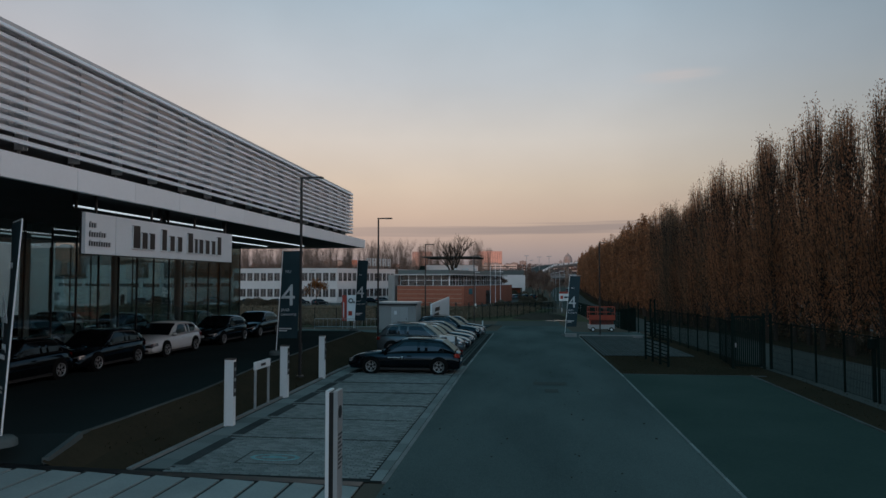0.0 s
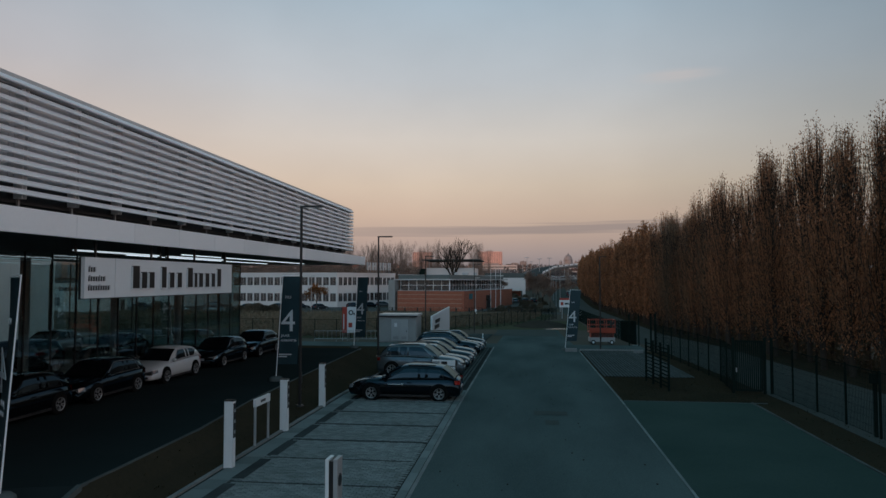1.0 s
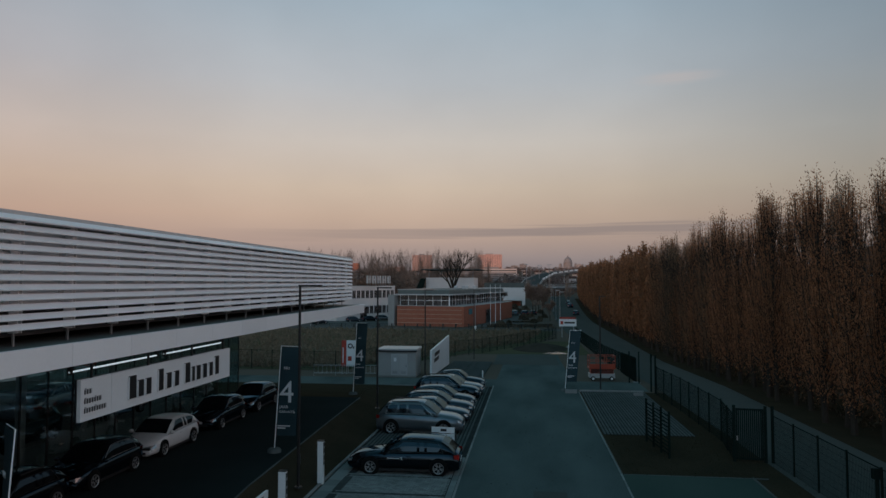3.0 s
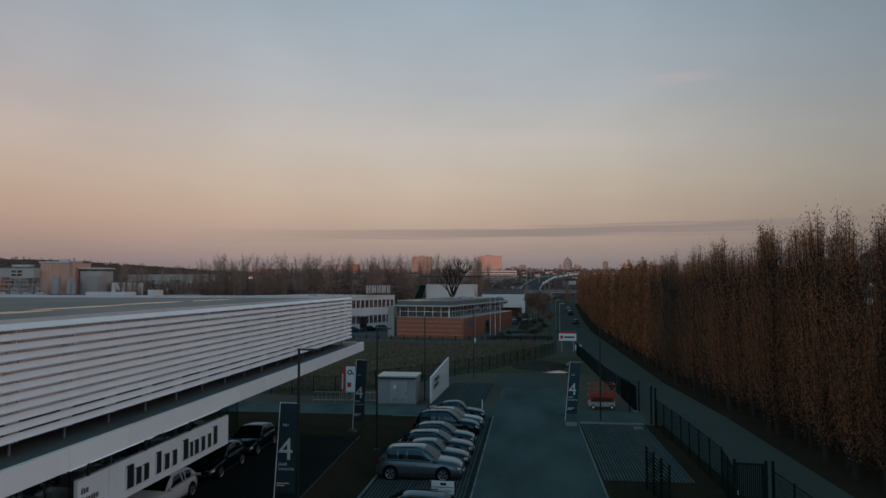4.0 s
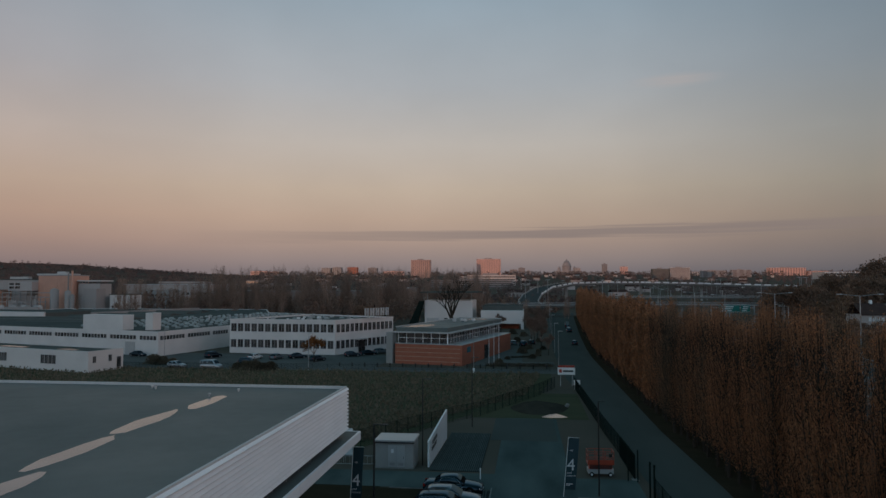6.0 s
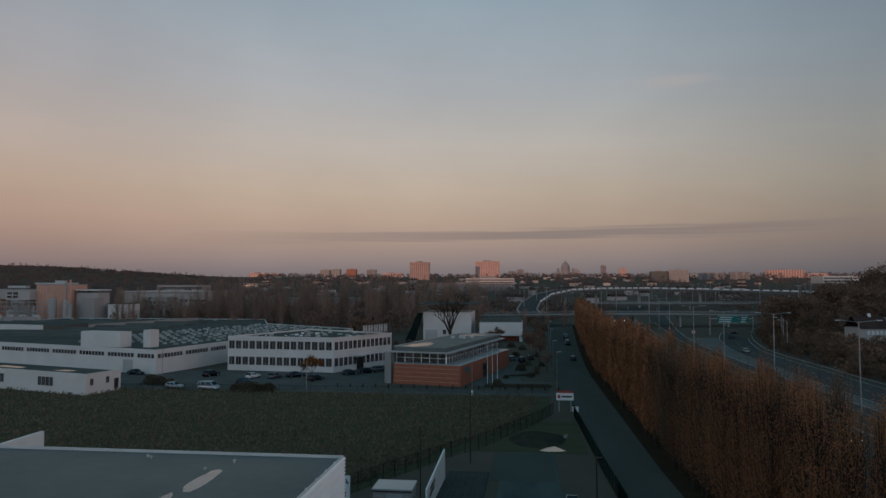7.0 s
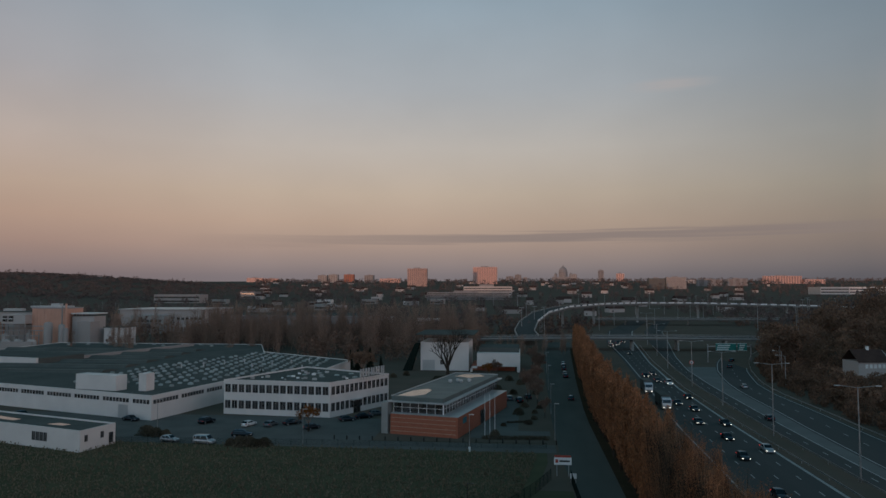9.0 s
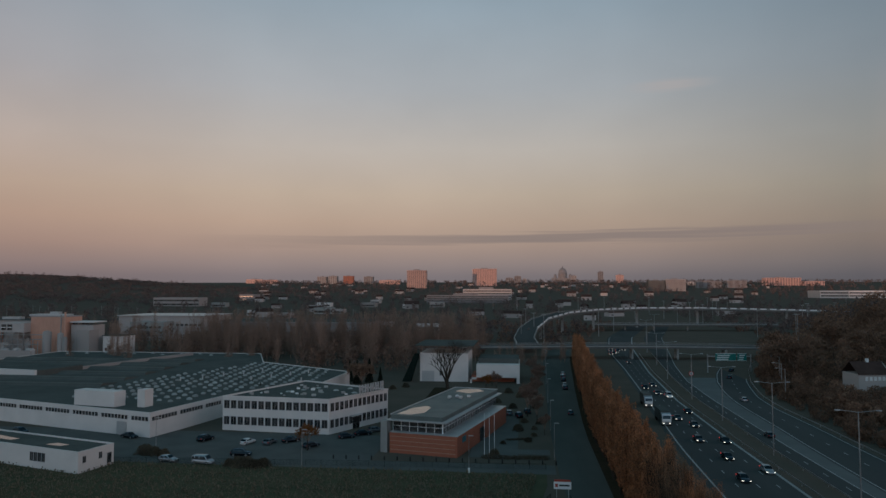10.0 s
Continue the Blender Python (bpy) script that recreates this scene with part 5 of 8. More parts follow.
dirs = thing("direction_sign", (-4.62, 32.9, gy(33)), -4, "two white arrow plates with dark ends on posts", "sign")
for x in (.12, 1.12):
    part("post", Kit().tube((x, .04, 0), (x, .04, 1.5), .028, n=8), M["steel"], dirs)
for z in (1.22, .90):
    pl = part("plate", Kit().box(0, 1.25, -.02, .02, z, z + .27), M["white"], dirs)
    part("end_cap", Kit().box(-.012, .06, -.026, .026, z - .004, z + .274), M["black"], pl)
    part("end_cap", Kit().box(1.17, 1.262, -.026, .026, z - .004, z + .274), M["black"], pl)
part("lettering_bar", Kit().box(.5, .78, -.03, -.022, 1.30, 1.42), M["letter"], dirs)
words("KLANTEN", .17, M["letter"], dirs, pose(.30, -.024, .965, 90, 0, 0), "lettering", .004)

# the technical cabin, the long panel, the red hoarding
cab = thing("technical_cabin", (-14.1, 64.6, gy(66)), 0, "grey concrete substation cabin with flat roof", "cabin")
part("body", Kit().box(0, 3.6, 0, 3.0, 0, 2.5), M["concrete"], cab)
part("plinth", Kit().box(-.03, 3.63, -.03, 3.03, 0, .18), M["kerb"], cab)
part("roof", Kit().box(-.1, 3.7, -.1, 3.1, 2.5, 2.68), M["metal_grey"], cab, "grey flat roof slab")
for x0, x1 in ((1.22, 2.0), (2.03, 2.8)):
    dr = part("door", Kit().box(x0, x1, -.035, 0.0, .2, 2.2), M["metal_grey"], cab)
    part("door_vent", Kit().box(x0 + .15, x1 - .15, -.045, -.035, .35, .6), M["steel"], dr)
part("door_handle", Kit().box(2.66, 2.71, -.07, -.035, 1.0, 1.16), M["black"], cab)
part("notice", Kit().box(1.5, 1.75, -.042, -.036, 1.5, 1.85), M["white"], cab)
part("gutter", Kit().box(-.12, 3.72, -.14, -.1, 2.42, 2.54), M["black"], cab)

wallp = thing("display_wall", (-9.2, 65.6, 0), 0, "long white display wall with dark logo bars", "wall panel")
k = Kit()
ys_ = [0, 3, 6, 9, 12, 14.8]
for a, b in zip(ys_, ys_[1:]):
    part("panel", Kit().add([(x, y, z) for x in (-.08, .08) for y, z in ((a + .01, gy(65.6 + a)), (b - .01, gy(65.6 + b)), (b - .01, 1.82 + b * .024), (a + .01, 1.82 + a * .024))],
                            [(0, 1, 2, 3), (7, 6, 5, 4), (0, 4, 5, 1), (1, 5, 6, 2), (2, 6, 7, 3), (3, 7, 4, 0)]), M["white"], wallp)
for z, a in ((1.0, 2.2), (.45, 1.7)):
    part("logo_bar", Kit().box(.082, .095, a, a + 3.6, z, z + .38), M["letter"], wallp)

hoard = thing("site_board", (-18.15, 66.3, gy(66.4)), 4, "red and white advertising board with dark emblem on a frame", "sign")
for x in (.04, .5, 1.32):
    part("frame_post", Kit().box(x - .03, x + .03, .06, .12, 0, 3.2), M["steel"], hoard)
part("brace", Kit().tube((.5, .1, 1.8), (.5, 1.0, 0), .025, n=6), M["steel"], hoard)
part("red_panel", Kit().box(0, .46, 0, .05, .78, 3.3), M["red"], hoard)
part("white_panel", Kit().box(.48, 1.38, 0, .05, .78, 3.3), M["white"], hoard)
part("emblem", Kit().lathe([(.14, 0), (.25, 0), (.25, -.02), (.14, -.02)], 18, "y", (.86, -.01, 2.75)), M["letter"], hoard)
part("emblem", Kit().box(1.12, 1.24, -.02, -.004, 2.5, 2.72), M["letter"], hoard)
part("emblem", Kit().box(.62, 1.0, -.014, -.002, 1.3, 1.75), M["red"], hoard)
part("lettering_bar", Kit().box(.1, .2, -.014, -.002, 1.1, 2.6), M["print_white"], hoard)

barrier = thing("crowd_barrier", (-20.4, 64.6, gy(64.6)), 4, "low galvanised crowd barrier beside the lane", "barrier")
for z in (.25, 1.0):
    part("rail", Kit().tube((0, 0, z), (6.3, 0, z), .025, n=6), M["steel"], barrier)
for i in range(16):
    part("bar", Kit().tube((i * .42, 0, .0 if i % 5 == 0 else .25), (i * .42, 0, 1.0), .015, n=5), M["steel"], barrier)

# red scissor lift
slift = thing("scissor_lift", (5.45, 63.7, gy(64) + .03), 3, "orange red scissor lift with railed platform", "lift")
part("chassis", Kit().box(.1, 2.35, .15, 1.25, .25, .62), M["metal_grey"], slift)
part("scissor_stack", Kit().box(.2, 2.25, .3, 1.1, .62, 1.05), M["orange"], slift)
for i in range(4):
    part("scissor_arm", Kit().box(.25, 2.2, .26, .3, .66 + i * .1, .72 + i * .1), M["trim"], slift)
part("platform", Kit().box(.05, 2.4, .1, 1.3, 1.05, 1.18), M["orange"], slift)
for x in (.08, .85, 1.6, 2.36):
    for y in (.12, 1.28):
        part("rail_post", Kit().box(x - .025, x + .025, y - .025, y + .025, 1.18, 2.25), M["orange"], slift)
for y in (.12, 1.28):
    for z in (1.35, 1.75, 2.22):
        part("rail", Kit().box(.06, 2.38, y - .02, y + .02, z - .02, z + .02), M["orange"], slift)
for x in (.08, 2.36):
    for z in (1.75, 2.22):
        part("rail", Kit().box(x - .02, x + .02, .12, 1.28, z - .02, z + .02), M["orange"], slift)
part("toe_board", Kit().box(.06, 2.38, .09, .11, 1.18, 1.5), M["orange"], slift)
part("control_box", Kit().box(1.9, 2.2, .02, .1, 1.75, 2.05), M["black"], slift)
for x in (.4, 2.05):
    for y in (.12, 1.28):
        part("wheel", Kit().lathe([(0, .08), (.12, .08), (.2, .06), (.2, -.06), (0, -.08)], 14, "y", (x, y, .2)), M["tyre"], slift)
        part("wheel_hub", Kit().lathe([(0, .09), (.11, .09), (.11, -.09), (0, -.09)], 10, "y", (x, y, .2)), M["white"], slift)

# boards at the far end
brd = thing("estate_sign", (5.65, 127.4, gy(127.4)), 0, "white estate board with red edge and lettering bars on posts", "sign")
for x in (.5, 2.6):
    part("post", Kit().box(x - .05, x + .05, 0, .1, 0, 2.6), M["metal_grey"], brd)
part("panel", Kit().box(0, 3.1, -.05, 0, 2.05, 3.35), M["white"], brd)
part("red_top", Kit().box(.1, 3.0, -.06, .04, 3.35, 3.72), M["red"], brd)
part("lettering_bar", Kit().box(.95, 2.8, -.06, -.052, 2.55, 2.85), M["letter"], brd)
part("logo_block", Kit().box(.25, .75, -.06, -.052, 2.4, 3.0), M["red"], brd)
lil = thing("notice_board", (8.2, 123.0, gy(123)), 0, "small white notice board by the fence", "sign")
part("panel", Kit().box(0, 1.1, -.03, 0, .8, 1.7), M["white"], lil)
part("post", Kit().box(.1, .16, 0, .05, 0, .8).box(.94, 1.0, 0, .05, 0, .8), M["metal_grey"], lil)
pool = [(2.0, 96.2), (3.2, 95.9), (4.9, 96.1), (5.6, 96.6), (5.0, 97.8), (4.2, 99.2), (3.4, 99.0), (2.6, 97.6)]
tagged(part("puddle", Kit().prism(pool, lambda x, y: gy(y) + .02, lambda x, y: gy(y) + .035), M["water"]), "rain puddle on bare ground", "puddle", kind="structure")
strip("bare_ground", -7.5, 8.4, 95.0, 118.0, 0.02, M["field"], "rough dull grass beyond the road's end", "grass")
skip = thing("concrete_trough", (3.4, 104.0, gy(104)), 10, "pale concrete channel block on bare soil", "block")
part("trough", Kit().prism([(0, 0), (2.8, 0), (3.0, .5), (2.7, .5), (2.5, .18), (.5, .18), (.3, .5), (-.2, .5)], 0, .8), M["kerb"], skip).matrix_basis = pose(0, .8, 0, 90, 0, 0)
pst = thing("marker_post", (-4.0, 61.5, gy(61.5)), 0, "short white marker post at the lane", "post")
part("post", Kit().lathe([(0, 1.0), (.05, .98), (.05, 0)], 8), M["white"], pst)

# fences: posts with wire panels
def fence_panel(w, h, name="mesh_panel"):
    k_ = Kit()
    n = int(w / 0.10)
    for i in range(n + 1):
        x = w * i / n
        k_.box(x - .0045, x + .0045, -.0045, .0045, .06, h)
    for i in range(9):
        z = .08 + (h - .1) * i / 8
        k_.box(0, w, -.004, .004, z - .003, z + .003)
    k_.box(0, w, -.014, .014, h - .02, h + .01)
    return k_.mesh(name, M["fence"])


FP = {}


def fence(pts, h, label, step=2.5, base=None):
    ob = thing("wire_fence", (*pts[0], 0), 0, label, "fence", "site fences")
    ox, oy = pts[0]
    post_me = FP.setdefault(("post", h), Kit().box(-.03, .03, -.03, .03, -.3, h + .06).mesh("post", M["fence"]))
    for (xa, ya), (xb, yb_) in zip(pts, pts[1:]):
        d = math.hypot(xb - xa, yb_ - ya)
        n = max(1, round(d / step))
        turn = math.degrees(math.atan2(yb_ - ya, xb - xa))
        w = d / n
        pm = FP.setdefault((round(w, 1), h), fence_panel(round(w, 1), h))
        for i in range(n):
            x, y = xa + (xb - xa) * i / n, ya + (yb_ - ya) * i / n
            z = gy(y) if base is None else base
            part("post", post_me, None, ob).matrix_basis = pose(x - ox, y - oy, z, 0, 0, turn)
            part("mesh_panel", pm, None, ob).matrix_basis = pose(x - ox, y - oy, z, 0, 0, turn)
    x, y = pts[-1]
    part("post", post_me, None, ob).matrix_basis = pose(x - ox, y - oy, gy(y) if base is None else base)
    return ob


fence([(-46, 73.5), (-19.5, 69.0), (-14.0, 82.0), (-9.6, 91.5), (-6.3, 96.0), (2.2, 116.0), (5.0, 124.5)], 2.0, "dark green wire fence along the crop field")
fence([(8.4, 124.0), (9.3, 90.0), (9.7, 68.0)], 2.0, "dark green wire fence along the street")
fence([(9.8, 55.0), (10.1, 48.0), (10.2, 38.6), (9.6, 34.2)], 2.2, "dark green wire fence with close panels")
fence([(11.25, 33.9), (11.5, 24.5), (11.7, 8.0), (11.8, -20)], 2.2, "dark green wire fence beside the hardstanding")
screen_me = Kit().box(-.02, .02, -.6, .6, -.022, .022).mesh("rail", M["fence"])
screen = thing("slatted_screen", (6.45, 36.15, gy(36.1)), 6.6, "dark green screen of close horizontal rails on the verge", "screen")
for i in range(33):
    part("rail", screen_me, None, screen).matrix_basis = pose(0, -1.26 + 1.26 * (i % 3), .22 + i // 3 * .18)
for i in range(4):
    part("post", Kit().box(-.045, .045, -1.94 + i * 1.26, -1.85 + i * 1.26, -.1, 2.25), M["fence"], screen)
# swing gate and sliding gate
gate = thing("metal_gate", (9.60, 34.15, gy(34.1)), -8, "dark green close-slatted gate between fence posts", "gate")
for x in (0.0, 1.36, 1.66):
    part("gate_post", Kit().box(x - .06, x + .06, -.06, .06, 0, 2.62), M["fence"], gate)
part("gate_frame", Kit().box(.08, 1.28, -.03, .03, .12, .2).box(.08, 1.28, -.03, .03, 2.4, 2.48).box(.08, .15, -.03, .03, .2, 2.4).box(1.21, 1.28, -.03, .03, .2, 2.4), M["fence"], gate)
bar_me = Kit().box(-.010, .010, -.010, .010, .2, 2.3).mesh("bar", M["fence"])
slat_me = Kit().box(-.030, .030, -.012, .012, .2, 2.4).mesh("slat", M["fence"])
for i in range(12):
    part("slat", slat_me, None, gate).matrix_basis = pose(.20 + i * .088, 0, 0)
part("latch", Kit().box(.10, .16, -.06, .06, 1.0, 1.2), M["steel"], gate)
sg = thing("sliding_gate", (9.55, 63.4, gy(66)), 90, "dark green sliding gate leaf standing open along the fence", "gate")
part("leaf_frame", Kit().box(0, 10, -.05, .05, .15, .3).box(0, 10, -.05, .05, 2.1, 2.2).box(0, .1, -.05, .05, .3, 2.1).box(9.9, 10, -.05, .05, .3, 2.1), M["fence"], sg).matrix_basis = pose(0, 0, 0, 0, 3.0, 0)
for i in range(80):
    part("bar", bar_me, None, sg).matrix_basis = pose(.15 + i * .122, 0, -.02 - .0064 * i)
part("roller_foot", Kit().box(-.6, .2, -.3, .3, 0, .14), M["kerb"], sg)
for y_ in (0.2, 1.0):
    part("gate_post", Kit().box(-1.0 + y_ * .2, -.9 + y_ * .2, -.35 + y_, -.25 + y_, 0, 2.9), M["fence"], sg)
for x, y in ((9.75, 57.0), (9.9, 56.0)):
    gp = thing("gate_frame_post", (x, y, gy(y)), 0, "dark green gate portal post", "gate post", "gate portal")
    part("post", Kit().box(-.06, .06, -.06, .06, 0, 3.0), M["fence"], gp)
    part("roller", Kit().box(-.06, .06, -.2, .06, 2.8, 3.0), M["fence"], gp)
box_ = thing("fence_cabinet", (11.5, 24.8, 0), 0, "grey meter cabinet on a post by the fence", "cabinet")
part("post", Kit().box(-.05, .05, -.05, .05, 0, 1.8), M["fence"], box_)
part("cabinet", Kit().box(-.15, .15, -.1, .1, 1.8, 2.12), M["fence"], box_)
cone = thing("concrete_block", (3.3, 55.3, gy(55.3)), 0, "pale kerb block at the lane corner", "block")
part("block", Kit().box(-.4, .5, -.15, .15, 0, .3), M["kerb"], cone)
blk = thing("concrete_block", (8.3, 54.4, gy(54.4)), 0, "pale kerb block at the verge", "block")
part("block", Kit().box(-.3, .4, -.12, .12, 0, .25), M["kerb"], blk)


# ---------------------------------------------------------------- works, offices, motorway furniture, the town
def wall_runs(ob, pts, z0, z1, material, t=0.3):
    """Walls of a building along its outline, counter-clockwise."""
    for (xa, ya), (xb, yb_) in zip(pts, pts[1:] + pts[:1]):
        d = Vector((xb - xa, yb_ - ya, 0)).normalized()
        n = Vector((d.y, -d.x, 0)) * -t
        part("wall", Kit().prism([(xa, ya), (xb, yb_), (xb + n.x - d.x * t, yb_ + n.y - d.y * t), (xa + n.x + d.x * t, ya + n.y + d.y * t)], z0, z1), material, ob)


WIN = {}


def windows_on(ob, a, b, z0, z1, count, width, start=0.0, groups=None, proud=0.02, sill=True):
    """A row of windows on the wall from a to b: dark pane set in a pale reveal frame."""
    d = Vector((b[0] - a[0], b[1] - a[1], 0))
    L = d.length
    turn = math.degrees(math.atan2(d.y, d.x))
    key = (round(width, 2), round(z1 - z0, 2))
    if key not in WIN:
        h = z1 - z0
        WIN[key] = (Kit().box(0, width, -.012, .1, 0, h).mesh("window", M["pane"]),
                    Kit().box(-.05, 0, -.04, .05, -.05, h + .05).box(width, width + .05, -.04, .05, -.05, h + .05).box(0, width, -.04, .05, h, h + .05).box(0, width, -.07, .05, -.07, 0).box(width * .5 - .025, width * .5 + .025, -.03, .02, 0, h).mesh("window_frame", M["metal_grey"]))
    wm, fm = WIN[key]
    for i in range(count):
        if groups and (i % (groups + 1)) == groups:
            continue
        s_ = (start + (L - 2 * start) * (i + .5) / count) - width / 2
        p = Vector((a[0], a[1], 0)) + d.normalized() * s_
        w_ = part("window", wm, None, ob)
        w_.matrix_basis = pose(p.x, p.y, z0, 0, 0, turn)
        if sill:
            part("window_frame", fm, None, w_)


# two-storey white office of the works
O1 = [(-80.5, 181.0), (-50.2, 178.2), (-38.6, 198.8), (-68.0, 214.0)]
office = thing("office_building", label="two-storey white office block with rows of dark windows", category="office block")
wall_runs(office, O1, -2.0, 7.3, M["render"])
part("roof", Kit().prism([(x * .996 - .24, y * .9985 + .3) for x, y in O1], 6.6, 6.9), M["roof_dark"], office, "dark felt roof")
for z in (-.3 - .5, 3.5):
    windows_on(office, O1[0], O1[1], z + .5, z + 2.6, 15, 1.55, .2)
    windows_on(office, O1[1], O1[2], z + .5, z + 2.6, 13, 1.25, .3)
part("string_course", Kit().prism([(-80.55, 180.93), (-50.17, 178.1), (-38.5, 198.8), (-38.6, 198.85), (-50.2, 178.2), (-80.5, 181.0)], 6.95, 7.36), M["render"], office)
part("entrance_canopy", Kit().prism([(-45.6, 184.6), (-43.6, 188.3), (-45.2, 189.2), (-47.2, 185.5)], 1.6, 1.9), M["metal_grey"], office)
part("door", Kit().prism([(-45.7, 186.0), (-44.4, 188.3), (-44.5, 188.36), (-45.8, 186.06)], -1.9, 1.3), M["pane"], office)
random.seed(8)
for i in range(26):
    u, v = random.random(), random.random()
    x = -78 + u * 30 + v * 10
    y = 183.5 + v * 22 - u * 1.5
    s_ = random.uniform(.35, .8)
    part("roof_unit", Kit().box(x, x + s_ * 1.4, y, y + s_, 6.9, 6.9 + s_ * .7), random.choice((M["metal_grey"], M["white"], M["steel"])), office)
for i in range(7):
    part("roof_light", Kit().lathe([(0, .35), (.5, .3), (.8, .1), (.85, 0)], 10, at=(-66 + i * 3.2, 192 + (i % 3) * 4, 6.9)), M["dome"], office)
# roof letters stand for a company name: plain blocks
rl = thing("roof_sign", (-43.4, 183.6, 7.45), math.degrees(math.atan2(12.1, 5.2)), "row of pale grey block letters on a roof frame", "sign")
for i, w_ in enumerate((2.0, 2.0, 1.8, 2.0, 1.6)):
    x = sum((2.0, 2.0, 1.8, 2.0, 1.6)[:i]) + .5 * i
    part("letter_block", Kit().box(x, x + w_ * .26, -.15, .15, .65, 2.75).box(x + w_ * .26, x + w_ * .58, -.15, .15, 1.45, 1.9).box(x + w_ * .58, x + w_ * .84, -.15, .15, .65, 2.75), M["metal_grey"], rl)
    part("strut", Kit().box(x + .4, x + .48, -.04, .04, -.15, .65).box(x + w_ - .5, x + w_ - .42, -.04, .04, -.15, .65), M["steel"], rl)

# production hall with its dome lights
H1 = [(-153.2, 187.1), (-94.5, 169.0), (-88.2, 197.8), (-82.0, 214.5), (-67.8, 214.6), (-66.0, 262.0), (-112.0, 292.0), (-128.0, 330.0), (-235.0, 330.0), (-235.0, 212.0)]
hall = thing("production_hall", label="long low white production hall with dark felt roof", category="factory hall")
wall_runs(hall, H1, -2.0, 4.5, M["render"])
part("roof", Kit().prism([(x * .9975 - .3, y * .999 + .35) for x, y in H1], 3.9, 4.25), M["roof_dark"], hall, "dark felt roof")
windows_on(hall, H1[0], H1[1], 2.25, 3.3, 50, .98, .6, groups=8, sill=False)
windows_on(hall, H1[1], H1[2], 2.25, 3.3, 24, .98, .6, groups=8, sill=False)
windows_on(hall, H1[9], H1[0], 2.25, 3.3, 64, .98, .6, groups=8, sill=False)
part("loading_door", Kit().prism([(-105.6, 172.35), (-102.3, 171.33), (-102.32, 171.27), (-105.62, 172.29)], -1.9, 1.6), M["metal_grey"], hall)
for pts_, h in (([(-122.9, 179.8), (-109.4, 177.1), (-108.2, 180.4), (-121.7, 183.1)], 4.1), ([(-103.4, 178.1), (-101.0, 177.6), (-100.3, 180.6), (-102.7, 181.1)], 4.7)):
    part("roof_house", Kit().prism(pts_, 4.25, 4.25 + h), M["render"], hall, "white plant house on the roof")
dome_me = Kit().lathe([(0, .72), (.4, .66), (.72, .48), (.85, .3), (.85, 0)], 12).mesh("dome_light", M["dome"], True)
random.seed(12)
for i in range(22):
    for j in range(24):
        s_, v_ = i * 4.3 + (j % 2) * 2.1 + random.uniform(-.4, .4), j * 5.0
        x, y = -146 + s_ * .956 + v_ * .295, 181 - s_ * .295 + v_ * .956
        edge_ = float(np.interp(y, [169, 198, 214, 215, 262, 292], [-97, -91, -85, -70, -69, -111]))
        if not (-134 < x < edge_ - 1.5) or y < 176 + (-94.5 - x) * .308 or y > 288 or (-125 < x < -98 and y < 186) or random.random() < .06:
            continue
        part("dome_light", dome_me, None, hall).matrix_basis = pose(x, y, 4.25) @ Matrix.Scale(random.uniform(.75, 1.0), 4)
for i in range(6):      # long low ridges across the roof
    y0, xe = 213 + i * 15.5, -137 - i * 1.2
    part("roof_ridge", Kit().add([(x, y0 + dy, 4.25 + h) for x in (-234, xe) for dy, h in ((0, 0), (1.6, .85), (3.0, .9), (11.0, 0))], [(0, 1, 5, 4), (1, 2, 6, 5), (2, 3, 7, 6), (0, 3, 2, 1), (4, 5, 6, 7)]), M["roof_dark"], hall)
    part("ridge_flashing", Kit().box(-234, xe, y0 + 1.5, y0 + 1.75, 5.08, 5.2), M["roof"], hall)
part("roof_wall", Kit().prism([(-174.5, 255), (-173.7, 255), (-157.6, 319), (-158.4, 319)], 4.25, 5.5), M["pale"], hall, "pale wall across the roof")
part("roof_wall", Kit().prism([(-234, 246), (-176.3, 234.6), (-176.0, 235.4), (-234, 247)], 4.25, 6.6), M["render"], hall, "pale wall across the roof")
part("annex_roof", Kit().prism([(-234, 247), (-176.0, 235.4), (-172, 256), (-234, 268)], 4.25, 6.3), M["roof_dark"], hall)
for i in range(12):
    part("dome_light", dome_me, None, hall).matrix_basis = pose(-222 + i * 8.2, 318 + (i % 3) * 3, 4.25)
for i in range(10):
    part("vent_pipe", Kit().tube((-118 + i * 4.7, 230 + (i * 37) % 30, 4.2), (-118 + i * 4.7, 230 + (i * 37) % 30, 5.6), .25, n=8), M["metal_grey"], hall)

# gatehouse shed by the field
S1 = [(-136.5, 147.9), (-90.2, 134.0), (-88.1, 143.1), (-134.4, 157.0)]
shed = thing("gatehouse", label="low white flat-roofed gatehouse beside the field", category="shed")
wall_runs(shed, S1, -2.0, 2.75, M["render"])
part("roof", Kit().prism([(x * .998 - .2, y * .9985 + .25) for x, y in S1], 2.2, 2.45), M["roof_dark"], shed)
part("roof_pool", Kit().prism([(-103, 141.3), (-98.5, 140.1), (-97.3, 141.5), (-101, 142.9)], 2.45, 2.46), M["water"], shed)
part("roof_pool", Kit().prism([(-122.5, 147.3), (-113.5, 144.5), (-112.5, 145.9), (-120.5, 149.3)], 2.45, 2.46), M["water"], shed)
for u0, u1, z0, z1 in ((.70, .80, -.2, 1.6), (.40, .47, -.2, 1.6)):
    a = [S1[0][i] + (S1[1][i] - S1[0][i]) * u0 for i in (0, 1)]
    b = [S1[0][i] + (S1[1][i] - S1[0][i]) * u1 for i in (0, 1)]
    windows_on(shed, a, b, z0, z1, 4, 1.0, .0)
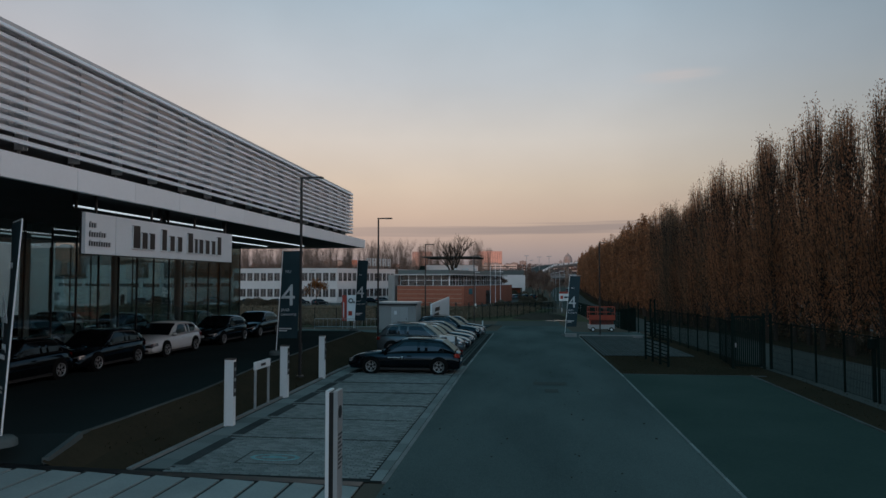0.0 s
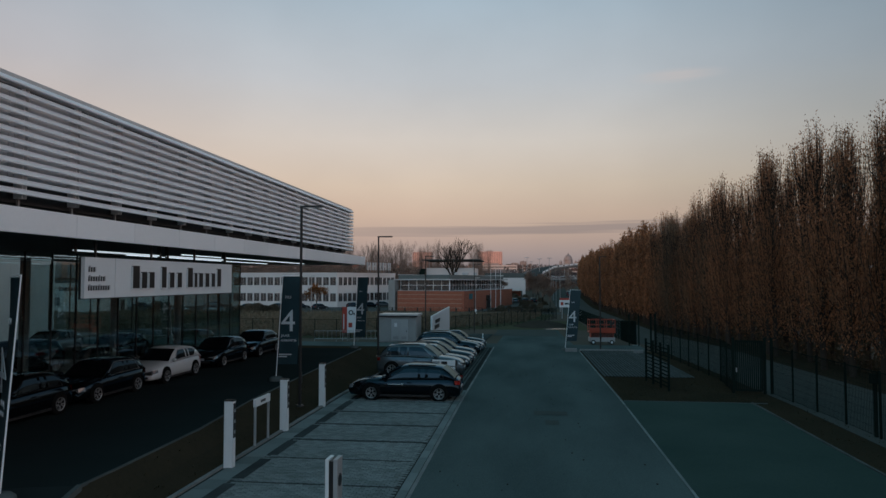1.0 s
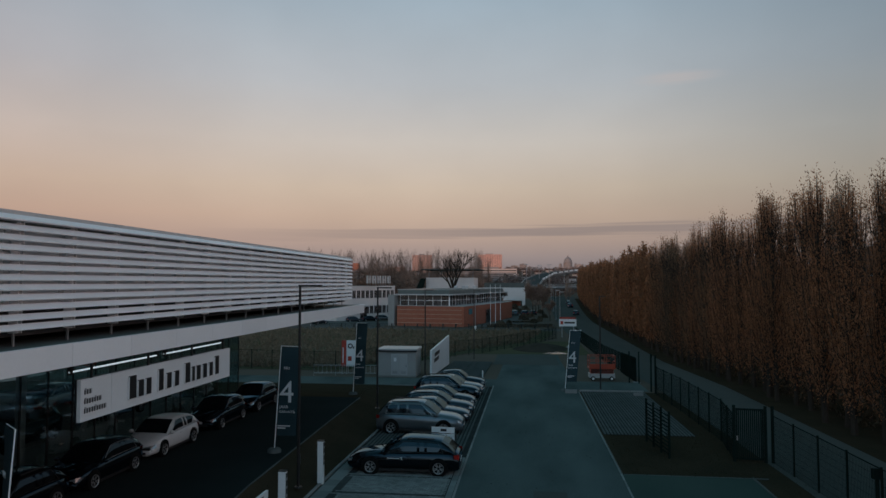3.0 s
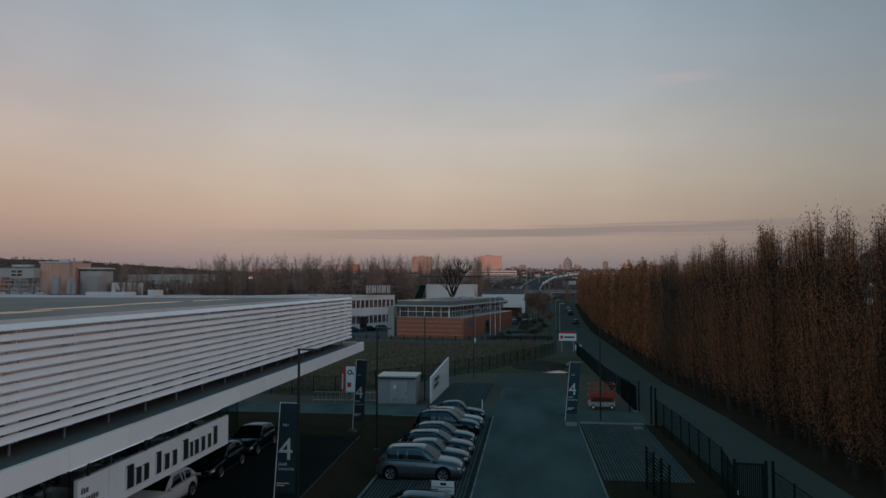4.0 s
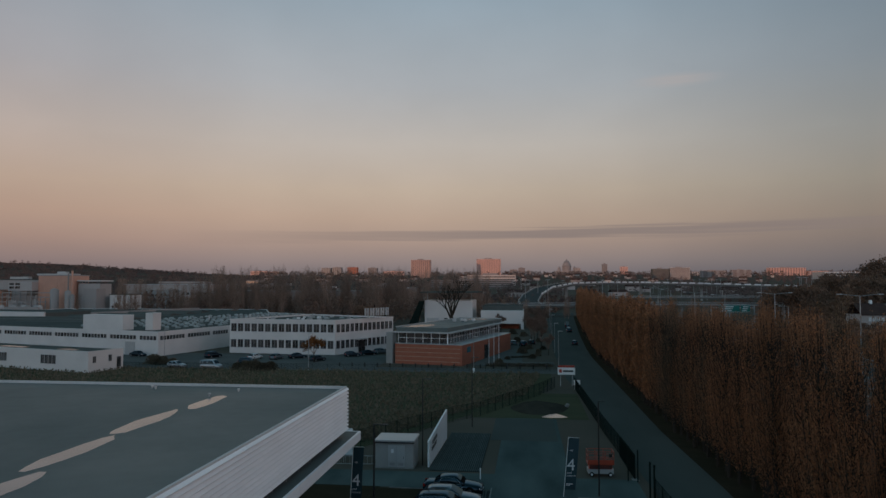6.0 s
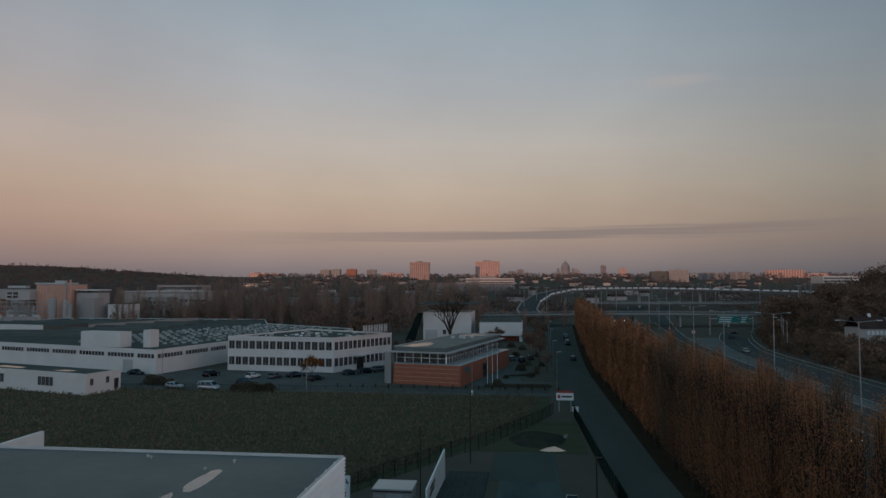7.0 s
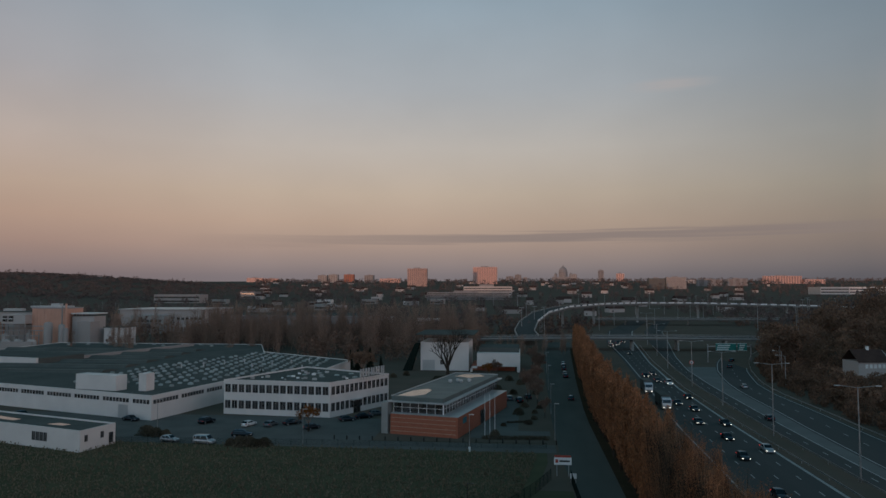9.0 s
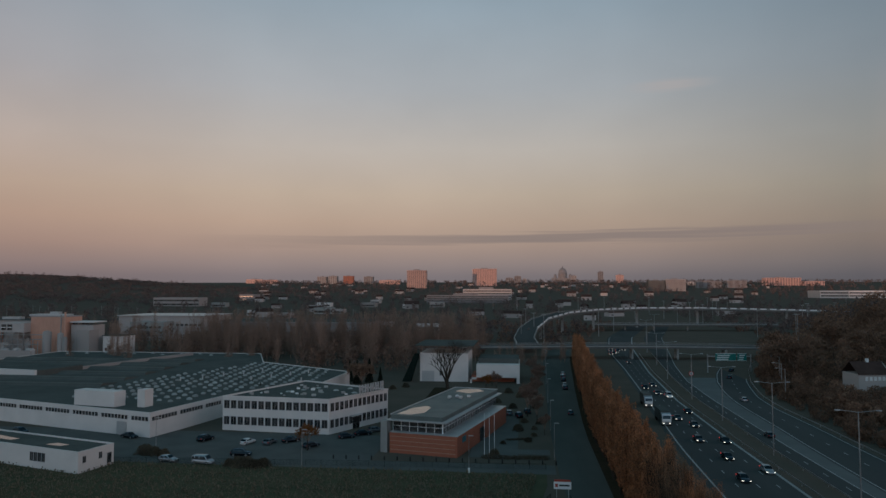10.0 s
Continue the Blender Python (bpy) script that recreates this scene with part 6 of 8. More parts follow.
windows_on(shed, S1[1], S1[2], .3, 1.6, 4, .8, .5, groups=1)
part("door", Kit().prism([(-88.45, 141.3), (-88.2, 142.4), (-88.14, 142.38), (-88.39, 141.28)], -1.2, 1.0), M["pane"], shed)

# brick office building with its glazed upper band
BR = thing("brick_building", (-17.8, 159.2, gy(160)), -13.2, "red brick office with glazed upper band and flat grey roof", "office building")
bw, bl = 13.4, 48.0
z3, z5 = 4.65, 7.15
part("brick_wall", Kit().box(-bw + .6, 3.8, -1.6, bl - 6, -.3, z3), M["brick"], BR)
for i in range(4):
    part("brick_course", Kit().box(-bw + .6, 3.3, -1.625, -1.6, .75 + i * 1.0, .84 + i * 1.0), M["mortar"], BR)
part("wall_top", Kit().box(-bw + .55, 3.85, -1.65, bl - 5.95, z3, z3 + .1), M["metal_grey"], BR)
part("upper_core", Kit().box(-bw + .6, -.45, .3, bl - 1.2, z3 + .1, z5), M["dark"], BR)
wp = Kit().box(0, 2.02, -.03, .03, 0, 2.3).mesh("window", M["pane"])
wf = Kit().box(-.05, .05, -.06, .06, 0, 2.36).box(.05, 2.05, -.05, .05, 1.15, 1.23).mesh("window_frame", M["metal"])
for i in range(6):
    o = part("window", wp, None, BR)
    o.matrix_basis = pose(-bw + .7 + i * 2.08, .18, z3 + .12)
    part("window_frame", wf, None, o)
for i in range(22):
    o = part("window", wp, None, BR)
    o.matrix_basis = pose(-.33, .3 + i * 2.08, z3 + .12, 0, 0, 90)
    part("window_frame", wf, None, o)
part("corner_post", Kit().box(-.4, -.2, .05, .25, z3, z5), M["metal"], BR)
part("roof", Kit().box(-bw - .4, .9, -.9, bl, z5, z5 + .28), M["metal_grey"], BR, "thin overhanging roof edge")
part("roof_deck", Kit().box(-bw + .1, -.3, .1, bl - .6, z5 + .28, z5 + 1.25), M["roof"], BR)
part("roof_edge", Kit().box(-bw, -bw + .25, 0, bl - .5, z5 + 1.25, z5 + 1.45).box(-bw + .25, -.2, bl - .75, bl - .5, z5 + 1.25, z5 + 1.45), M["metal_grey"], BR)
part("rain_pool", Kit().prism([(-12.3, 1.6), (-9.0, 1.4), (-6.6, 5.0), (-7.6, 12.0), (-9.4, 14.0), (-11.8, 10.0)], z5 + 1.25, z5 + 1.26), M["water"], BR)
part("rain_pool", Kit().prism([(-11.0, 40), (-6, 38), (-3, 43), (-6, 47), (-10, 45)], z5 + 1.25, z5 + 1.26), M["water"], BR)
for x, y in ((-8, 27), (-6.5, 29), (-5, 27.5), (-3.5, 30)):
    part("roof_unit", Kit().lathe([(0, .9), (.5, .8), (.6, .3), (.35, .2), (.35, 0)], 10, at=(x, y, z5 + 1.25)), M["metal_grey"], BR)
part("end_pylon", Kit().box(-bw - 1.6, -bw + .0, -1.9, .6, -.3, z5 + .1), M["concrete"], BR, "tall grey concrete end wall")
part("entrance", Kit().box(3.72, 3.86, 16, 20, 0, 3.4), M["pane"], BR)
part("emblem_plate", Kit().box(3.8, 3.9, 2.0, 4.6, 2.7, 4.0), M["teal"], BR)
for i, y in enumerate((155.5, 159.6, 163.2)):
    fp = thing("flag_pole", (-8.6 + i * 1.15, 160.9, gy(161)), 0, "tall white flag pole before the brick building", "flag pole", "flag poles")
    part("pole", Kit().tube((0, 0, 0), (0, 0, 9.6), .06, .035, 8), M["white"], fp)
    part("finial", Kit().lathe([(0, 9.75), (.07, 9.68), (0, 9.6)], 8), M["steel"], fp)
pp = thing("street_lamp", (-10.9, 144.6, gy(144.6)), 0, "pale street lamp before the brick building", "street lamp")
part("pole", Kit().tube((0, 0, 0), (0, 0, 7.6), .07, .05, 8), M["steel"], pp)
part("lamp_head", Kit().box(-.1, .9, -.1, .1, 7.5, 7.65), M["metal_grey"], pp)
part("base_box", Kit().box(-.2, .2, -.2, .2, 0, 1.0), M["white"], pp)
for x, y, h in ((-46.5, 144.6, 8.0), (-84.5, 154.0, 8.0), (7.2, 158, 8), (7.6, 190, 8), (8.4, 232, 8), (9.3, 275, 8), (10.8, 330, 8)):
    pl = thing("street_lamp", (x, y, gy(y)), 0, "thin galvanised street lamp post", "street lamp", "street lamps")
    part("pole", Kit().tube((0, 0, 0), (0, 0, h), .08, .05, 8), M["steel"], pl)
    part("lamp_head", Kit().box(-.05, 1.0, -.09, .09, h - .05, h + .08), M["metal_grey"], pl)
fence([(-135, 141.0), (-60, 146.0), (5, 149.0)], 1.2, "low wire fence along the works street", 3.5)
bol_me = Kit().lathe([(0, .95), (.16, .9), (.17, 0)], 8).mesh("bollard", M["black"])
for i in range(18):
    b_ = tagged(new("bollard", bol_me), "short black bollard along the street", "bollard", "bollards")
    b_.matrix_basis = pose(-42 + i * 2.9, 153.2, gy(153))

# white depot beyond, with its covered stair tower
dep = thing("depot_building", label="white box-shaped depot with flat canopy roof", category="depot")
part("main_block", Kit().box(-41.0, -21.5, 278, 300, -1.2, 10.3), M["render"], dep)
part("canopy_roof", Kit().box(-42.5, -19.0, 274, 304, 13.4, 13.75), M["roof_dark"], dep, "thin dark flat canopy roof")
for x in (-40, -30, -22):
    part("roof_strut", Kit().box(x - .1, x + .1, 279, 279.2, 10.3, 13.4), M["steel"], dep)
part("gate_door", Kit().box(-40.2, -35.2, 277.95, 278, -1.2, 3.2), M["metal_grey"], dep)
part("side_window", Kit().box(-33, -31.6, 277.95, 278, 1.4, 3.2), M["pane"], dep)
part("stair_ramp", Kit().add([(-48, 276, -1), (-44.5, 276, -1), (-41.2, 276, 10), (-43.0, 276, 10), (-48, 279, -1), (-44.5, 279, -1), (-41.2, 279, 10), (-43.0, 279, 10)], [(0, 1, 2, 3), (7, 6, 5, 4), (0, 4, 5, 1), (1, 5, 6, 2), (2, 6, 7, 3), (3, 7, 4, 0)]), M["fence"], dep)
dep2 = thing("depot_wing", label="white cantilevered wing with dark recess below", category="depot")
part("upper_box", Kit().box(-18.0, -1.0, 275, 298, 1.2, 6.3), M["render"], dep2)
part("dark_roof", Kit().box(-17.5, -1.4, 280, 297.5, 6.3, 8.2), M["roof_dark"], dep2)
part("recess_wall", Kit().box(-20.5, -3.0, 280, 297, -1.2, 1.2), M["brick"], dep2)
part("frame_post", Kit().box(-20.6, -19.8, 275, 276, -1.2, 1.2).box(-2.2, -1.0, 275, 276.2, -1.2, 1.2), M["render"], dep2)
part("frame_beam", Kit().box(-20.6, -18.0, 275, 276, .4, 1.2), M["render"], dep2)

# motorway bridge, viaduct and posts
def deck(name, pts, width, thick, label, category, material, pier_every=0, rail=1.0):
    ob = thing(name, label=label, category=category)
    for (xa, ya, za), (xb, yb_, zb) in zip(pts, pts[1:]):
        d = Vector((xb - xa, yb_ - ya, 0)).normalized()
        n = Vector((-d.y, d.x, 0)) * width / 2
        def slab_(lo, hi, w0, w1):
            v = []
            for (x, y, z) in ((xa, ya, za), (xb, yb_, zb)):
                for w_ in (w0, w1):
                    for q in (lo, hi):
                        v.append((x + n.x * w_, y + n.y * w_, z + q))
            return Kit().add(v, [(0, 1, 3, 2), (4, 6, 7, 5), (0, 4, 5, 1), (2, 3, 7, 6), (0, 2, 6, 4), (1, 5, 7, 3)])
        part("deck", slab_(-thick, 0, -1, 1), material, ob)
        for s in (-1, 1):
            part("top_rail", slab_(rail - .12, rail, s * .98, s * 1.0), M["steel"], ob)
            part("mid_rail", slab_(.45, .52, s * .98, s * 1.0), M["steel"], ob)
            part("edge_beam", slab_(-.5, .1, s * .98, s * 1.03), M["concrete"], ob)
        part("road_surface", slab_(0.0, 0.05, -.9, .9), M["asphalt_far"], ob)
    return ob


deck("road_bridge", [(-60, 372, 4.6), (-20, 373, 5.6), (30, 374, 6.4), (75, 375, 6.6), (120, 376, 6.3), (190, 378, 5.0)], 11, 1.3, "grey concrete road bridge over the motorway", "bridge", M["bridge"])
for x in (34, 57, 80, 104):
    for y in (371, 377):
        pr = thing("bridge_pier", (x, y, gy(y)), 0, "round concrete bridge pier", "pier", "bridge piers")
        part("pier", Kit().tube((0, 0, -.2), (0, 0, 6.0), .55, n=10), M["concrete"], pr)
via = [(3, 395, 5.2), (1, 425, 6.4), (4, 462, 10.0), (13, 505, 14.5), (31, 548, 17.4), (60, 600, 18.3), (105, 655, 18.4), (170, 700, 17.4), (260, 720, 15.2), (360, 720, 12.8), (480, 705, 10.0), (640, 680, 8.0)]
viaduct = deck("viaduct", via, 12, 1.8, "long curved concrete viaduct ramp", "viaduct", M["bridge"], rail=.9)
for a, b in zip(via[2:], via[3:]):
    va, vb = Vector(a), Vector(b)
    nrm = Vector(((vb - va).y, -(vb - va).x, 0)).normalized() * 6.25
    m_n = int((vb - va).length / 10)
    for i in range(m_n):
        p0, p1 = va + (vb - va) * (i / m_n) + nrm, va + (vb - va) * ((i + .62) / m_n) + nrm
        part("barrier_block", Kit().add([(p.x, p.y, p.z + q) for p in (p0, p1, p1 - nrm * .06, p0 - nrm * .06) for q in (.1, 1.1)], [(0, 2, 3, 1), (2, 4, 5, 3), (4, 6, 7, 5), (6, 0, 1, 7), (1, 3, 5, 7), (0, 6, 4, 2)]), M["white"], viaduct)
for x, y, z in via[3:]:
    pr = thing("viaduct_pier", (x, y, gy(y)), 0, "tall concrete viaduct pier", "pier", "viaduct piers")
    part("pier", Kit().box(-1.0, 1.0, -.7, .7, -.3, z - 1.5 - gy(y)), M["concrete"], pr)
deck("road_bridge", [(60, 610, 6.0), (200, 612, 6.5), (300, 615, 6.0)], 10, 1.6, "far concrete flyover over the motorway", "bridge", M["bridge"])
for x in (88, 112, 140):
    pr = thing("bridge_pier", (x, 611, gy(611)), 0, "square grey concrete flyover pier", "pier", "bridge piers")
    part("pier", Kit().box(-.6, .6, -.6, .6, -.3, 4.6 - gy(611)), M["concrete"], pr)


def mast(x, y, h, label, arms=2, reach=3.0):
    ob = thing("motorway_lamp", (x, y, gy(y)), 0, label, "street lamp", "motorway lamps")
    part("mast", Kit().tube((0, 0, 0), (0, 0, h), .15, .09, 8), M["steel"], ob)
    for s in ((-1, 1) if arms == 2 else (1,)):
        part("arm", Kit().tube((0, 0, h - .1), (s * reach, 0, h + .25), .05, n=6), M["steel"], ob)
        part("lamp_head", Kit().box(min(s * reach, s * (reach + .9)), max(s * reach, s * (reach + .9)), -.15, .15, h + .15, h + .32), M["metal_grey"], ob)
    return ob


for x, y in ((57.8, 92), (58.4, 129.5), (57.2, 168), (57.2, 208.5), (57.3, 245), (59.2, 294), (64.5, 345), (71.0, 408), (83, 480), (105, 570)):
    mast(x, y, 16.4 if y < 200 else 15.2, "tall galvanised twin-arm motorway lamp")
for x, y, t_ in ((88.0, 246, 170), (92.5, 262, 165), (100, 285, 160), (109, 312, 150)):
    ob = mast(x, y, 10.5, "curved single-arm lamp beside the slip road", 1, 2.2)
    ob.matrix_basis = pose(x, y, land(x, y), 0, 0, t_)
# traffic sign gantry
gan = thing("sign_gantry", (83.0, 318, gy(318)), 6, "green motorway direction signs on a gantry", "road sign")
part("post", Kit().box(-2.0, -1.6, -.2, .2, 0, 8.0), M["steel"], gan)
part("post", Kit().box(17.0, 17.4, -.2, .2, 0, 8.0), M["steel"], gan)
part("beam", Kit().box(-2, 17.4, -.2, .2, 6.9, 7.3), M["steel"], gan)
for x0, x1 in ((1.6, 10.6), (11.2, 15.2)):
    pl = part("sign_face", Kit().box(x0, x1, -.35, -.22, 5.2, 8.4), M["green_sign"], gan)
    part("border", Kit().box(x0, x1, -.36, -.35, 8.25, 8.4).box(x0, x1, -.36, -.35, 5.2, 5.32), M["print_white"], pl)
    for i in range(3):
        part("lettering_bar", Kit().box(x0 + .5 + i * .2, x0 + (x1 - x0) * .62 + i * .4, -.37, -.352, 5.65 + i * .85, 6.0 + i * .85), M["print_white"], pl)
rs = thing("round_sign", (66.5, 285, gy(285)), 0, "red and white round speed sign on a post", "road sign")
part("post", Kit().box(-.06, .06, 0, .12, 0, 3.4), M["steel"], rs)
part("disc", Kit().lathe([(0, -.06), (.65, -.06), (.65, -.02), (0, -.02)], 18, "y", (0, 0, 3.6)), M["print_white"], rs)
part("rim", Kit().lathe([(.65, -.08), (.95, -.08), (.95, -.02), (.65, -.02)], 18, "y", (0, 0, 3.6)), M["red"], rs)
part("figure_bar", Kit().box(-.3, .3, -.075, -.062, 3.35, 3.85), M["letter"], rs)
# crash barriers along the motorway
for nm, fx, off in (("guard_rail", mw_m, .9), ("guard_rail", mw_b, -.7), ("guard_rail", ramp_r, .6)):
    gr_ = thing(nm, label="galvanised guard rail along the carriageway", category="guard rail", group="guard rails")
    ys_ = list(np.arange(70, 400, 12.0))
    for a, b in zip(ys_, ys_[1:]):
        xa, xb = fx(a) + off, fx(b) + off
        part("rail", Kit().add([(xa + dx, a, gy(a) + z) for z in (.5, .8) for dx in (0, .06)] + [(xb + dx, b, gy(b) + z) for z in (.5, .8) for dx in (0, .06)],
                               [(0, 1, 3, 2), (4, 6, 7, 5), (0, 4, 5, 1), (2, 3, 7, 6), (0, 2, 6, 4), (1, 5, 7, 3)]), M["steel"], gr_)
        part("post", Kit().box(xa, xa + .1, a, a + .1, gy(a), gy(a) + .6), M["steel"], gr_)

# house beside the slip road
hs = thing("house", (118.5, 262.0, land(124, 268)), 10, "small pale house with steep dark roof and lettering bars", "house")
part("wall", Kit().box(0, 12, 0, 9, -1, 5.6), M["pale"], hs)
part("gable", Kit().add([(12, 0, 5.6), (12, 9, 5.6), (12, 4.5, 9.4), (11.7, 0, 5.6), (11.7, 9, 5.6), (11.7, 4.5, 9.4)], [(0, 1, 2), (5, 4, 3), (0, 3, 4, 1), (1, 4, 5, 2), (2, 5, 3, 0)]), M["render"], hs)
rf = part("roof", Kit().add([(-.3, -.4, 5.3), (11.7, -.4, 5.3), (11.7, 4.5, 9.6), (-.3, 4.5, 9.6), (-.3, 9.4, 5.3), (11.7, 9.4, 5.3)], [(0, 1, 2, 3), (3, 2, 5, 4)]), M["tile"], hs, "steep dark tiled roof")
part("chimney", Kit().box(6, 6.8, 4.1, 4.9, 9, 10.6), M["white"], rf)
for i in range(6):
    part("lettering_bar", Kit().box(2.5 + i * 1.6, 3.5 + i * 1.6, -.06, -.01, 3.2, 4.6), M["print_white"], hs)
part("window", Kit().box(12.0, 12.05, 3, 4.4, 2, 4), M["pane"], hs)

# ochre works with silos on the left, a pale warehouse behind
fac = thing("process_factory", label="pinkish clad factory block with stacks, silos and pipe racks", category="factory")
part("main_block", Kit().box(-258.8, -238.6, 340, 353, 0, 21.3), M["factory"], fac)
part("roof_edge", Kit().box(-259.1, -238.3, 339.8, 353.2, 21.3, 21.8), M["pale"], fac)
part("roof_deck", Kit().box(-263, -243, 344, 352, 21.8, 22.6), M["metal_grey"], fac)
part("rear_block", Kit().box(-320, -259.2, 345, 356, 0, 19.2), M["pale"], fac)
part("rear_roof", Kit().box(-320.3, -259.2, 344.7, 356.3, 19.2, 19.7), M["roof_dark"], fac)
part("front_block", Kit().box(-272.4, -258.8, 335, 344.8, 13.4, 18.3), M["pale"], fac, "pale raised block on legs")
for i in range(2):
    op = part("opening", Kit().box(-271.6 + i * 3.4, -269.0 + i * 3.4, 334.8, 335, 14.6, 17.6), M["pane"], fac)
    part("louvre", Kit().box(-271.6 + i * 3.4, -269.0 + i * 3.4, 334.7, 334.8, 15.9, 16.2), M["white"], op)
for i in range(5):
    part("block_leg", Kit().box(-272.2 + i * 3.2, -271.8 + i * 3.2, 335.2, 335.6, 0, 13.4), M["steel"], fac)
for i in range(10):
    part("cladding_rib", Kit().box(-258 + i * 2.0, -257.75 + i * 2.0, 339.86, 340, 4, 21.2), M["factory"], fac)
part("low_block", Kit().box(-345, -278, 335, 344.6, 0, 14), M["factory"], fac)
for x, w_, h in ((-312, 9, 1.6), (-298, 5, 2.2), (-282, 11, 1.3), (-254, 5, 1.2)):
    part("roof_unit", Kit().box(x, x + w_, 348, 351, 19.7 if x < -260 else 22.6, (19.7 if x < -260 else 22.6) + h), M["metal_grey"], fac)
part("chimney", Kit().tube((-238.0, 338, 0), (-238.0, 338, 24), .5, n=10), M["factory"], fac, "slim tall stack")
part("chimney", Kit().tube((-240.2, 338, 0), (-240.2, 338, 22.6), .35, n=10), M["pale"], fac, "slim pale stack")
for x, r_, h in ((-243.5, 2.1, 14.0), (-236.0, 1.5, 13.0), (-233.6, 1.2, 11.0), (-254, 1.3, 8.5), (-262, 1.5, 7.0), (-267, 2.0, 8.0)):
    part("silo", Kit().lathe([(0, h + .8), (r_ * .6, h + .5), (r_, h), (r_, 0)], 14, at=(x, 332, 0)), M["pale"], fac, smooth=True)
for i in range(8):
    part("tank", Kit().lathe([(0, 6.4), (1.0, 6.0), (1.5, 5.2), (1.5, 0)], 12, at=(-270 + i * 3.5, 326 - (i % 2) * 2, 0)), M["pale"], fac, smooth=True)
for y_, z_ in ((329, 7.5), (331, 10.0), (333, 12.2)):
    part("pipe_rack", Kit().box(-274, -246, y_, y_ + .5, z_, z_ + .4), M["steel"], fac)
for i in range(11):
    part("rack_post", Kit().box(-273.6 + i * 2.7, -273.3 + i * 2.7, 329, 329.3, 0, 7.5 + (i * 5) % 6), M["steel"], fac)
part("side_block", Kit().box(-231.5, -224.2, 338, 346, 0, 14.6), M["pale"], fac, "pale lower block")
part("side_hall", Kit().box(-237.2, -224.7, 342, 352, 0, 17.2), M["pale"], fac)
windows_on(fac, (-236.8, 342), (-224.6, 342), 17.3, 18.3, 7, 1.4, .1, sill=False)
part("side_roof", Kit().box(-237.6, -223.8, 341.4, 352.4, 18.4, 19.0), M["render"], fac, "pale overhanging roof")
part("yard_wall", Kit().box(-320, -262, 318, 319, -.5, 4.9), M["pale"], fac)
part("yard_wall", Kit().box(-261.5, -243.5, 320, 321, -.5, 5.4), M["pale"], fac)
annex = thing("workshop", label="low white workshop with flat roof beside the factory", category="workshop")
part("wall", Kit().box(-221, -209.5, 345, 356, -1, 11.2), M["render"], annex)
part("roof", Kit().box(-221.3, -209.2, 344.7, 356.3, 11.2, 11.6), M["roof_dark"], annex)
wh = thing("warehouse", label="low pale grey warehouse with shallow roof", category="warehouse")
part("hall", Kit().box(-292, -227, 474, 520, 0, 16.5), M["pale"], wh)
part("hall", Kit().box(-275, -250, 460, 474, 0, 13), M["concrete"], wh)
part("roof", Kit().box(-293, -226, 473, 521, 16.5, 17.1), M["metal_grey"], wh)
windows_on(wh, (-249, 474), (-228, 474), 9.5, 11.0, 6, 2.2, .5, sill=False)
windows_on(wh, (-274, 460), (-251, 460), 8.5, 10.0, 7, 2.0, .5, sill=False)
wh2 = thing("warehouse", label="long dark warehouse with a thin pale roof edge", category="warehouse")
part("hall", Kit().box(-225, -110, 480, 540, 0, 12), M["stone"], wh2)
part("roof", Kit().box(-225.6, -109.4, 479.6, 540.6, 12, 12.5), M["roof_dark"], wh2)
part("roof_edge", Kit().box(-226, -109, 479.2, 479.6, 11.9, 12.6), M["concrete"], wh2)


# ---------------------------------------------------------------- the town on the skyline
def block(name, x, y, w, d, top, material, label, floors=8, bays=0, roof=True, category="building", base=None, turn=0.0):
    """A far building: wall body, recessed window bands floor by floor, roof house."""
    z0 = land(x, y) - 2 if base is None else base
    ob = thing(name, (x, y, z0), turn, label, category, "town buildings")
    h = top - z0
    part("wall", Kit().box(-w / 2, w / 2, -d / 2, d / 2, 0, h), material, ob)
    fh = h / (floors + .5)
    if bays:
        wins = Kit()
        for i in range(floors):
            for j in range(bays):
                wins.box(-w / 2 + w * (j + .22) / bays, -w / 2 + w * (j + .78) / bays, -d / 2 - .25, -d / 2 + .1, fh * (i + .5), fh * (i + 1.05))
        part("window_grid", wins, M["far_pane"], ob, "rows of far windows", kind="stuff")
    else:
        for i in range(floors):
            part("window_band", Kit().box(-w / 2 + 1, w / 2 - 1, -d / 2 - .2, -d / 2 + .1, fh * (i + .55), fh * (i + .95)), M["far_pane"] if top > 50 else M["pane"], ob)
    if roof:
        part("roof_house", Kit().box(-w * .18, w * .12, -d * .2, d * .2, h, h + fh * .8), M["stone"], ob)
    return ob


# the first tower's darker panels carry its half shade as colour
block("apartment_tower", -331, 2160, 62, 20, 95, M["tower_shade"], "pink concrete apartment tower with half shade in its colour", 14, 10)
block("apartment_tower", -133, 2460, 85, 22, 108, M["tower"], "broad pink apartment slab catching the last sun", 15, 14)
block("apartment_tower", -767, 3000, 44, 25, 94, M["brick"], "red brick faced apartment tower far off", 12, 5)
for x, w, top, mt in ((-887, 42, 91, "pale"), (-838, 41, 94, "pale"), (-676, 41, 91, "stone"), (-610, 30, 72, "stone")):
    block("apartment_tower", x, 3000, w, 25, top, M[mt], "pale apartment tower on the skyline", 12, 4)
block("apartment_block", -562, 2900, 88, 20, 74, M["tower"], "low pinkish apartment block far off", 6, 12)
block("apartment_block", -1322, 3300, 82, 20, 84, M["tower"], "pale apartment row on the skyline", 5, 10)
block("apartment_block", -1237, 3300, 70, 20, 81, M["tower"], "pale apartment row on the skyline", 5, 10)
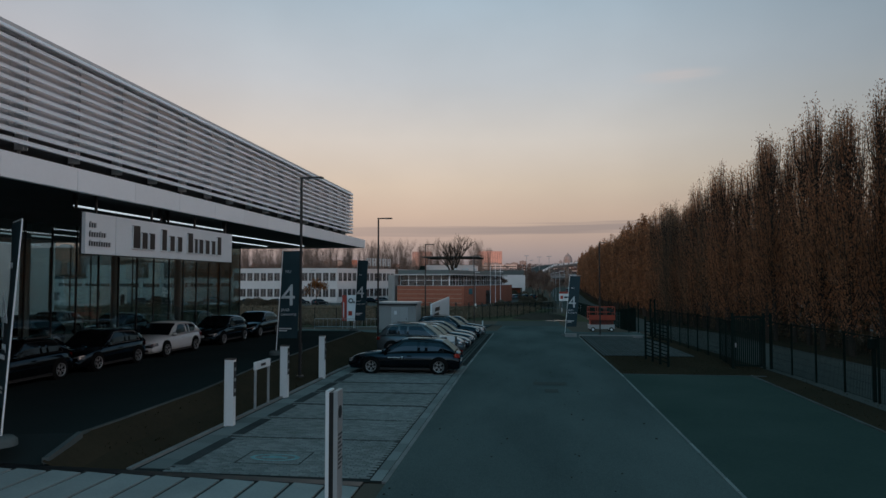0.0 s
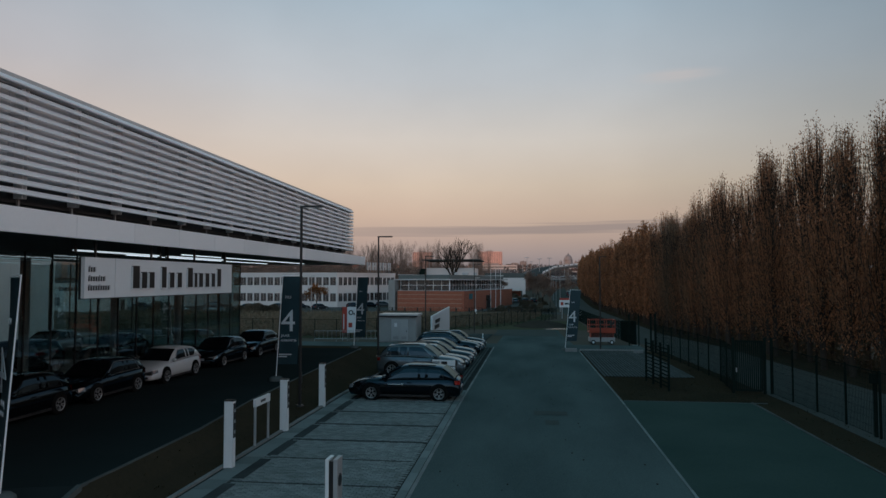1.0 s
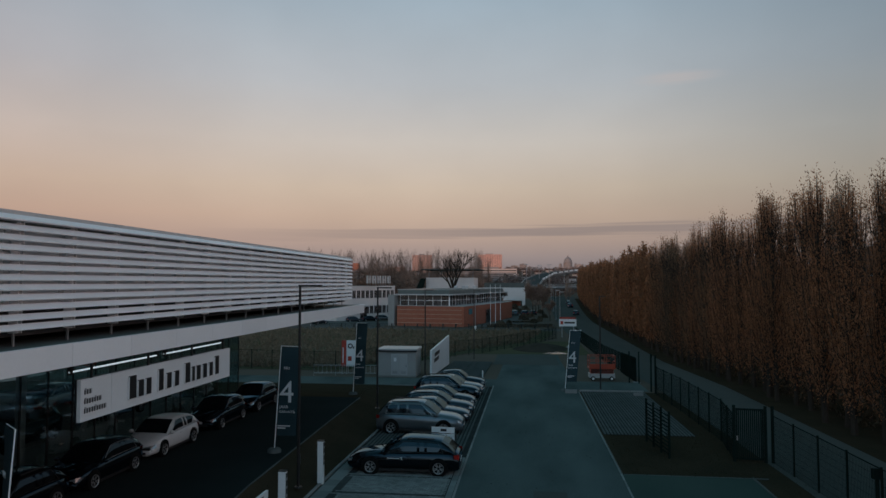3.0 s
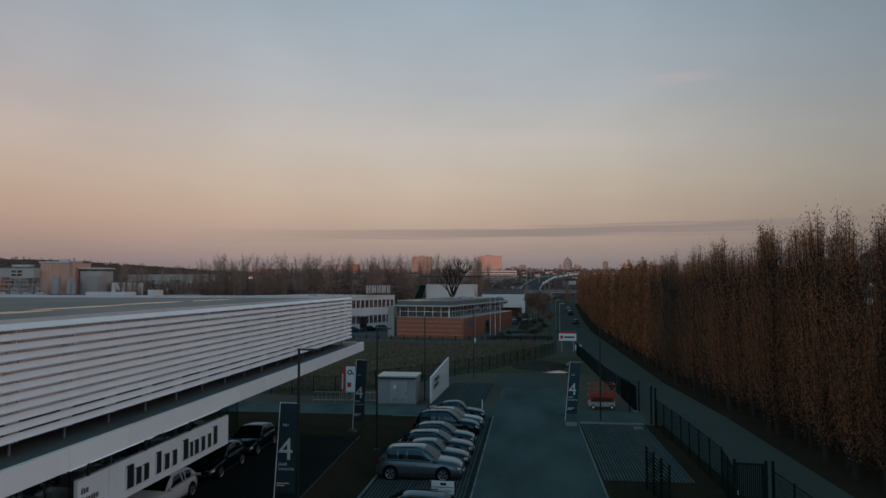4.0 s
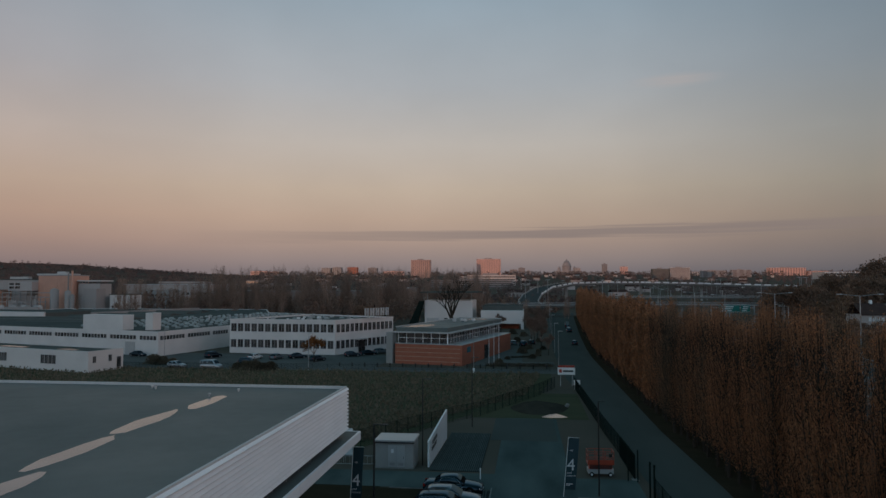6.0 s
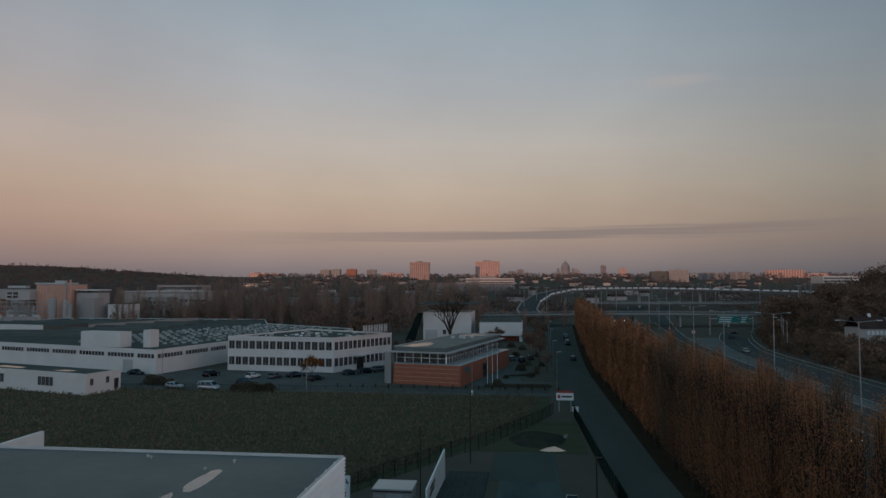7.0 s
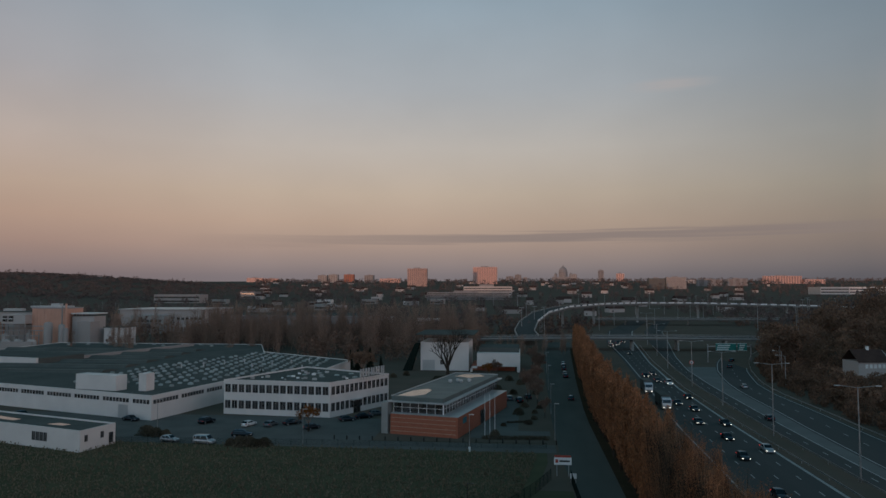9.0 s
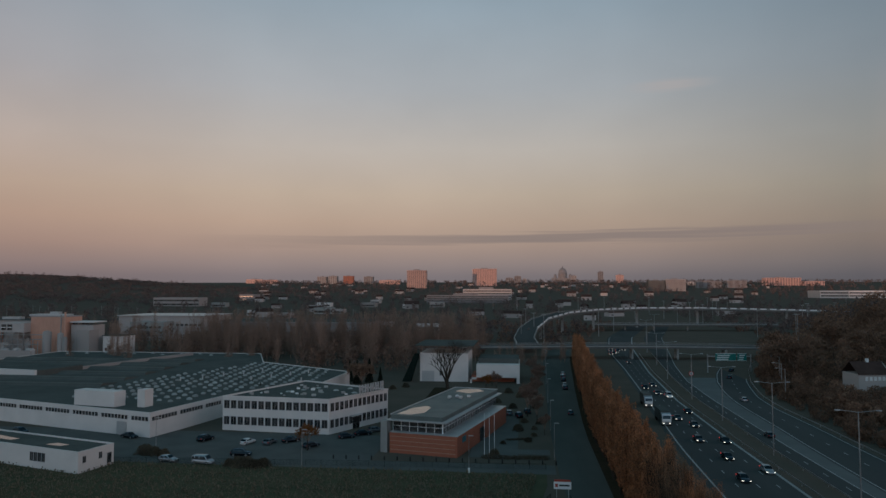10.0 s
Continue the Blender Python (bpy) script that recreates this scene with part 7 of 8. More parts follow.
for x, y, w, top, mt in ((475, 4300, 31, 143, "stone"), (314, 4300, 31, 119, "pale"), (-63, 3400, 36, 91, "stone"), (-23, 3400, 33, 99, "stone"), (11, 3400, 19, 86, "pale"), (611, 2600, 28, 63, "pale"), (650, 2200, 58, 62, "stone"), (568, 2200, 72, 60, "stone")):
    block("tower_block", x, y, w, 22, top, M[mt], "grey tower block on the skyline", 9, 3)
block("tower_block", 494, 3600, 37, 20, 108, M["tower"], "pinkish tower block on the rise", 8, 4)
block("office_tower", 355, 1900, 43, 22, 59, M["roof_dark"], "dark office building with window bands", 9)
block("office_tower", 405, 1900, 51, 22, 62, M["pale"], "white office tower with window bands", 11)
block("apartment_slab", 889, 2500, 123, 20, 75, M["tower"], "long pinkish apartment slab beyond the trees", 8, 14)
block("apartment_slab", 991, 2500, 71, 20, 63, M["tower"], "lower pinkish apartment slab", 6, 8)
block("trade_hall", 458, 1000, 48, 40, 34, M["render"], "white trade hall on the rise", 2, roof=False, base=24)
block("trade_hall", 416, 1000, 37, 40, 34, M["metal_grey"], "grey trade hall on the rise", 2, roof=False, base=24)
block("campus_building", -98, 1250, 147, 30, 25, M["stone"], "long grey campus building with window bands", 4)
block("campus_building", -70, 1400, 97, 30, 36, M["pale"], "pale campus building behind another", 4)
block("shop_hall", -530, 1300, 30, 30, 26, M["stone"], "grey shop hall among trees", 2, roof=False)
block("shop_hall", -569, 1100, 80, 30, 22, M["pale"], "low pale shop hall among trees", 2, roof=False)
# domed church
ch = thing("domed_church", (258, 4500, 84), 0, "great domed stone church on the skyline", "church")
part("nave", Kit().box(-70, 70, -30, 30, -20, 22), M["stone"], ch)
part("drum", Kit().lathe([(28, 20), (28, 48), (31, 50)], 20), M["stone"], ch)
part("dome", Kit().lathe([(0, 90), (7, 88), (17, 80), (25, 66), (28, 50)], 20), M["stone"], ch, smooth=True)
part("lantern", Kit().lathe([(0, 100), (3, 97), (4, 86)], 10), M["stone"], ch)
for x in (-48, 48):
    part("side_tower", Kit().lathe([(0, 52), (9, 42), (10, 20)], 10, at=(x, -10, 0)), M["stone"], ch)
# small houses scattered in front of the town
rngh = random.Random(5)
hw = Kit().box(-5, 5, -4, 4, -2, 5.5).mesh("wall", M["pale"])
hr = Kit().add([(-5.4, -4.4, 5.3), (5.4, -4.4, 5.3), (5.4, 0, 9), (-5.4, 0, 9), (-5.4, 4.4, 5.3), (5.4, 4.4, 5.3)], [(0, 1, 2, 3), (3, 2, 5, 4)]).mesh("roof", M["tile"])
hwin = Kit().box(-.6, .6, -4.06, -3.9, 0, 1.5).mesh("window", M["pane"])
for i in range(95):
    y = 750 + 1900 * rngh.random() ** .8
    x = y * rngh.uniform(-.42, .34)
    ob = thing("house", (x, y, land(x, y)), rngh.uniform(-30, 30), "pale house with dark pitched roof far off", "house", "far houses")
    ob.scale = (rngh.uniform(.8, 2.2), rngh.uniform(.8, 1.4), rngh.uniform(.8, 1.35))
    part("wall", hw, None, ob)
    part("roof", hr, None, ob)
    part("window", hwin, None, ob).matrix_basis = pose(-2.8, 0, 1.2)
for i in range(17):
    y = 560 + 700 * rngh.random()
    x = y * rngh.uniform(-.5, -.02)
    block("low_hall", x, y, rngh.uniform(14, 34), rngh.uniform(12, 25), land(x, y) + rngh.uniform(5, 8), M[rngh.choice(("pale", "render", "metal_grey", "concrete"))], "low pale trade hall among bare trees", 1, roof=False)
# masts over the junction and the railway
mast_me = Kit().tube((0, 0, 0), (0, 0, 20), .22, .12, 6).box(-1.6, 1.6, -.15, .15, 19.7, 20.0).mesh("mast", M["steel"])
for i in range(34):
    y = 420 + 560 * rngh.random()
    x = y * rngh.uniform(-.05, .5)
    ob = thing("lamp_mast", (x, y, land(x, y)), 0, "tall thin lamp mast at the junction", "lamp mast", "lamp masts")
    part("mast", mast_me, None, ob)
rail_me = Kit().tube((0, 0, 0), (0, 0, 13), .2, .16, 6).box(-.1, 3.0, -.1, .1, 11.0, 11.25).mesh("mast", M["concrete"])
for i in range(30):
    x = -880 + i * 24 + rngh.uniform(-4, 4)
    y = 830 - i * 3 + rngh.uniform(-20, 20)
    ob = thing("catenary_mast", (x, y, land(x, y)), 0, "pale railway catenary mast", "mast", "railway masts")
    part("mast", rail_me, None, ob)

# far woods: many small crowns, too many to count
def woods(name, label, spots, material, seed, per_tree=22, size=1.5, shape=(3.2, 11.0)):
    rng = np.random.default_rng(seed)
    cen = []
    for x, y, s_ in spots:
        r, h = shape[0] * s_, shape[1] * s_
        u = rng.uniform(0.1, 1, per_tree)
        a = rng.uniform(0, 2 * math.pi, per_tree)
        q = r * np.sqrt(rng.uniform(0, 1, per_tree)) * np.sqrt(np.clip(1.15 - (u * 1.25 - .35) ** 2, .05, 1))
        cen.append(np.stack([x + q * np.cos(a), y + q * np.sin(a), land(x, y) + h * u], 1))
    return np.concatenate(cen)


def far_wood(name, label, spots, leaf, seed, **kw):
    rng = np.random.default_rng(seed + 100)
    size = kw.pop("size", 1.5)
    c = woods(name, label, spots, None, seed, **kw)
    return tagged(new(name, leaf_mesh(name, c, size, leaf, rng, .3, 1.0, True)), label, "woods", kind="stuff")


# ---------------------------------------------------------------- trees and plants
def leaf_mesh(name, centres, size, material, rng, up=0.3, aspect=1.0, tri=False):
    """Small bent leaf clumps, each two triangles folded, at the given centres."""
    c = np.asarray(centres, float)
    n = len(c)
    a = rng.normal(size=(n, 3))
    a[:, 2] += up * np.sign(a[:, 2])
    a /= np.linalg.norm(a, axis=1)[:, None]
    b = np.cross(a, rng.normal(size=(n, 3)))
    b /= np.linalg.norm(b, axis=1)[:, None]
    s = (size * rng.uniform(0.6, 1.4, n))[:, None]
    a, b = a * s * aspect, b * s
    fold = np.cross(a, b) / s * 0.25
    v = np.stack([c - a, c + b * .6 + fold, c + a, c - b * .6 + fold], 1).reshape(-1, 3)
    me = bpy.data.meshes.new(name)
    if tri:
        v = np.stack([c - a - b * .6, c + b * .7, c + a - b * .3], 1).reshape(-1, 3)
        f = [(3 * i, 3 * i + 1, 3 * i + 2) for i in range(n)]
    else:
        f = [(4 * i, 4 * i + 1, 4 * i + 2, 4 * i + 3) for i in range(n)]
    me.from_pydata(v.tolist(), [], f)
    me.materials.append(material)
    me.update()
    return me


def poplar(seed, h, label, leaf="poplar", limbs=84, dense=150, size=.068, name="poplar_tree", group="poplar row", trunk=.19, wide=1.25, aspect=1.8, up=.9, tri=True, crown="sparse rusty brown leaves"):
    """A columnar poplar: straight trunk, steep limbs, rusty leaves that thin out at the top."""
    rng = np.random.default_rng(seed)
    ob = thing(name, label=label, category="tree", group=group)
    k_ = Kit()
    pts, x, y = [], 0.0, 0.0
    for i in range(8):
        pts.append((x, y, h * .9 * i / 7))
        x, y = x + rng.normal(0, .06), y + rng.normal(0, .06)
    k_.snake(pts, [trunk * (1 - i / 7.6) for i in range(8)])
    wood_mat = M["twig"] if leaf == "belt" else M["bark"]
    part("trunk", k_, wood_mat, ob)
    cen, lk = [], Kit()
    for i in range(limbs):
        z0 = h * rng.uniform(.07, .80)
        ang = rng.uniform(0, 2 * math.pi)
        ln = min(h * rng.uniform(.14, .30), h * rng.uniform(.93, 1.03) - z0)
        out = (rng.uniform(.2, 1.0) * (1.0 if z0 < h * .6 or leaf == "belt" else .6)) * wide * h / 15
        base = np.array([np.interp(z0, [p[2] for p in pts], [p[0] for p in pts]), np.interp(z0, [p[2] for p in pts], [p[1] for p in pts]), z0])
        side = np.array([math.cos(ang), math.sin(ang), 0.0]) * out
        knee = base + side * .75 + [0, 0, ln * .38]
        tip = base + side + [0, 0, ln]
        lk.tube(base, knee, .036, .024, 4, False)
        lk.tube(knee, tip, .024, .007, 4, False)
        m_ = int(dense * (ln / (h * .2)) * rng.uniform(.5, 1.2))
        u = rng.uniform(0, 1.06, m_)
        spine = np.where(u[:, None] < .4, base + (knee - base) * (u[:, None] / .4), knee + (tip - knee) * ((u[:, None] - .4) / .6))
        # fuller low down and in the tips, thin where the stems show against the sky
        keep = rng.uniform(0, 1, m_) < np.interp(spine[:, 2] / h, [.06, .14, .42, .64, .80, .90, 1.0], [.4, .9, 1.0, .48 if size < .1 else .6, .30 if size < .1 else .5, .8, 1.0])
        cen.append((spine + rng.normal(0, (.19 if size < .1 else .15) * h / 15, (m_, 3)))[keep])
    part("limb", lk, wood_mat, ob, "steep bare limbs")
    cen = np.concatenate(cen)
    part("crown", leaf_mesh("crown", cen, size, LEAF[leaf], rng, up, aspect, tri or leaf == "belt"), None, ob, crown)
    return ob


pops = [poplar(40 + i, hh, "tall columnar poplar with rusty autumn leaves", limbs=110, dense=105, size=.043, wide=1.5) for i, hh in enumerate((15.2, 14.7, 15.6, 14.9, 15.3))]
pops_dull = [poplar(46 + i, hh, "tall columnar poplar with thin dull brown leaves", "olive", limbs=105, dense=92, size=.043, wide=1.5, crown="thin dull brown leaves") for i, hh in enumerate((15.4, 14.6, 15.8))]
pops_far = [poplar(50 + i, hh, "tall columnar poplar with rusty autumn leaves", limbs=80, dense=52, size=.125, wide=1.3) for i, hh in enumerate((15.2, 14.4, 15.9, 14.9))]
random.seed(21)
used = set()
for row, (off, gap) in enumerate(((2.0, 2.0), (4.5, 2.3))):
    y = 8.0 + row
    while y < 345:
        near = y < 105
        kinds = (pops_dull if random.random() < (.6 if y < 38 else .25) else pops) if near else pops_far
        i = random.randrange(len(kinds))
        x = st_r(y) + off + random.uniform(-.5, .5)
        m_ = pose(x, y, gy(y) - .05, 0, 0, random.uniform(0, 360)) @ Matrix.Diagonal((random.uniform(.85, 1.1), random.uniform(.85, 1.1), random.uniform(.92, 1.05) * (1.05 if y < 30 else 1.01 if y < 62 else 1.0), 1))
        if kinds[i].name not in used:
            kinds[i].matrix_basis = m_
            used.add(kinds[i].name)
        else:
            copy_thing(kinds[i], m_).matrix_basis = m_
        y += gap * random.uniform(.75, 1.3) * (1.2 if y < 42 else 1.0 if y < 200 else 1.4)


def bare_tree(seed, h, label, name="bare_tree", spread=.5, leaves=None, twigs=True, trunk=.3, levels=4, leaf_size=.2, leaf_n=10, up=.5, thin=.6):
    """A tree that forks level by level; the leaves, if any, sit on the last twigs."""
    rng = np.random.default_rng(seed)
    ob = thing(name, label=label, category="tree")
    tk, lk, tips = Kit(), Kit(), []

    def grow(p, way, ln, r, lev):
        q = p + way * ln
        (tk if lev == 0 else lk).tube(p, q, r, r * .68, 7 if lev < 2 else 4, False)
        if lev == levels:
            tips.append((p, q))
            return
        n = rng.integers(3, 5) if lev else rng.integers(4, 6)
        for j in range(n):
            a = 2 * math.pi * (j + rng.uniform(-.3, .3)) / n
            side = np.cross(way, [math.cos(a), math.sin(a), .1])
            d = way + side / (np.linalg.norm(side) + 1e-6) * spread * rng.uniform(.7, 1.3) + [0, 0, up * .4]
            grow(p + way * ln * rng.uniform(.72, 1.0), d / np.linalg.norm(d), ln * rng.uniform(.58, .8), r * thin, lev + 1)

    grow(np.zeros(3), np.array([0, 0, 1.0]), h * .34, trunk, 0)
    part("trunk", tk, M["bark"], ob)
    part("limb", lk, M["bark"] if trunk > .5 else M["twig"], ob, "bare forked limbs")
    if leaves:
        cen = np.concatenate([p + (q - p) * rng.uniform(.1, 1.1, (leaf_n, 1)) + rng.normal(0, leaf_size * 1.3, (leaf_n, 3)) for p, q in tips])
        part("crown", leaf_mesh("crown", cen, leaf_size, leaves, rng), None, ob)
    return ob


def place_all(protos, spots):
    """Stand trees at (x, y, scale): the first of each kind where it is, the rest as copies."""
    seen = set()
    for n, (x, y, s_) in enumerate(spots):
        i = n % len(protos)
        m_ = pose(x, y, land(x, y) - .1, 0, 0, (n * 137) % 360) @ Matrix.Scale(s_, 4)
        if i in seen:
            copy_thing(protos[i], m_).matrix_basis = m_
        else:
            protos[i].matrix_basis = m_
            seen.add(i)


# the big pollarded tree behind the brick building
big = bare_tree(5, 23, "large bare pollarded tree with thick upright limbs", trunk=.70, spread=.56, levels=4, up=.9, thin=.52)
big.matrix_basis = pose(-24.5, 228, gy(228))
rng_ = random.Random(3)
wood = [poplar(60 + i, hh, "tall slim leafless poplar with a brown haze of twigs", "belt", 90, 44, .042, "bare_poplar", "bare poplar belt", .22, 2.1, 15.0, 4.0, "brown haze of twigs") for i, hh in enumerate((25.0, 23.5, 26.5))]
spots = []
for i in range(68):     # tall belt of bare poplars behind the works
    spots.append((-175 + i * 2.3 + rng_.uniform(-1, 1), 345 + rng_.uniform(-8, 25) + i * .2, rng_.uniform(.95, 1.03)))
for i in range(95):     # looser wood towards the bridge and round the works
    spots.append((rng_.uniform(-215, -30), rng_.uniform(300, 470), rng_.uniform(.5, .9)))
for i in range(14):
    spots.append((rng_.uniform(-20, 30), rng_.uniform(300, 365), rng_.uniform(.3, .5)))
for i in range(20):
    spots.append((rng_.uniform(-330, -150), rng_.uniform(335, 420), rng_.uniform(.5, .8)))
for i in range(16):
    spots.append((rng_.uniform(-330, -205), rng_.uniform(392, 440), rng_.uniform(.7, .95)))
place_all(wood, [s for s in spots if not (-48 < s[0] < 2 and s[1] < 310) and not (-305 < s[0] < -220 and 318 < s[1] < 390)])
bank_trees = [bare_tree(80 + i, 14, "broad brown autumn tree on the wooded bank", leaves=LEAF["bank"], spread=.75, trunk=.2, levels=4, leaf_size=.34, leaf_n=6) for i in range(3)]
spots = []
for i in range(90):
    x, y = rng_.uniform(94, 240), rng_.uniform(190, 420)
    if x < ramp_r(y) + 7 or (x < 158 and y < 278) or (x < 175 and y > 358):
        continue
    spots.append((x, y, rng_.uniform(1.0, 1.5)))
place_all(bank_trees, spots)
rust = [bare_tree(95, 7.5, "round tree with orange autumn leaves", leaves=LEAF["rust"], spread=.8, trunk=.16, levels=4, leaf_size=.16, leaf_n=9)]
place_all(rust, [(-50.2, 160.2, 1.0), (-13.5, 262, .8), (-11.5, 268, .7)])
willow = bare_tree(97, 7.5, "broad rounded tree with olive brown leaves", leaves=LEAF["bank"], spread=.9, trunk=.2, levels=4, leaf_size=.15, leaf_n=16)
place_all([willow], [(-58.5, 250.0, 1.75)])
conifer = thing("conifer_tree", label="dark green conical conifer", category="tree")
rng = np.random.default_rng(9)
part("trunk", Kit().tube((0, 0, 0), (0, 0, 8.5), .18, .04, 7), M["bark"], conifer)
zz = rng.uniform(.4, 9.2, 2600)
rad = (9.4 - zz) / 9.4 * 2.0 * np.sqrt(rng.uniform(.05, 1, 2600))
an = rng.uniform(0, 2 * math.pi, 2600)
part("crown", leaf_mesh("crown", np.stack([rad * np.cos(an), rad * np.sin(an), zz - rad * .25], 1), .22, LEAF["dark"], rng), None, conifer)
place_all([conifer], [(-64.5, 268, 1.0), (-60.5, 272, 1.05), (-69, 274, .9), (-86, 222, .75), (-54, 262, .8)])
# shrubs
def shrub(seed, label, material, w=1.2, h=1.7, n=1400, size=.10):
    rng = np.random.default_rng(seed)
    ob = thing("shrub", label=label, category="shrub", group="shrubs")
    a, u, r = rng.uniform(0, 2 * math.pi, n), rng.uniform(0, 1, n), rng.uniform(.3, 1, n) ** .5
    lump = 1 + .25 * np.sin(a * 3 + seed) + .15 * np.sin(a * 5)
    c = np.stack([np.cos(a) * w * r * lump * np.sqrt(1 - u * .8), np.sin(a) * w * r * lump * np.sqrt(1 - u * .8), u * h * (1 - .3 * r)], 1)
    k_ = Kit()
    for i in range(9):
        b = 2 * math.pi * i / 9
        k_.tube((0, 0, 0), (math.cos(b) * w * .6, math.sin(b) * w * .6, h * .75), .03, .01, 4, False)
    part("stem", k_, M["bark"], ob)
    part("foliage", leaf_mesh("foliage", c, size, material, rng), None, ob)
    return ob


sh = [shrub(1, "dark rounded shrub beside the field", LEAF["crop"]), shrub(2, "dull brown leafless shrub with fine twigs", LEAF["dull_shrub"])]
place_all(sh, [(-58.5, 144.0, 1.6), (-55, 144.6, 1.4), (-60.5, 144.4, 1.5), (-56.5, 143.6, 1.3), (-86.0, 152.2, 1.7), (-83.5, 151.5, 1.5), (-81, 151.5, 1.2), (-62.4, 144.2, 1.2), (3, 182, .8), (4, 222, 1.0), (-8, 231, 1.2), (-44, 262, 1.3), (-48, 256, 1.2), (-3, 222, 1.2), (-1, 243, 1.3), (-5, 252, 1.4), (-1.0, 188.5, 1.35), (1.5, 175.5, .9), (-6.2, 160.9, 1.1), (-4.6, 172.5, .7), (3.2, 190.5, .8), (4.6, 198.0, .9), (.6, 199.5, 1.0)])
rngv = np.random.default_rng(71)
for (xa, ya), (xb, yb_), hh_ in (((-9.0, 157.2), (5.8, 157.6), .8), ((-3.8, 176.5), (2.2, 178.5), .45)):
    n_ = int(math.hypot(xb - xa, yb_ - ya) * 130)
    u_ = rngv.uniform(0, 1, n_)
    cc = np.stack([xa + (xb - xa) * u_ + rngv.normal(0, .28, n_), ya + (yb_ - ya) * u_ + rngv.normal(0, .28, n_), np.interp(ya + (yb_ - ya) * u_, GY, GZ) + rngv.uniform(0, hh_, n_)], 1)
    tagged(new("hedge", leaf_mesh("hedge", cc, .13, LEAF["dull_shrub"], rngv, .3)), "low dark clipped hedge beside the brick building", "hedge", "hedges")
red_tree = bare_tree(98, 8.5, "bare purplish young tree by the street", leaves=LEAF["brown"], spread=.5, trunk=.14, levels=4, leaf_size=.13, leaf_n=12)
place_all([red_tree], [(1.5, 208, 1.2), (3.5, 226, 1.1), (5.0, 240, 1.0), (2.5, 216, 1.0), (4.2, 200, 1.0), (5.6, 258, 1.1), (6.5, 275, 1.0), (4.0, 290, 1.1), (-9.5, 256, .9), (5.8, 184, .7)])

# low scrub between the poplar trunks
rng = np.random.default_rng(31)
n = 30000
y = 6 + 330 * rng.uniform(0, 1, n) ** 1.4
x = np.array([st_r(v) for v in y]) + rng.uniform(3.0, 7.2, n)
z = np.interp(y, GY, GZ) + rng.uniform(0, 1, n) ** 1.4 * 3.0
tagged(new("undergrowth", leaf_mesh("undergrowth", np.stack([x, y, z], 1), .19, LEAF["scrub"], rng, .4, 1.0, True)), "dark scrub under the poplars", "undergrowth", kind="stuff")

# crop rows and grass as loose plants
rng = np.random.default_rng(17)
n = 34000
y = 72 + 72 * rng.uniform(0, 1, n) ** 1.3
y = np.round(y / 1.5) * 1.5 + rng.normal(0, .24, n)
lim = np.interp(y, [70, 83, 96, 115, 138, 146], [-20, -14.6, -9.5, .6, 3.4, 3.6])
x = lim - .8 - 125 * rng.uniform(0, 1, n) ** 1.2
z = np.interp(y, GY, GZ) + rng.uniform(.1, .55, n)
crop = new("crop_plants", leaf_mesh("crop_plants", np.stack([x, y, z], 1), .24, LEAF["crop"], rng, .9))
tagged(crop, "leafy rows of late crop plants", "crop", kind="stuff")
n = 500
ys2, xs_ = rng.uniform(14.2, 56, n), rng.uniform(.05, .95, n)
cen = np.array([(ap_x(v) + (-8.5 - ap_x(v)) * u, v, ap_z(v) + (gy(v) + .04 - ap_z(v)) * (u * 1.2 if u < .5 else .6 + (u - .5) * .8) + .02) for u, v in zip(xs_, ys2)])
cen2 = np.stack([rng.uniform(4.3, 10.6, 5000), rng.uniform(31.3, 44, 5000), np.full(5000, .02)], 1)
cen3 = np.stack([rng.uniform(9.6, 11.4, 1800), rng.uniform(8, 60, 1800), np.full(1800, .02)], 1)
for c_ in (cen2, cen3):
    c_[:, 2] += np.interp(c_[:, 1], GY, GZ)
cen = np.concatenate([cen, cen2, cen3])
tagged(new("grass_tufts", leaf_mesh("grass_tufts", cen, .026, LEAF["grass"], rng, .9, 1.6)), "short dry grass tufts on the verges", "grass", kind="stuff")


rw = random.Random(77)
hill = [(-1500 + rw.gauss(0, 520), 1500 + rw.uniform(-330, 420), rw.uniform(.7, 1.3)) for i in range(3200)]
far_wood("hill_woods", "dark leafless woods on the far ridge", hill, LEAF["haze"], 1, per_tree=30, size=1.5, shape=(9.5, 4.6))
mid = []
while len(mid) < 1300:
    y = 440 + 1500 * rw.random() ** 1.25
    x = y * rw.uniform(-.85, .55)
    if mw_l(min(y, 700)) - 25 < x < ramp_r(min(y, 430)) + 20 and y < 900:
        continue
    mid.append((x, y, rw.uniform(.6, 1.15)))
far_wood("mixed_woods", "brown leafless woods between the works and the town", mid[:700], LEAF["haze"], 2, per_tree=34, size=1.15, shape=(4.2, 12.0))
far_wood("mixed_woods", "dark woods and gardens before the town", mid[700:], LEAF["haze"], 3, per_tree=34, size=1.2, shape=(4.2, 11.0))
town = [(y * rw.uniform(-.40, .5), y, rw.uniform(.7, 1.3)) for y in [1800 + 2600 * rw.random() for i in range(900)]]
far_wood("town_trees", "dark trees among the town's houses", town, LEAF["haze"], 4, per_tree=12, size=3.2, shape=(8.0, 15.0))
bk = []
while len(bk) < 470:
    x, y = rw.uniform(92, 245), rw.uniform(185, 425)
    if x < ramp_r(y) + 7 or (104 < x < 142 and 222 < y < 276) or (x < 175 and y > 360):
        continue
    bk.append((x, y, rw.uniform(.6, 1.2) * (.42 if x < 150 and y < 280 else 1.0)))
far_wood("bank_woods", "dense brown woods on the motorway bank", bk, LEAF["bank"], 5, per_tree=260, size=.44, shape=(4.2, 14.0))
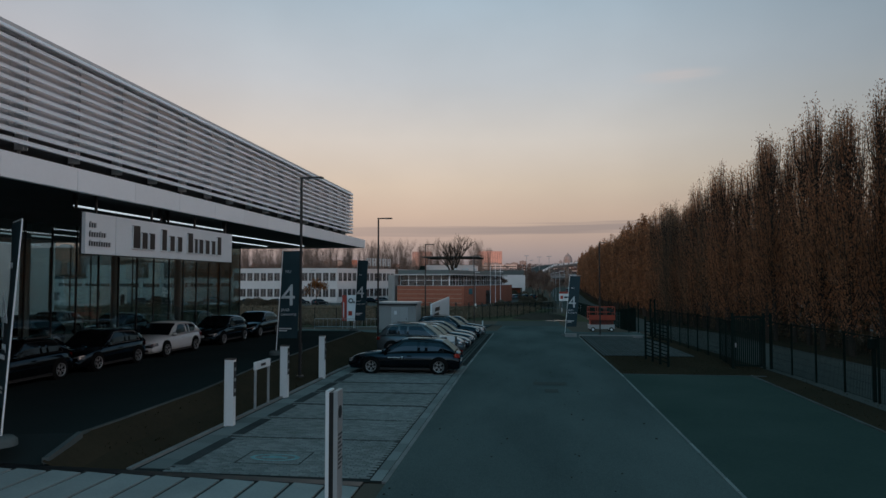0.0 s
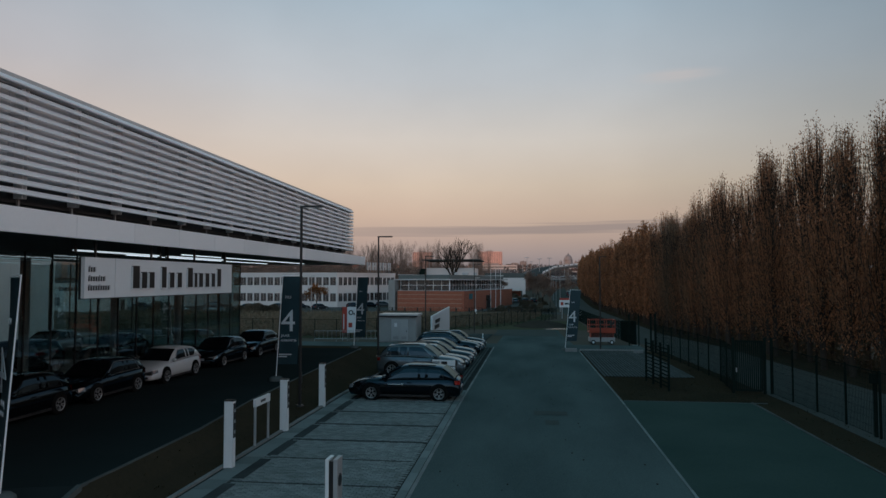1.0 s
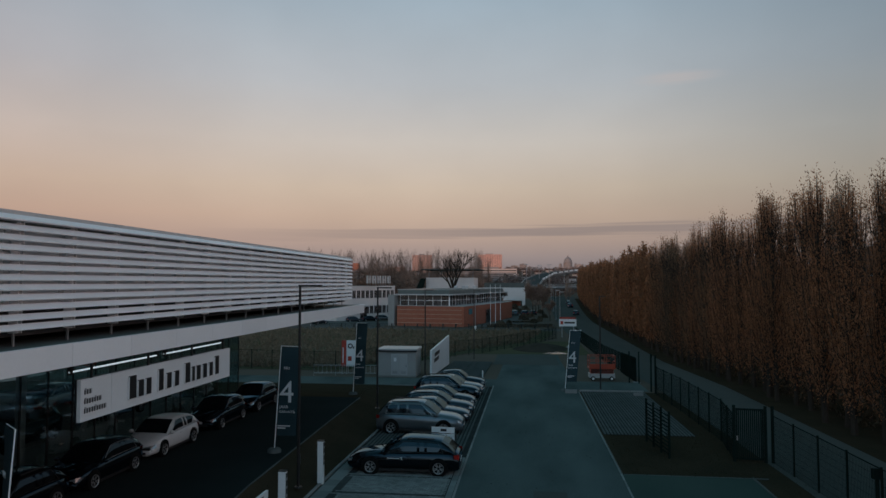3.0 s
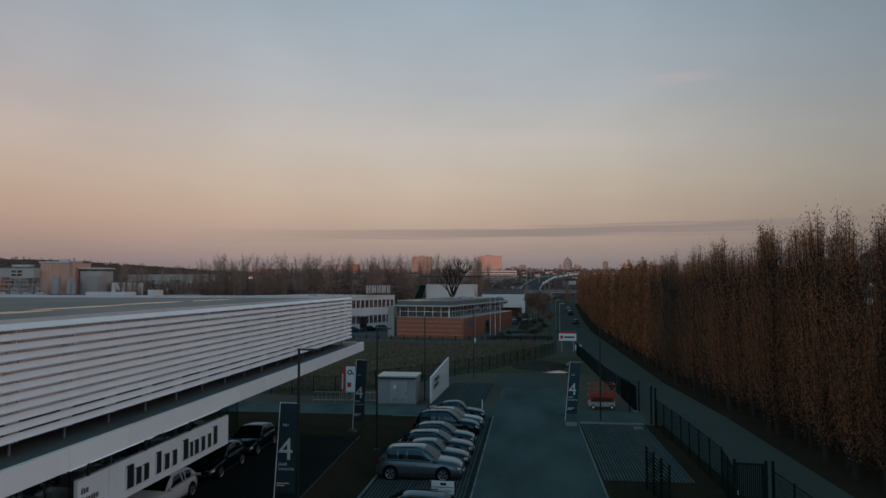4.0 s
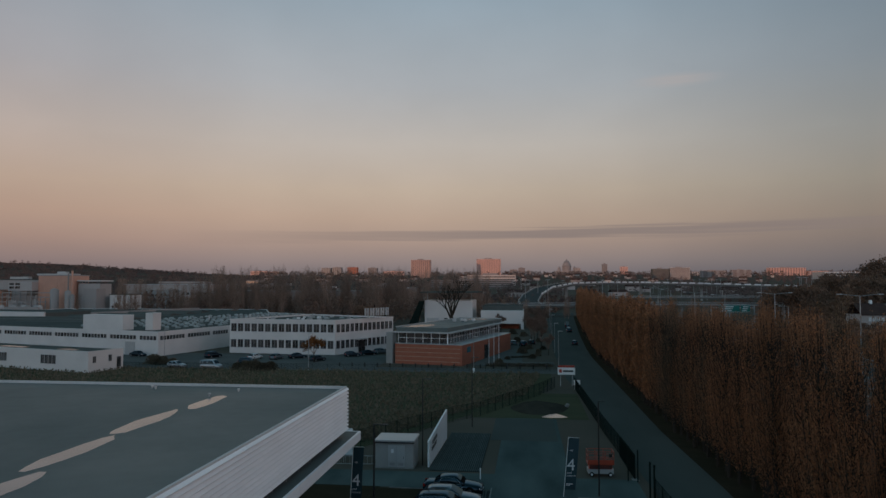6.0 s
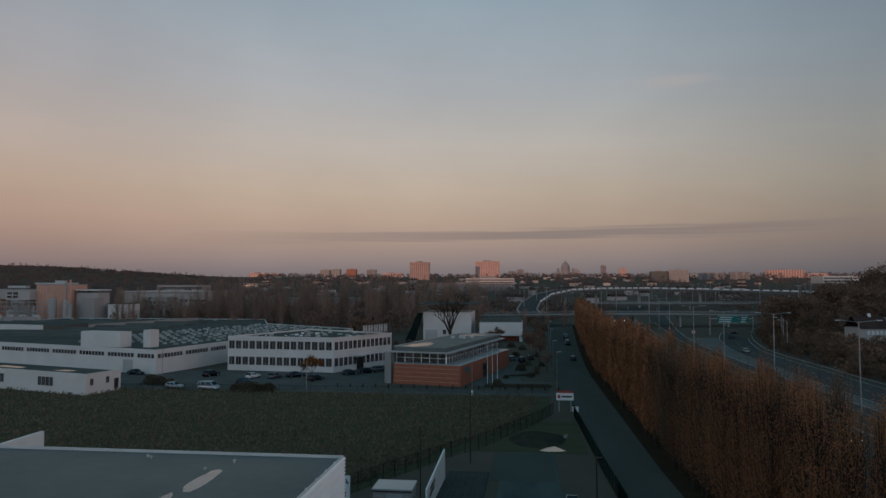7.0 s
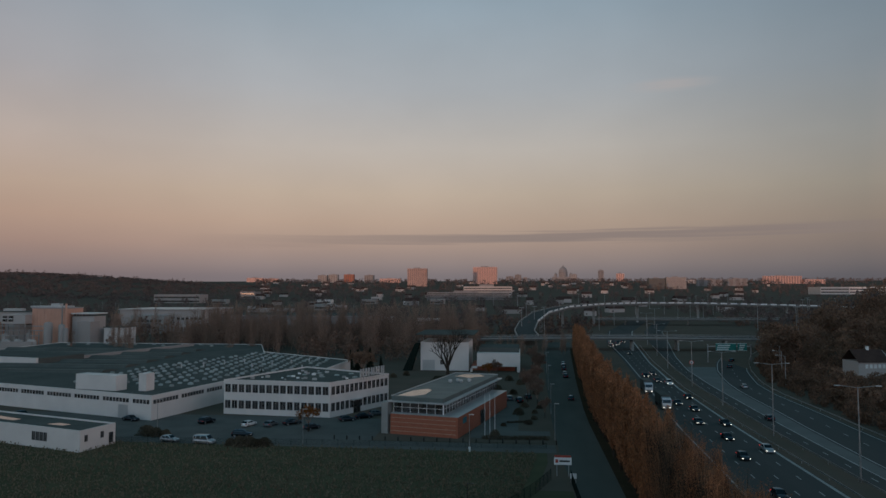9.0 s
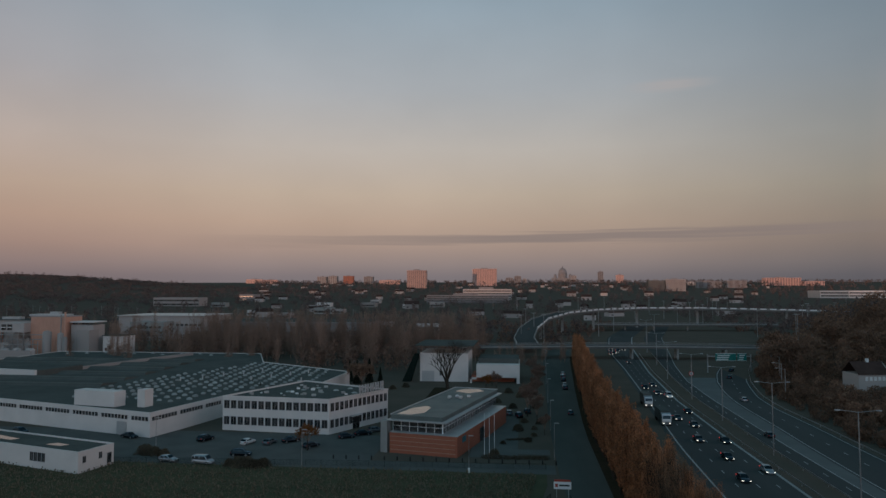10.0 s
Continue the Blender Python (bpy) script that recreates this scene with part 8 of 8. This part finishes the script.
bh = [(rw.uniform(178, 330), rw.uniform(352, 540), rw.uniform(.7, 1.2)) for i in range(330)]
far_wood("bank_woods", "brown woods on the rise beyond the slip road", [q for q in bh if q[0] > 172 + (q[1] - 352) * .1], LEAF["bank"], 9, per_tree=110, size=.62, shape=(4.5, 13.0))
rt = [(rw.uniform(185, 520), rw.uniform(430, 960), rw.uniform(.6, 1.1)) for i in range(420)]
far_wood("mixed_woods", "dark woods beyond the motorway junction", rt, LEAF["haze"], 6, per_tree=40, size=1.0, shape=(4.0, 11.0))
jn = [(x, y, s_) for x, y, s_ in [(rw.uniform(-60, 190), rw.uniform(405, 700), rw.uniform(.3, .7)) for i in range(420)] if not (mw_l(min(y, 700)) - 12 < x < ramp_r(min(y, 430)) + 12)]
far_wood("mixed_woods", "low brown scrub inside the junction loops", jn, LEAF["brown"], 7, per_tree=40, size=.7, shape=(4.0, 9.0))
wk = [(rw.uniform(-215, -22), rw.uniform(300, 480), rw.uniform(.5, 1.0)) for i in range(520)]
wk = [(x, y, s_) for x, y, s_ in wk if not (-50 < x < 2 and y < 312) and not (x < -105 and y < 336)]
far_wood("mixed_woods", "brown thicket between the works and the railway", wk, LEAF["brown"], 8, per_tree=60, size=.6, shape=(3.0, 12.0))


lo = []
while len(lo) < 330:
    y = rw.uniform(150, 318)
    x = ramp_r(y) + 3.5 + 40 * rw.random() ** 1.3
    if 108 < x < 134 and 244 < y < 276:
        continue
    lo.append((x, y, rw.uniform(.5, 1.0) * min(1.0, .35 + (x - ramp_r(y)) / 22)))
far_wood("roadside_scrub", "dull brown thicket on the slope beside the slip road", lo, LEAF["bank"], 12, per_tree=210, size=.30, shape=(3.2, 6.5))


# ---------------------------------------------------------------- paving, piece by piece
def island_mat(src, name, spread):
    """The same surface with its tone changed from piece to piece of one joined mesh."""
    m = src.copy()
    m.name = name
    n, l = m.node_tree.nodes, m.node_tree.links
    b = n["Principled BSDF"]
    old = b.inputs["Base Color"].links[0].from_socket
    geo, rg, sc = n.new("ShaderNodeNewGeometry"), n.new("ShaderNodeMapRange"), n.new("ShaderNodeVectorMath")
    rg.inputs["To Min"].default_value, rg.inputs["To Max"].default_value = 1 - spread, 1 + spread
    l.new(geo.outputs["Random Per Island"], rg.inputs["Value"])
    sc.operation = "SCALE"
    l.new(old, sc.inputs[0])
    l.new(rg.outputs[0], sc.inputs["Scale"])
    l.new(sc.outputs[0], b.inputs["Base Color"])
    return m


BX0, BX1, BY0, BY1 = -7.74, -3.22, 14.0, 33.4
LINES = [17.32, 19.78, 22.1, 24.58, 26.95, 29.4, 31.9]
bays = strip("bay_pavement", -8.5, KL, 13.8, 58.0, 0.028, M["joint"], "paved parking bays of grey setts with dark dividing rows", "pavement")
sx, sy, hh = 0.215, 0.108, 0.018
sett_me = Kit().add([(x, y, z) for z, e in ((0, 0), (hh, .006)) for x, y in ((-sx / 2 + e + .009, -sy / 2 + e + .009), (sx / 2 - e - .009, -sy / 2 + e + .009), (sx / 2 - e - .009, sy / 2 - e - .009), (-sx / 2 + e + .009, sy / 2 - e - .009))],
                    [(4, 5, 6, 7), (0, 1, 5, 4), (1, 2, 6, 5), (2, 3, 7, 6), (3, 0, 4, 7)]).mesh("sett", M["setts"])
dark_me = sett_me.copy()
dark_me.materials[0] = M["setts_dark"]
rs_ = random.Random(6)
rest, rest_d = Kit(), Kit()
made = 0
row = 0
y = BY0 + sy / 2
while y < BY1:
    dark_row = any(abs(y - ln) < sy * .6 for ln in LINES)
    x = BX0 + sx / 2 + (sx / 2 if row % 2 else 0)
    while x < BX1 - sx / 2 + .01:
        z = gy(y) + .028 + rs_.uniform(0, .005)
        if made < 300 and y < 16.4 and x > -7.2:
            part("sett", dark_me if dark_row else sett_me, None, bays).matrix_basis = pose(x, y, z, 0, 0, rs_.uniform(-1, 1))
            made += 1
        else:
            (rest_d if dark_row else rest).add([(x + v.co.x, y + v.co.y, z + v.co.z) for v in sett_me.vertices], [tuple(p.vertices) for p in sett_me.polygons])
        x += sx
    y += sy
    row += 1


def joined(name, kit, material, label, category):
    me = bpy.data.meshes.new(name)
    me.from_pydata(kit.v, [], kit.f)
    me.materials.append(material)
    me.update()
    return tagged(part(name, me, None, bays), label, kind="stuff")


joined("sett_field", rest, island_mat(M["setts"], "grey setts in a field", .2), "field of grey concrete setts", "setts")
joined("sett_rows", rest_d, island_mat(M["setts_dark"], "dark setts in rows", .2), "dark dividing rows of setts", "setts")


def stones(name, at, length, w, h, count, material, parent, along_y=True):
    """A line of kerb stones that share one mesh."""
    e = .012
    box = [(-w / 2, 0, -.15), (w / 2, 0, -.15), (w / 2, length - .012, -.15), (-w / 2, length - .012, -.15),
           (-w / 2 + e, e, h), (w / 2 - e, e, h), (w / 2 - e, length - .012 - e, h), (-w / 2 + e, length - .012 - e, h)]
    me = Kit().add(box, [(3, 2, 1, 0), (4, 5, 6, 7), (0, 1, 5, 4), (1, 2, 6, 5), (2, 3, 7, 6), (3, 0, 4, 7)]).mesh(name, material)
    for i in range(count):
        if along_y:
            x, y_ = at[0], at[1] + i * length
            part(name, me, None, parent).matrix_basis = pose(x, y_, at[2] if len(at) > 2 else gy(y_) + .03)
        else:
            part(name, me, None, parent).matrix_basis = pose(at[0] + i * length, at[1], at[2] if len(at) > 2 else gy(at[1]) + .03, 0, 0, -90)


edge = thing("bay_kerb", label="pale concrete kerb round the parking bays", category="kerb", kind="structure")
stones("kerb_stone", (-8.5, 14.0), 1.0, .14, .05, 44, M["kerb"], edge)
stones("kerb_stone", (-2.89, 13.8), 1.0, .12, .012, 45, M["kerb"], edge)
stones("edge_slab", (-3.08, 13.9), .8, .26, .008, 24, M["setts"], edge)
stones("back_slab", (-8.05, 14.2), .8, .62, .012, 24, M["setts"], edge)
for a_, b_ in zip([14.3] + LINES[:-1], LINES):
    ya_, yb_ = a_ + .2, b_ - .25
    part("dark_patch", Kit().add([(-7.76, ya_, gy(ya_) + .056), (-7.42, ya_, gy(ya_) + .056), (-7.42, yb_, gy(yb_) + .056), (-7.76, yb_, gy(yb_) + .056)], [(0, 1, 2, 3)]), M["setts_dark"], edge)
ap_k = thing("apron_kerb", label="thin concrete kerb along the apron", category="kerb", kind="structure")
part("kerb_stone", Kit().prism([(-9.80, 13.05), (-9.68, 13.1), (-9.70, 14.2), (-9.82, 14.2)], lambda x, y: ap_z(y) - .1, lambda x, y: ap_z(y) + .03), M["rib"], ap_k)
cut = [14.2, 15, 16, 17, 18, 19, 20, 21, 22, 23, 24, 25] + [25 + 1.1 * i for i in range(1, 11)] + [36 + 1.1 * i for i in range(9)]
for a_, b_ in [(u + .005, v - .005) for u, v in zip(cut, cut[1:]) if v > u]:
    part("kerb_stone", Kit().prism([(ap_x(a_) - .03, a_), (ap_x(a_) + .03, a_), (ap_x(b_) + .03, b_), (ap_x(b_) - .03, b_)], AP - .05, AP + .018), M["rib"], ap_k)
rk = thing("road_kerb", label="pale flush kerb along the road's verge", category="kerb", kind="structure")
stones("kerb_stone", (4.0, -6.0), 1.0, .10, .014, 62, M["setts"], rk)
stones("kerb_stone", (4.1, 31.0), 1.0, .08, .012, 6, M["rib"], rk, False)
stones("kerb_stone", (4.1, 56.6), 1.0, .14, .10, 5, M["kerb"], rk, False)
stones("kerb_stone", (9.45, -6.0), 1.0, .10, .03, 37, M["rib"], rk)
stones("kerb_stone", (-11.4, 57.8), 1.0, .12, .08, 8, M["kerb"], rk, False)

# charging bay emblem painted on the setts
em = thing("bay_marking", (-5.75, 15.35, .055), 0, "pale teal charging emblem painted on the paving", "road marking", kind="structure")
tealp = mat("worn teal road paint", (0.16, 0.40, 0.42), 0.7, scale=.3, fine=25, amount=.5)
part("oval", Kit().add([(math.cos(a) * r * .58, math.sin(a) * r * .30, 0) for r in (1.0, .82) for a in [2 * math.pi * i / 24 for i in range(24)]],
                       [(i, (i + 1) % 24, 24 + (i + 1) % 24, 24 + i) for i in range(24)]), tealp, em)
part("car_outline", Kit().add([(-.3, -.08, 0), (.3, -.08, 0), (.3, .04, 0), (.16, .05, 0), (.08, .15, 0), (-.14, .15, 0), (-.2, .05, 0), (-.3, .03, 0)], [tuple(range(8))]), tealp, em)
part("border", Kit().box(-.75, .75, -.56, -.53, -.004, 0).box(-.75, .75, .53, .56, -.004, 0).box(-.75, -.72, -.53, .53, -.004, 0).box(.72, .75, -.53, .53, -.004, 0), M["setts_dark"], em)

# long grass pavers: concrete ribs with dark gaps
def ribs(name, x0, x1, y0, y1, label, pitch=.19, wide=.10, pale=False):
    ob = thing(name, label=label, category="pavement", kind="structure")
    part("bed", Kit().add([(x0, y, gy(y) + .045) if s else (x1, y, gy(y) + .045) for y in knots(y0, y1) for s in (1, 0)],
                          [(2 * i, 2 * i + 1, 2 * i + 3, 2 * i + 2) for i in range(len(knots(y0, y1)) - 1)]), M["joint"], ob)
    n = int((x1 - x0) / pitch)
    ks = knots(y0, y1)
    for i in range(n):
        xa = x0 + (i + .25) * pitch
        k_ = Kit()
        for a, b in zip(ks, ks[1:]):
            k_.add([(x, y_, gy(y_) + z) for y_ in (a, b) for x, z in ((xa, .04), (xa, .075), (xa + wide, .075), (xa + wide, .04))],
                   [(0, 1, 5, 4), (1, 2, 6, 5), (2, 3, 7, 6), (0, 3, 2, 1), (4, 5, 6, 7)])
        part("rib", k_, M["setts"] if pale else M["rib"], ob)
    return ob


ribs("grass_pavers", -8.3, -3.15, 33.6, 57.8, "ribbed grass pavers under the parked cars", pale=False)
ribs("grass_pavers", 4.15, 9.1, 39.5, 56.2, "ribbed grass pavers beside the road")
ribs("grass_pavers", -9.0, -4.2, 64.2, 84.0, "ribbed grass pavers beside the display wall")
strip("turning_pad", -4.1, 3.6, 80.0, 94.6, 0.036, M["street"], "darker asphalt patch at the road's end", "road")

# entrance slabs: long pale slabs with dark joints
ent = thing("entrance_paving", label="pale concrete entrance slabs with dark joints", category="pavement", kind="structure")
ramp_z = lambda x, y=0: .034 + (-3.3 - x) * .0511       # the paving rises gently to the showroom's side
ramp_y = lambda x: 13.45 - (-3.3 - x) * .12
part("bed", Kit().prism([(-17.6, 2.0), (-3.3, 2.0), (-3.3, 13.45), (-17.6, ramp_y(-17.6))], -.2, lambda x, y: ramp_z(x) - .004), M["joint"], ent)
sl = Kit().box(0, .60, 0, 1.80, 0, .03).mesh("slab", M["slab"])
for i in range(21):
    x = -17.4 + i * .675
    for j in range(6):
        part("slab", sl, None, ent).matrix_basis = pose(x, ramp_y(x) - 1.84 * (j + 1), ramp_z(x), 0, 2.925, 0)
part("drain", Kit().prism([(-17.6, ramp_y(-17.6) + .01), (-3.3, 13.46), (-3.3, 13.74), (-17.6, ramp_y(-17.6) + .26)], -.2, lambda x, y: ramp_z(x) + .012), M["black"], ent, "dark slotted drain")
# scattered debris on the asphalt
deb = Kit()
for i in range(160):
    x, y_ = rs_.uniform(-2.9, 3.9), rs_.uniform(8, 60)
    s_ = rs_.uniform(.015, .05)
    deb.box(x, x + s_, y_, y_ + s_ * 1.5, gy(y_) + .03, gy(y_) + .03 + s_ * .3)
tagged(part("road_debris", deb, M["bark"]), "fallen leaves and grit on the asphalt", "debris", kind="stuff")
# repaired patches and ruts in the road
rp = Kit()
for x0, x1, y0, y1 in ((.2, 1.5, 27.2, 28.0), (.6, 1.1, 25.4, 26.2), (-1.9, -.9, 84, 90)):
    rp.quad((x0, y0, gy(y0) + .042), (x1, y0, gy(y0) + .042), (x1, y1, gy(y1) + .042), (x0, y1, gy(y1) + .042))
tagged(part("asphalt_patches", rp, M["street"]), "dark repaired patches in the asphalt", "road", kind="structure")
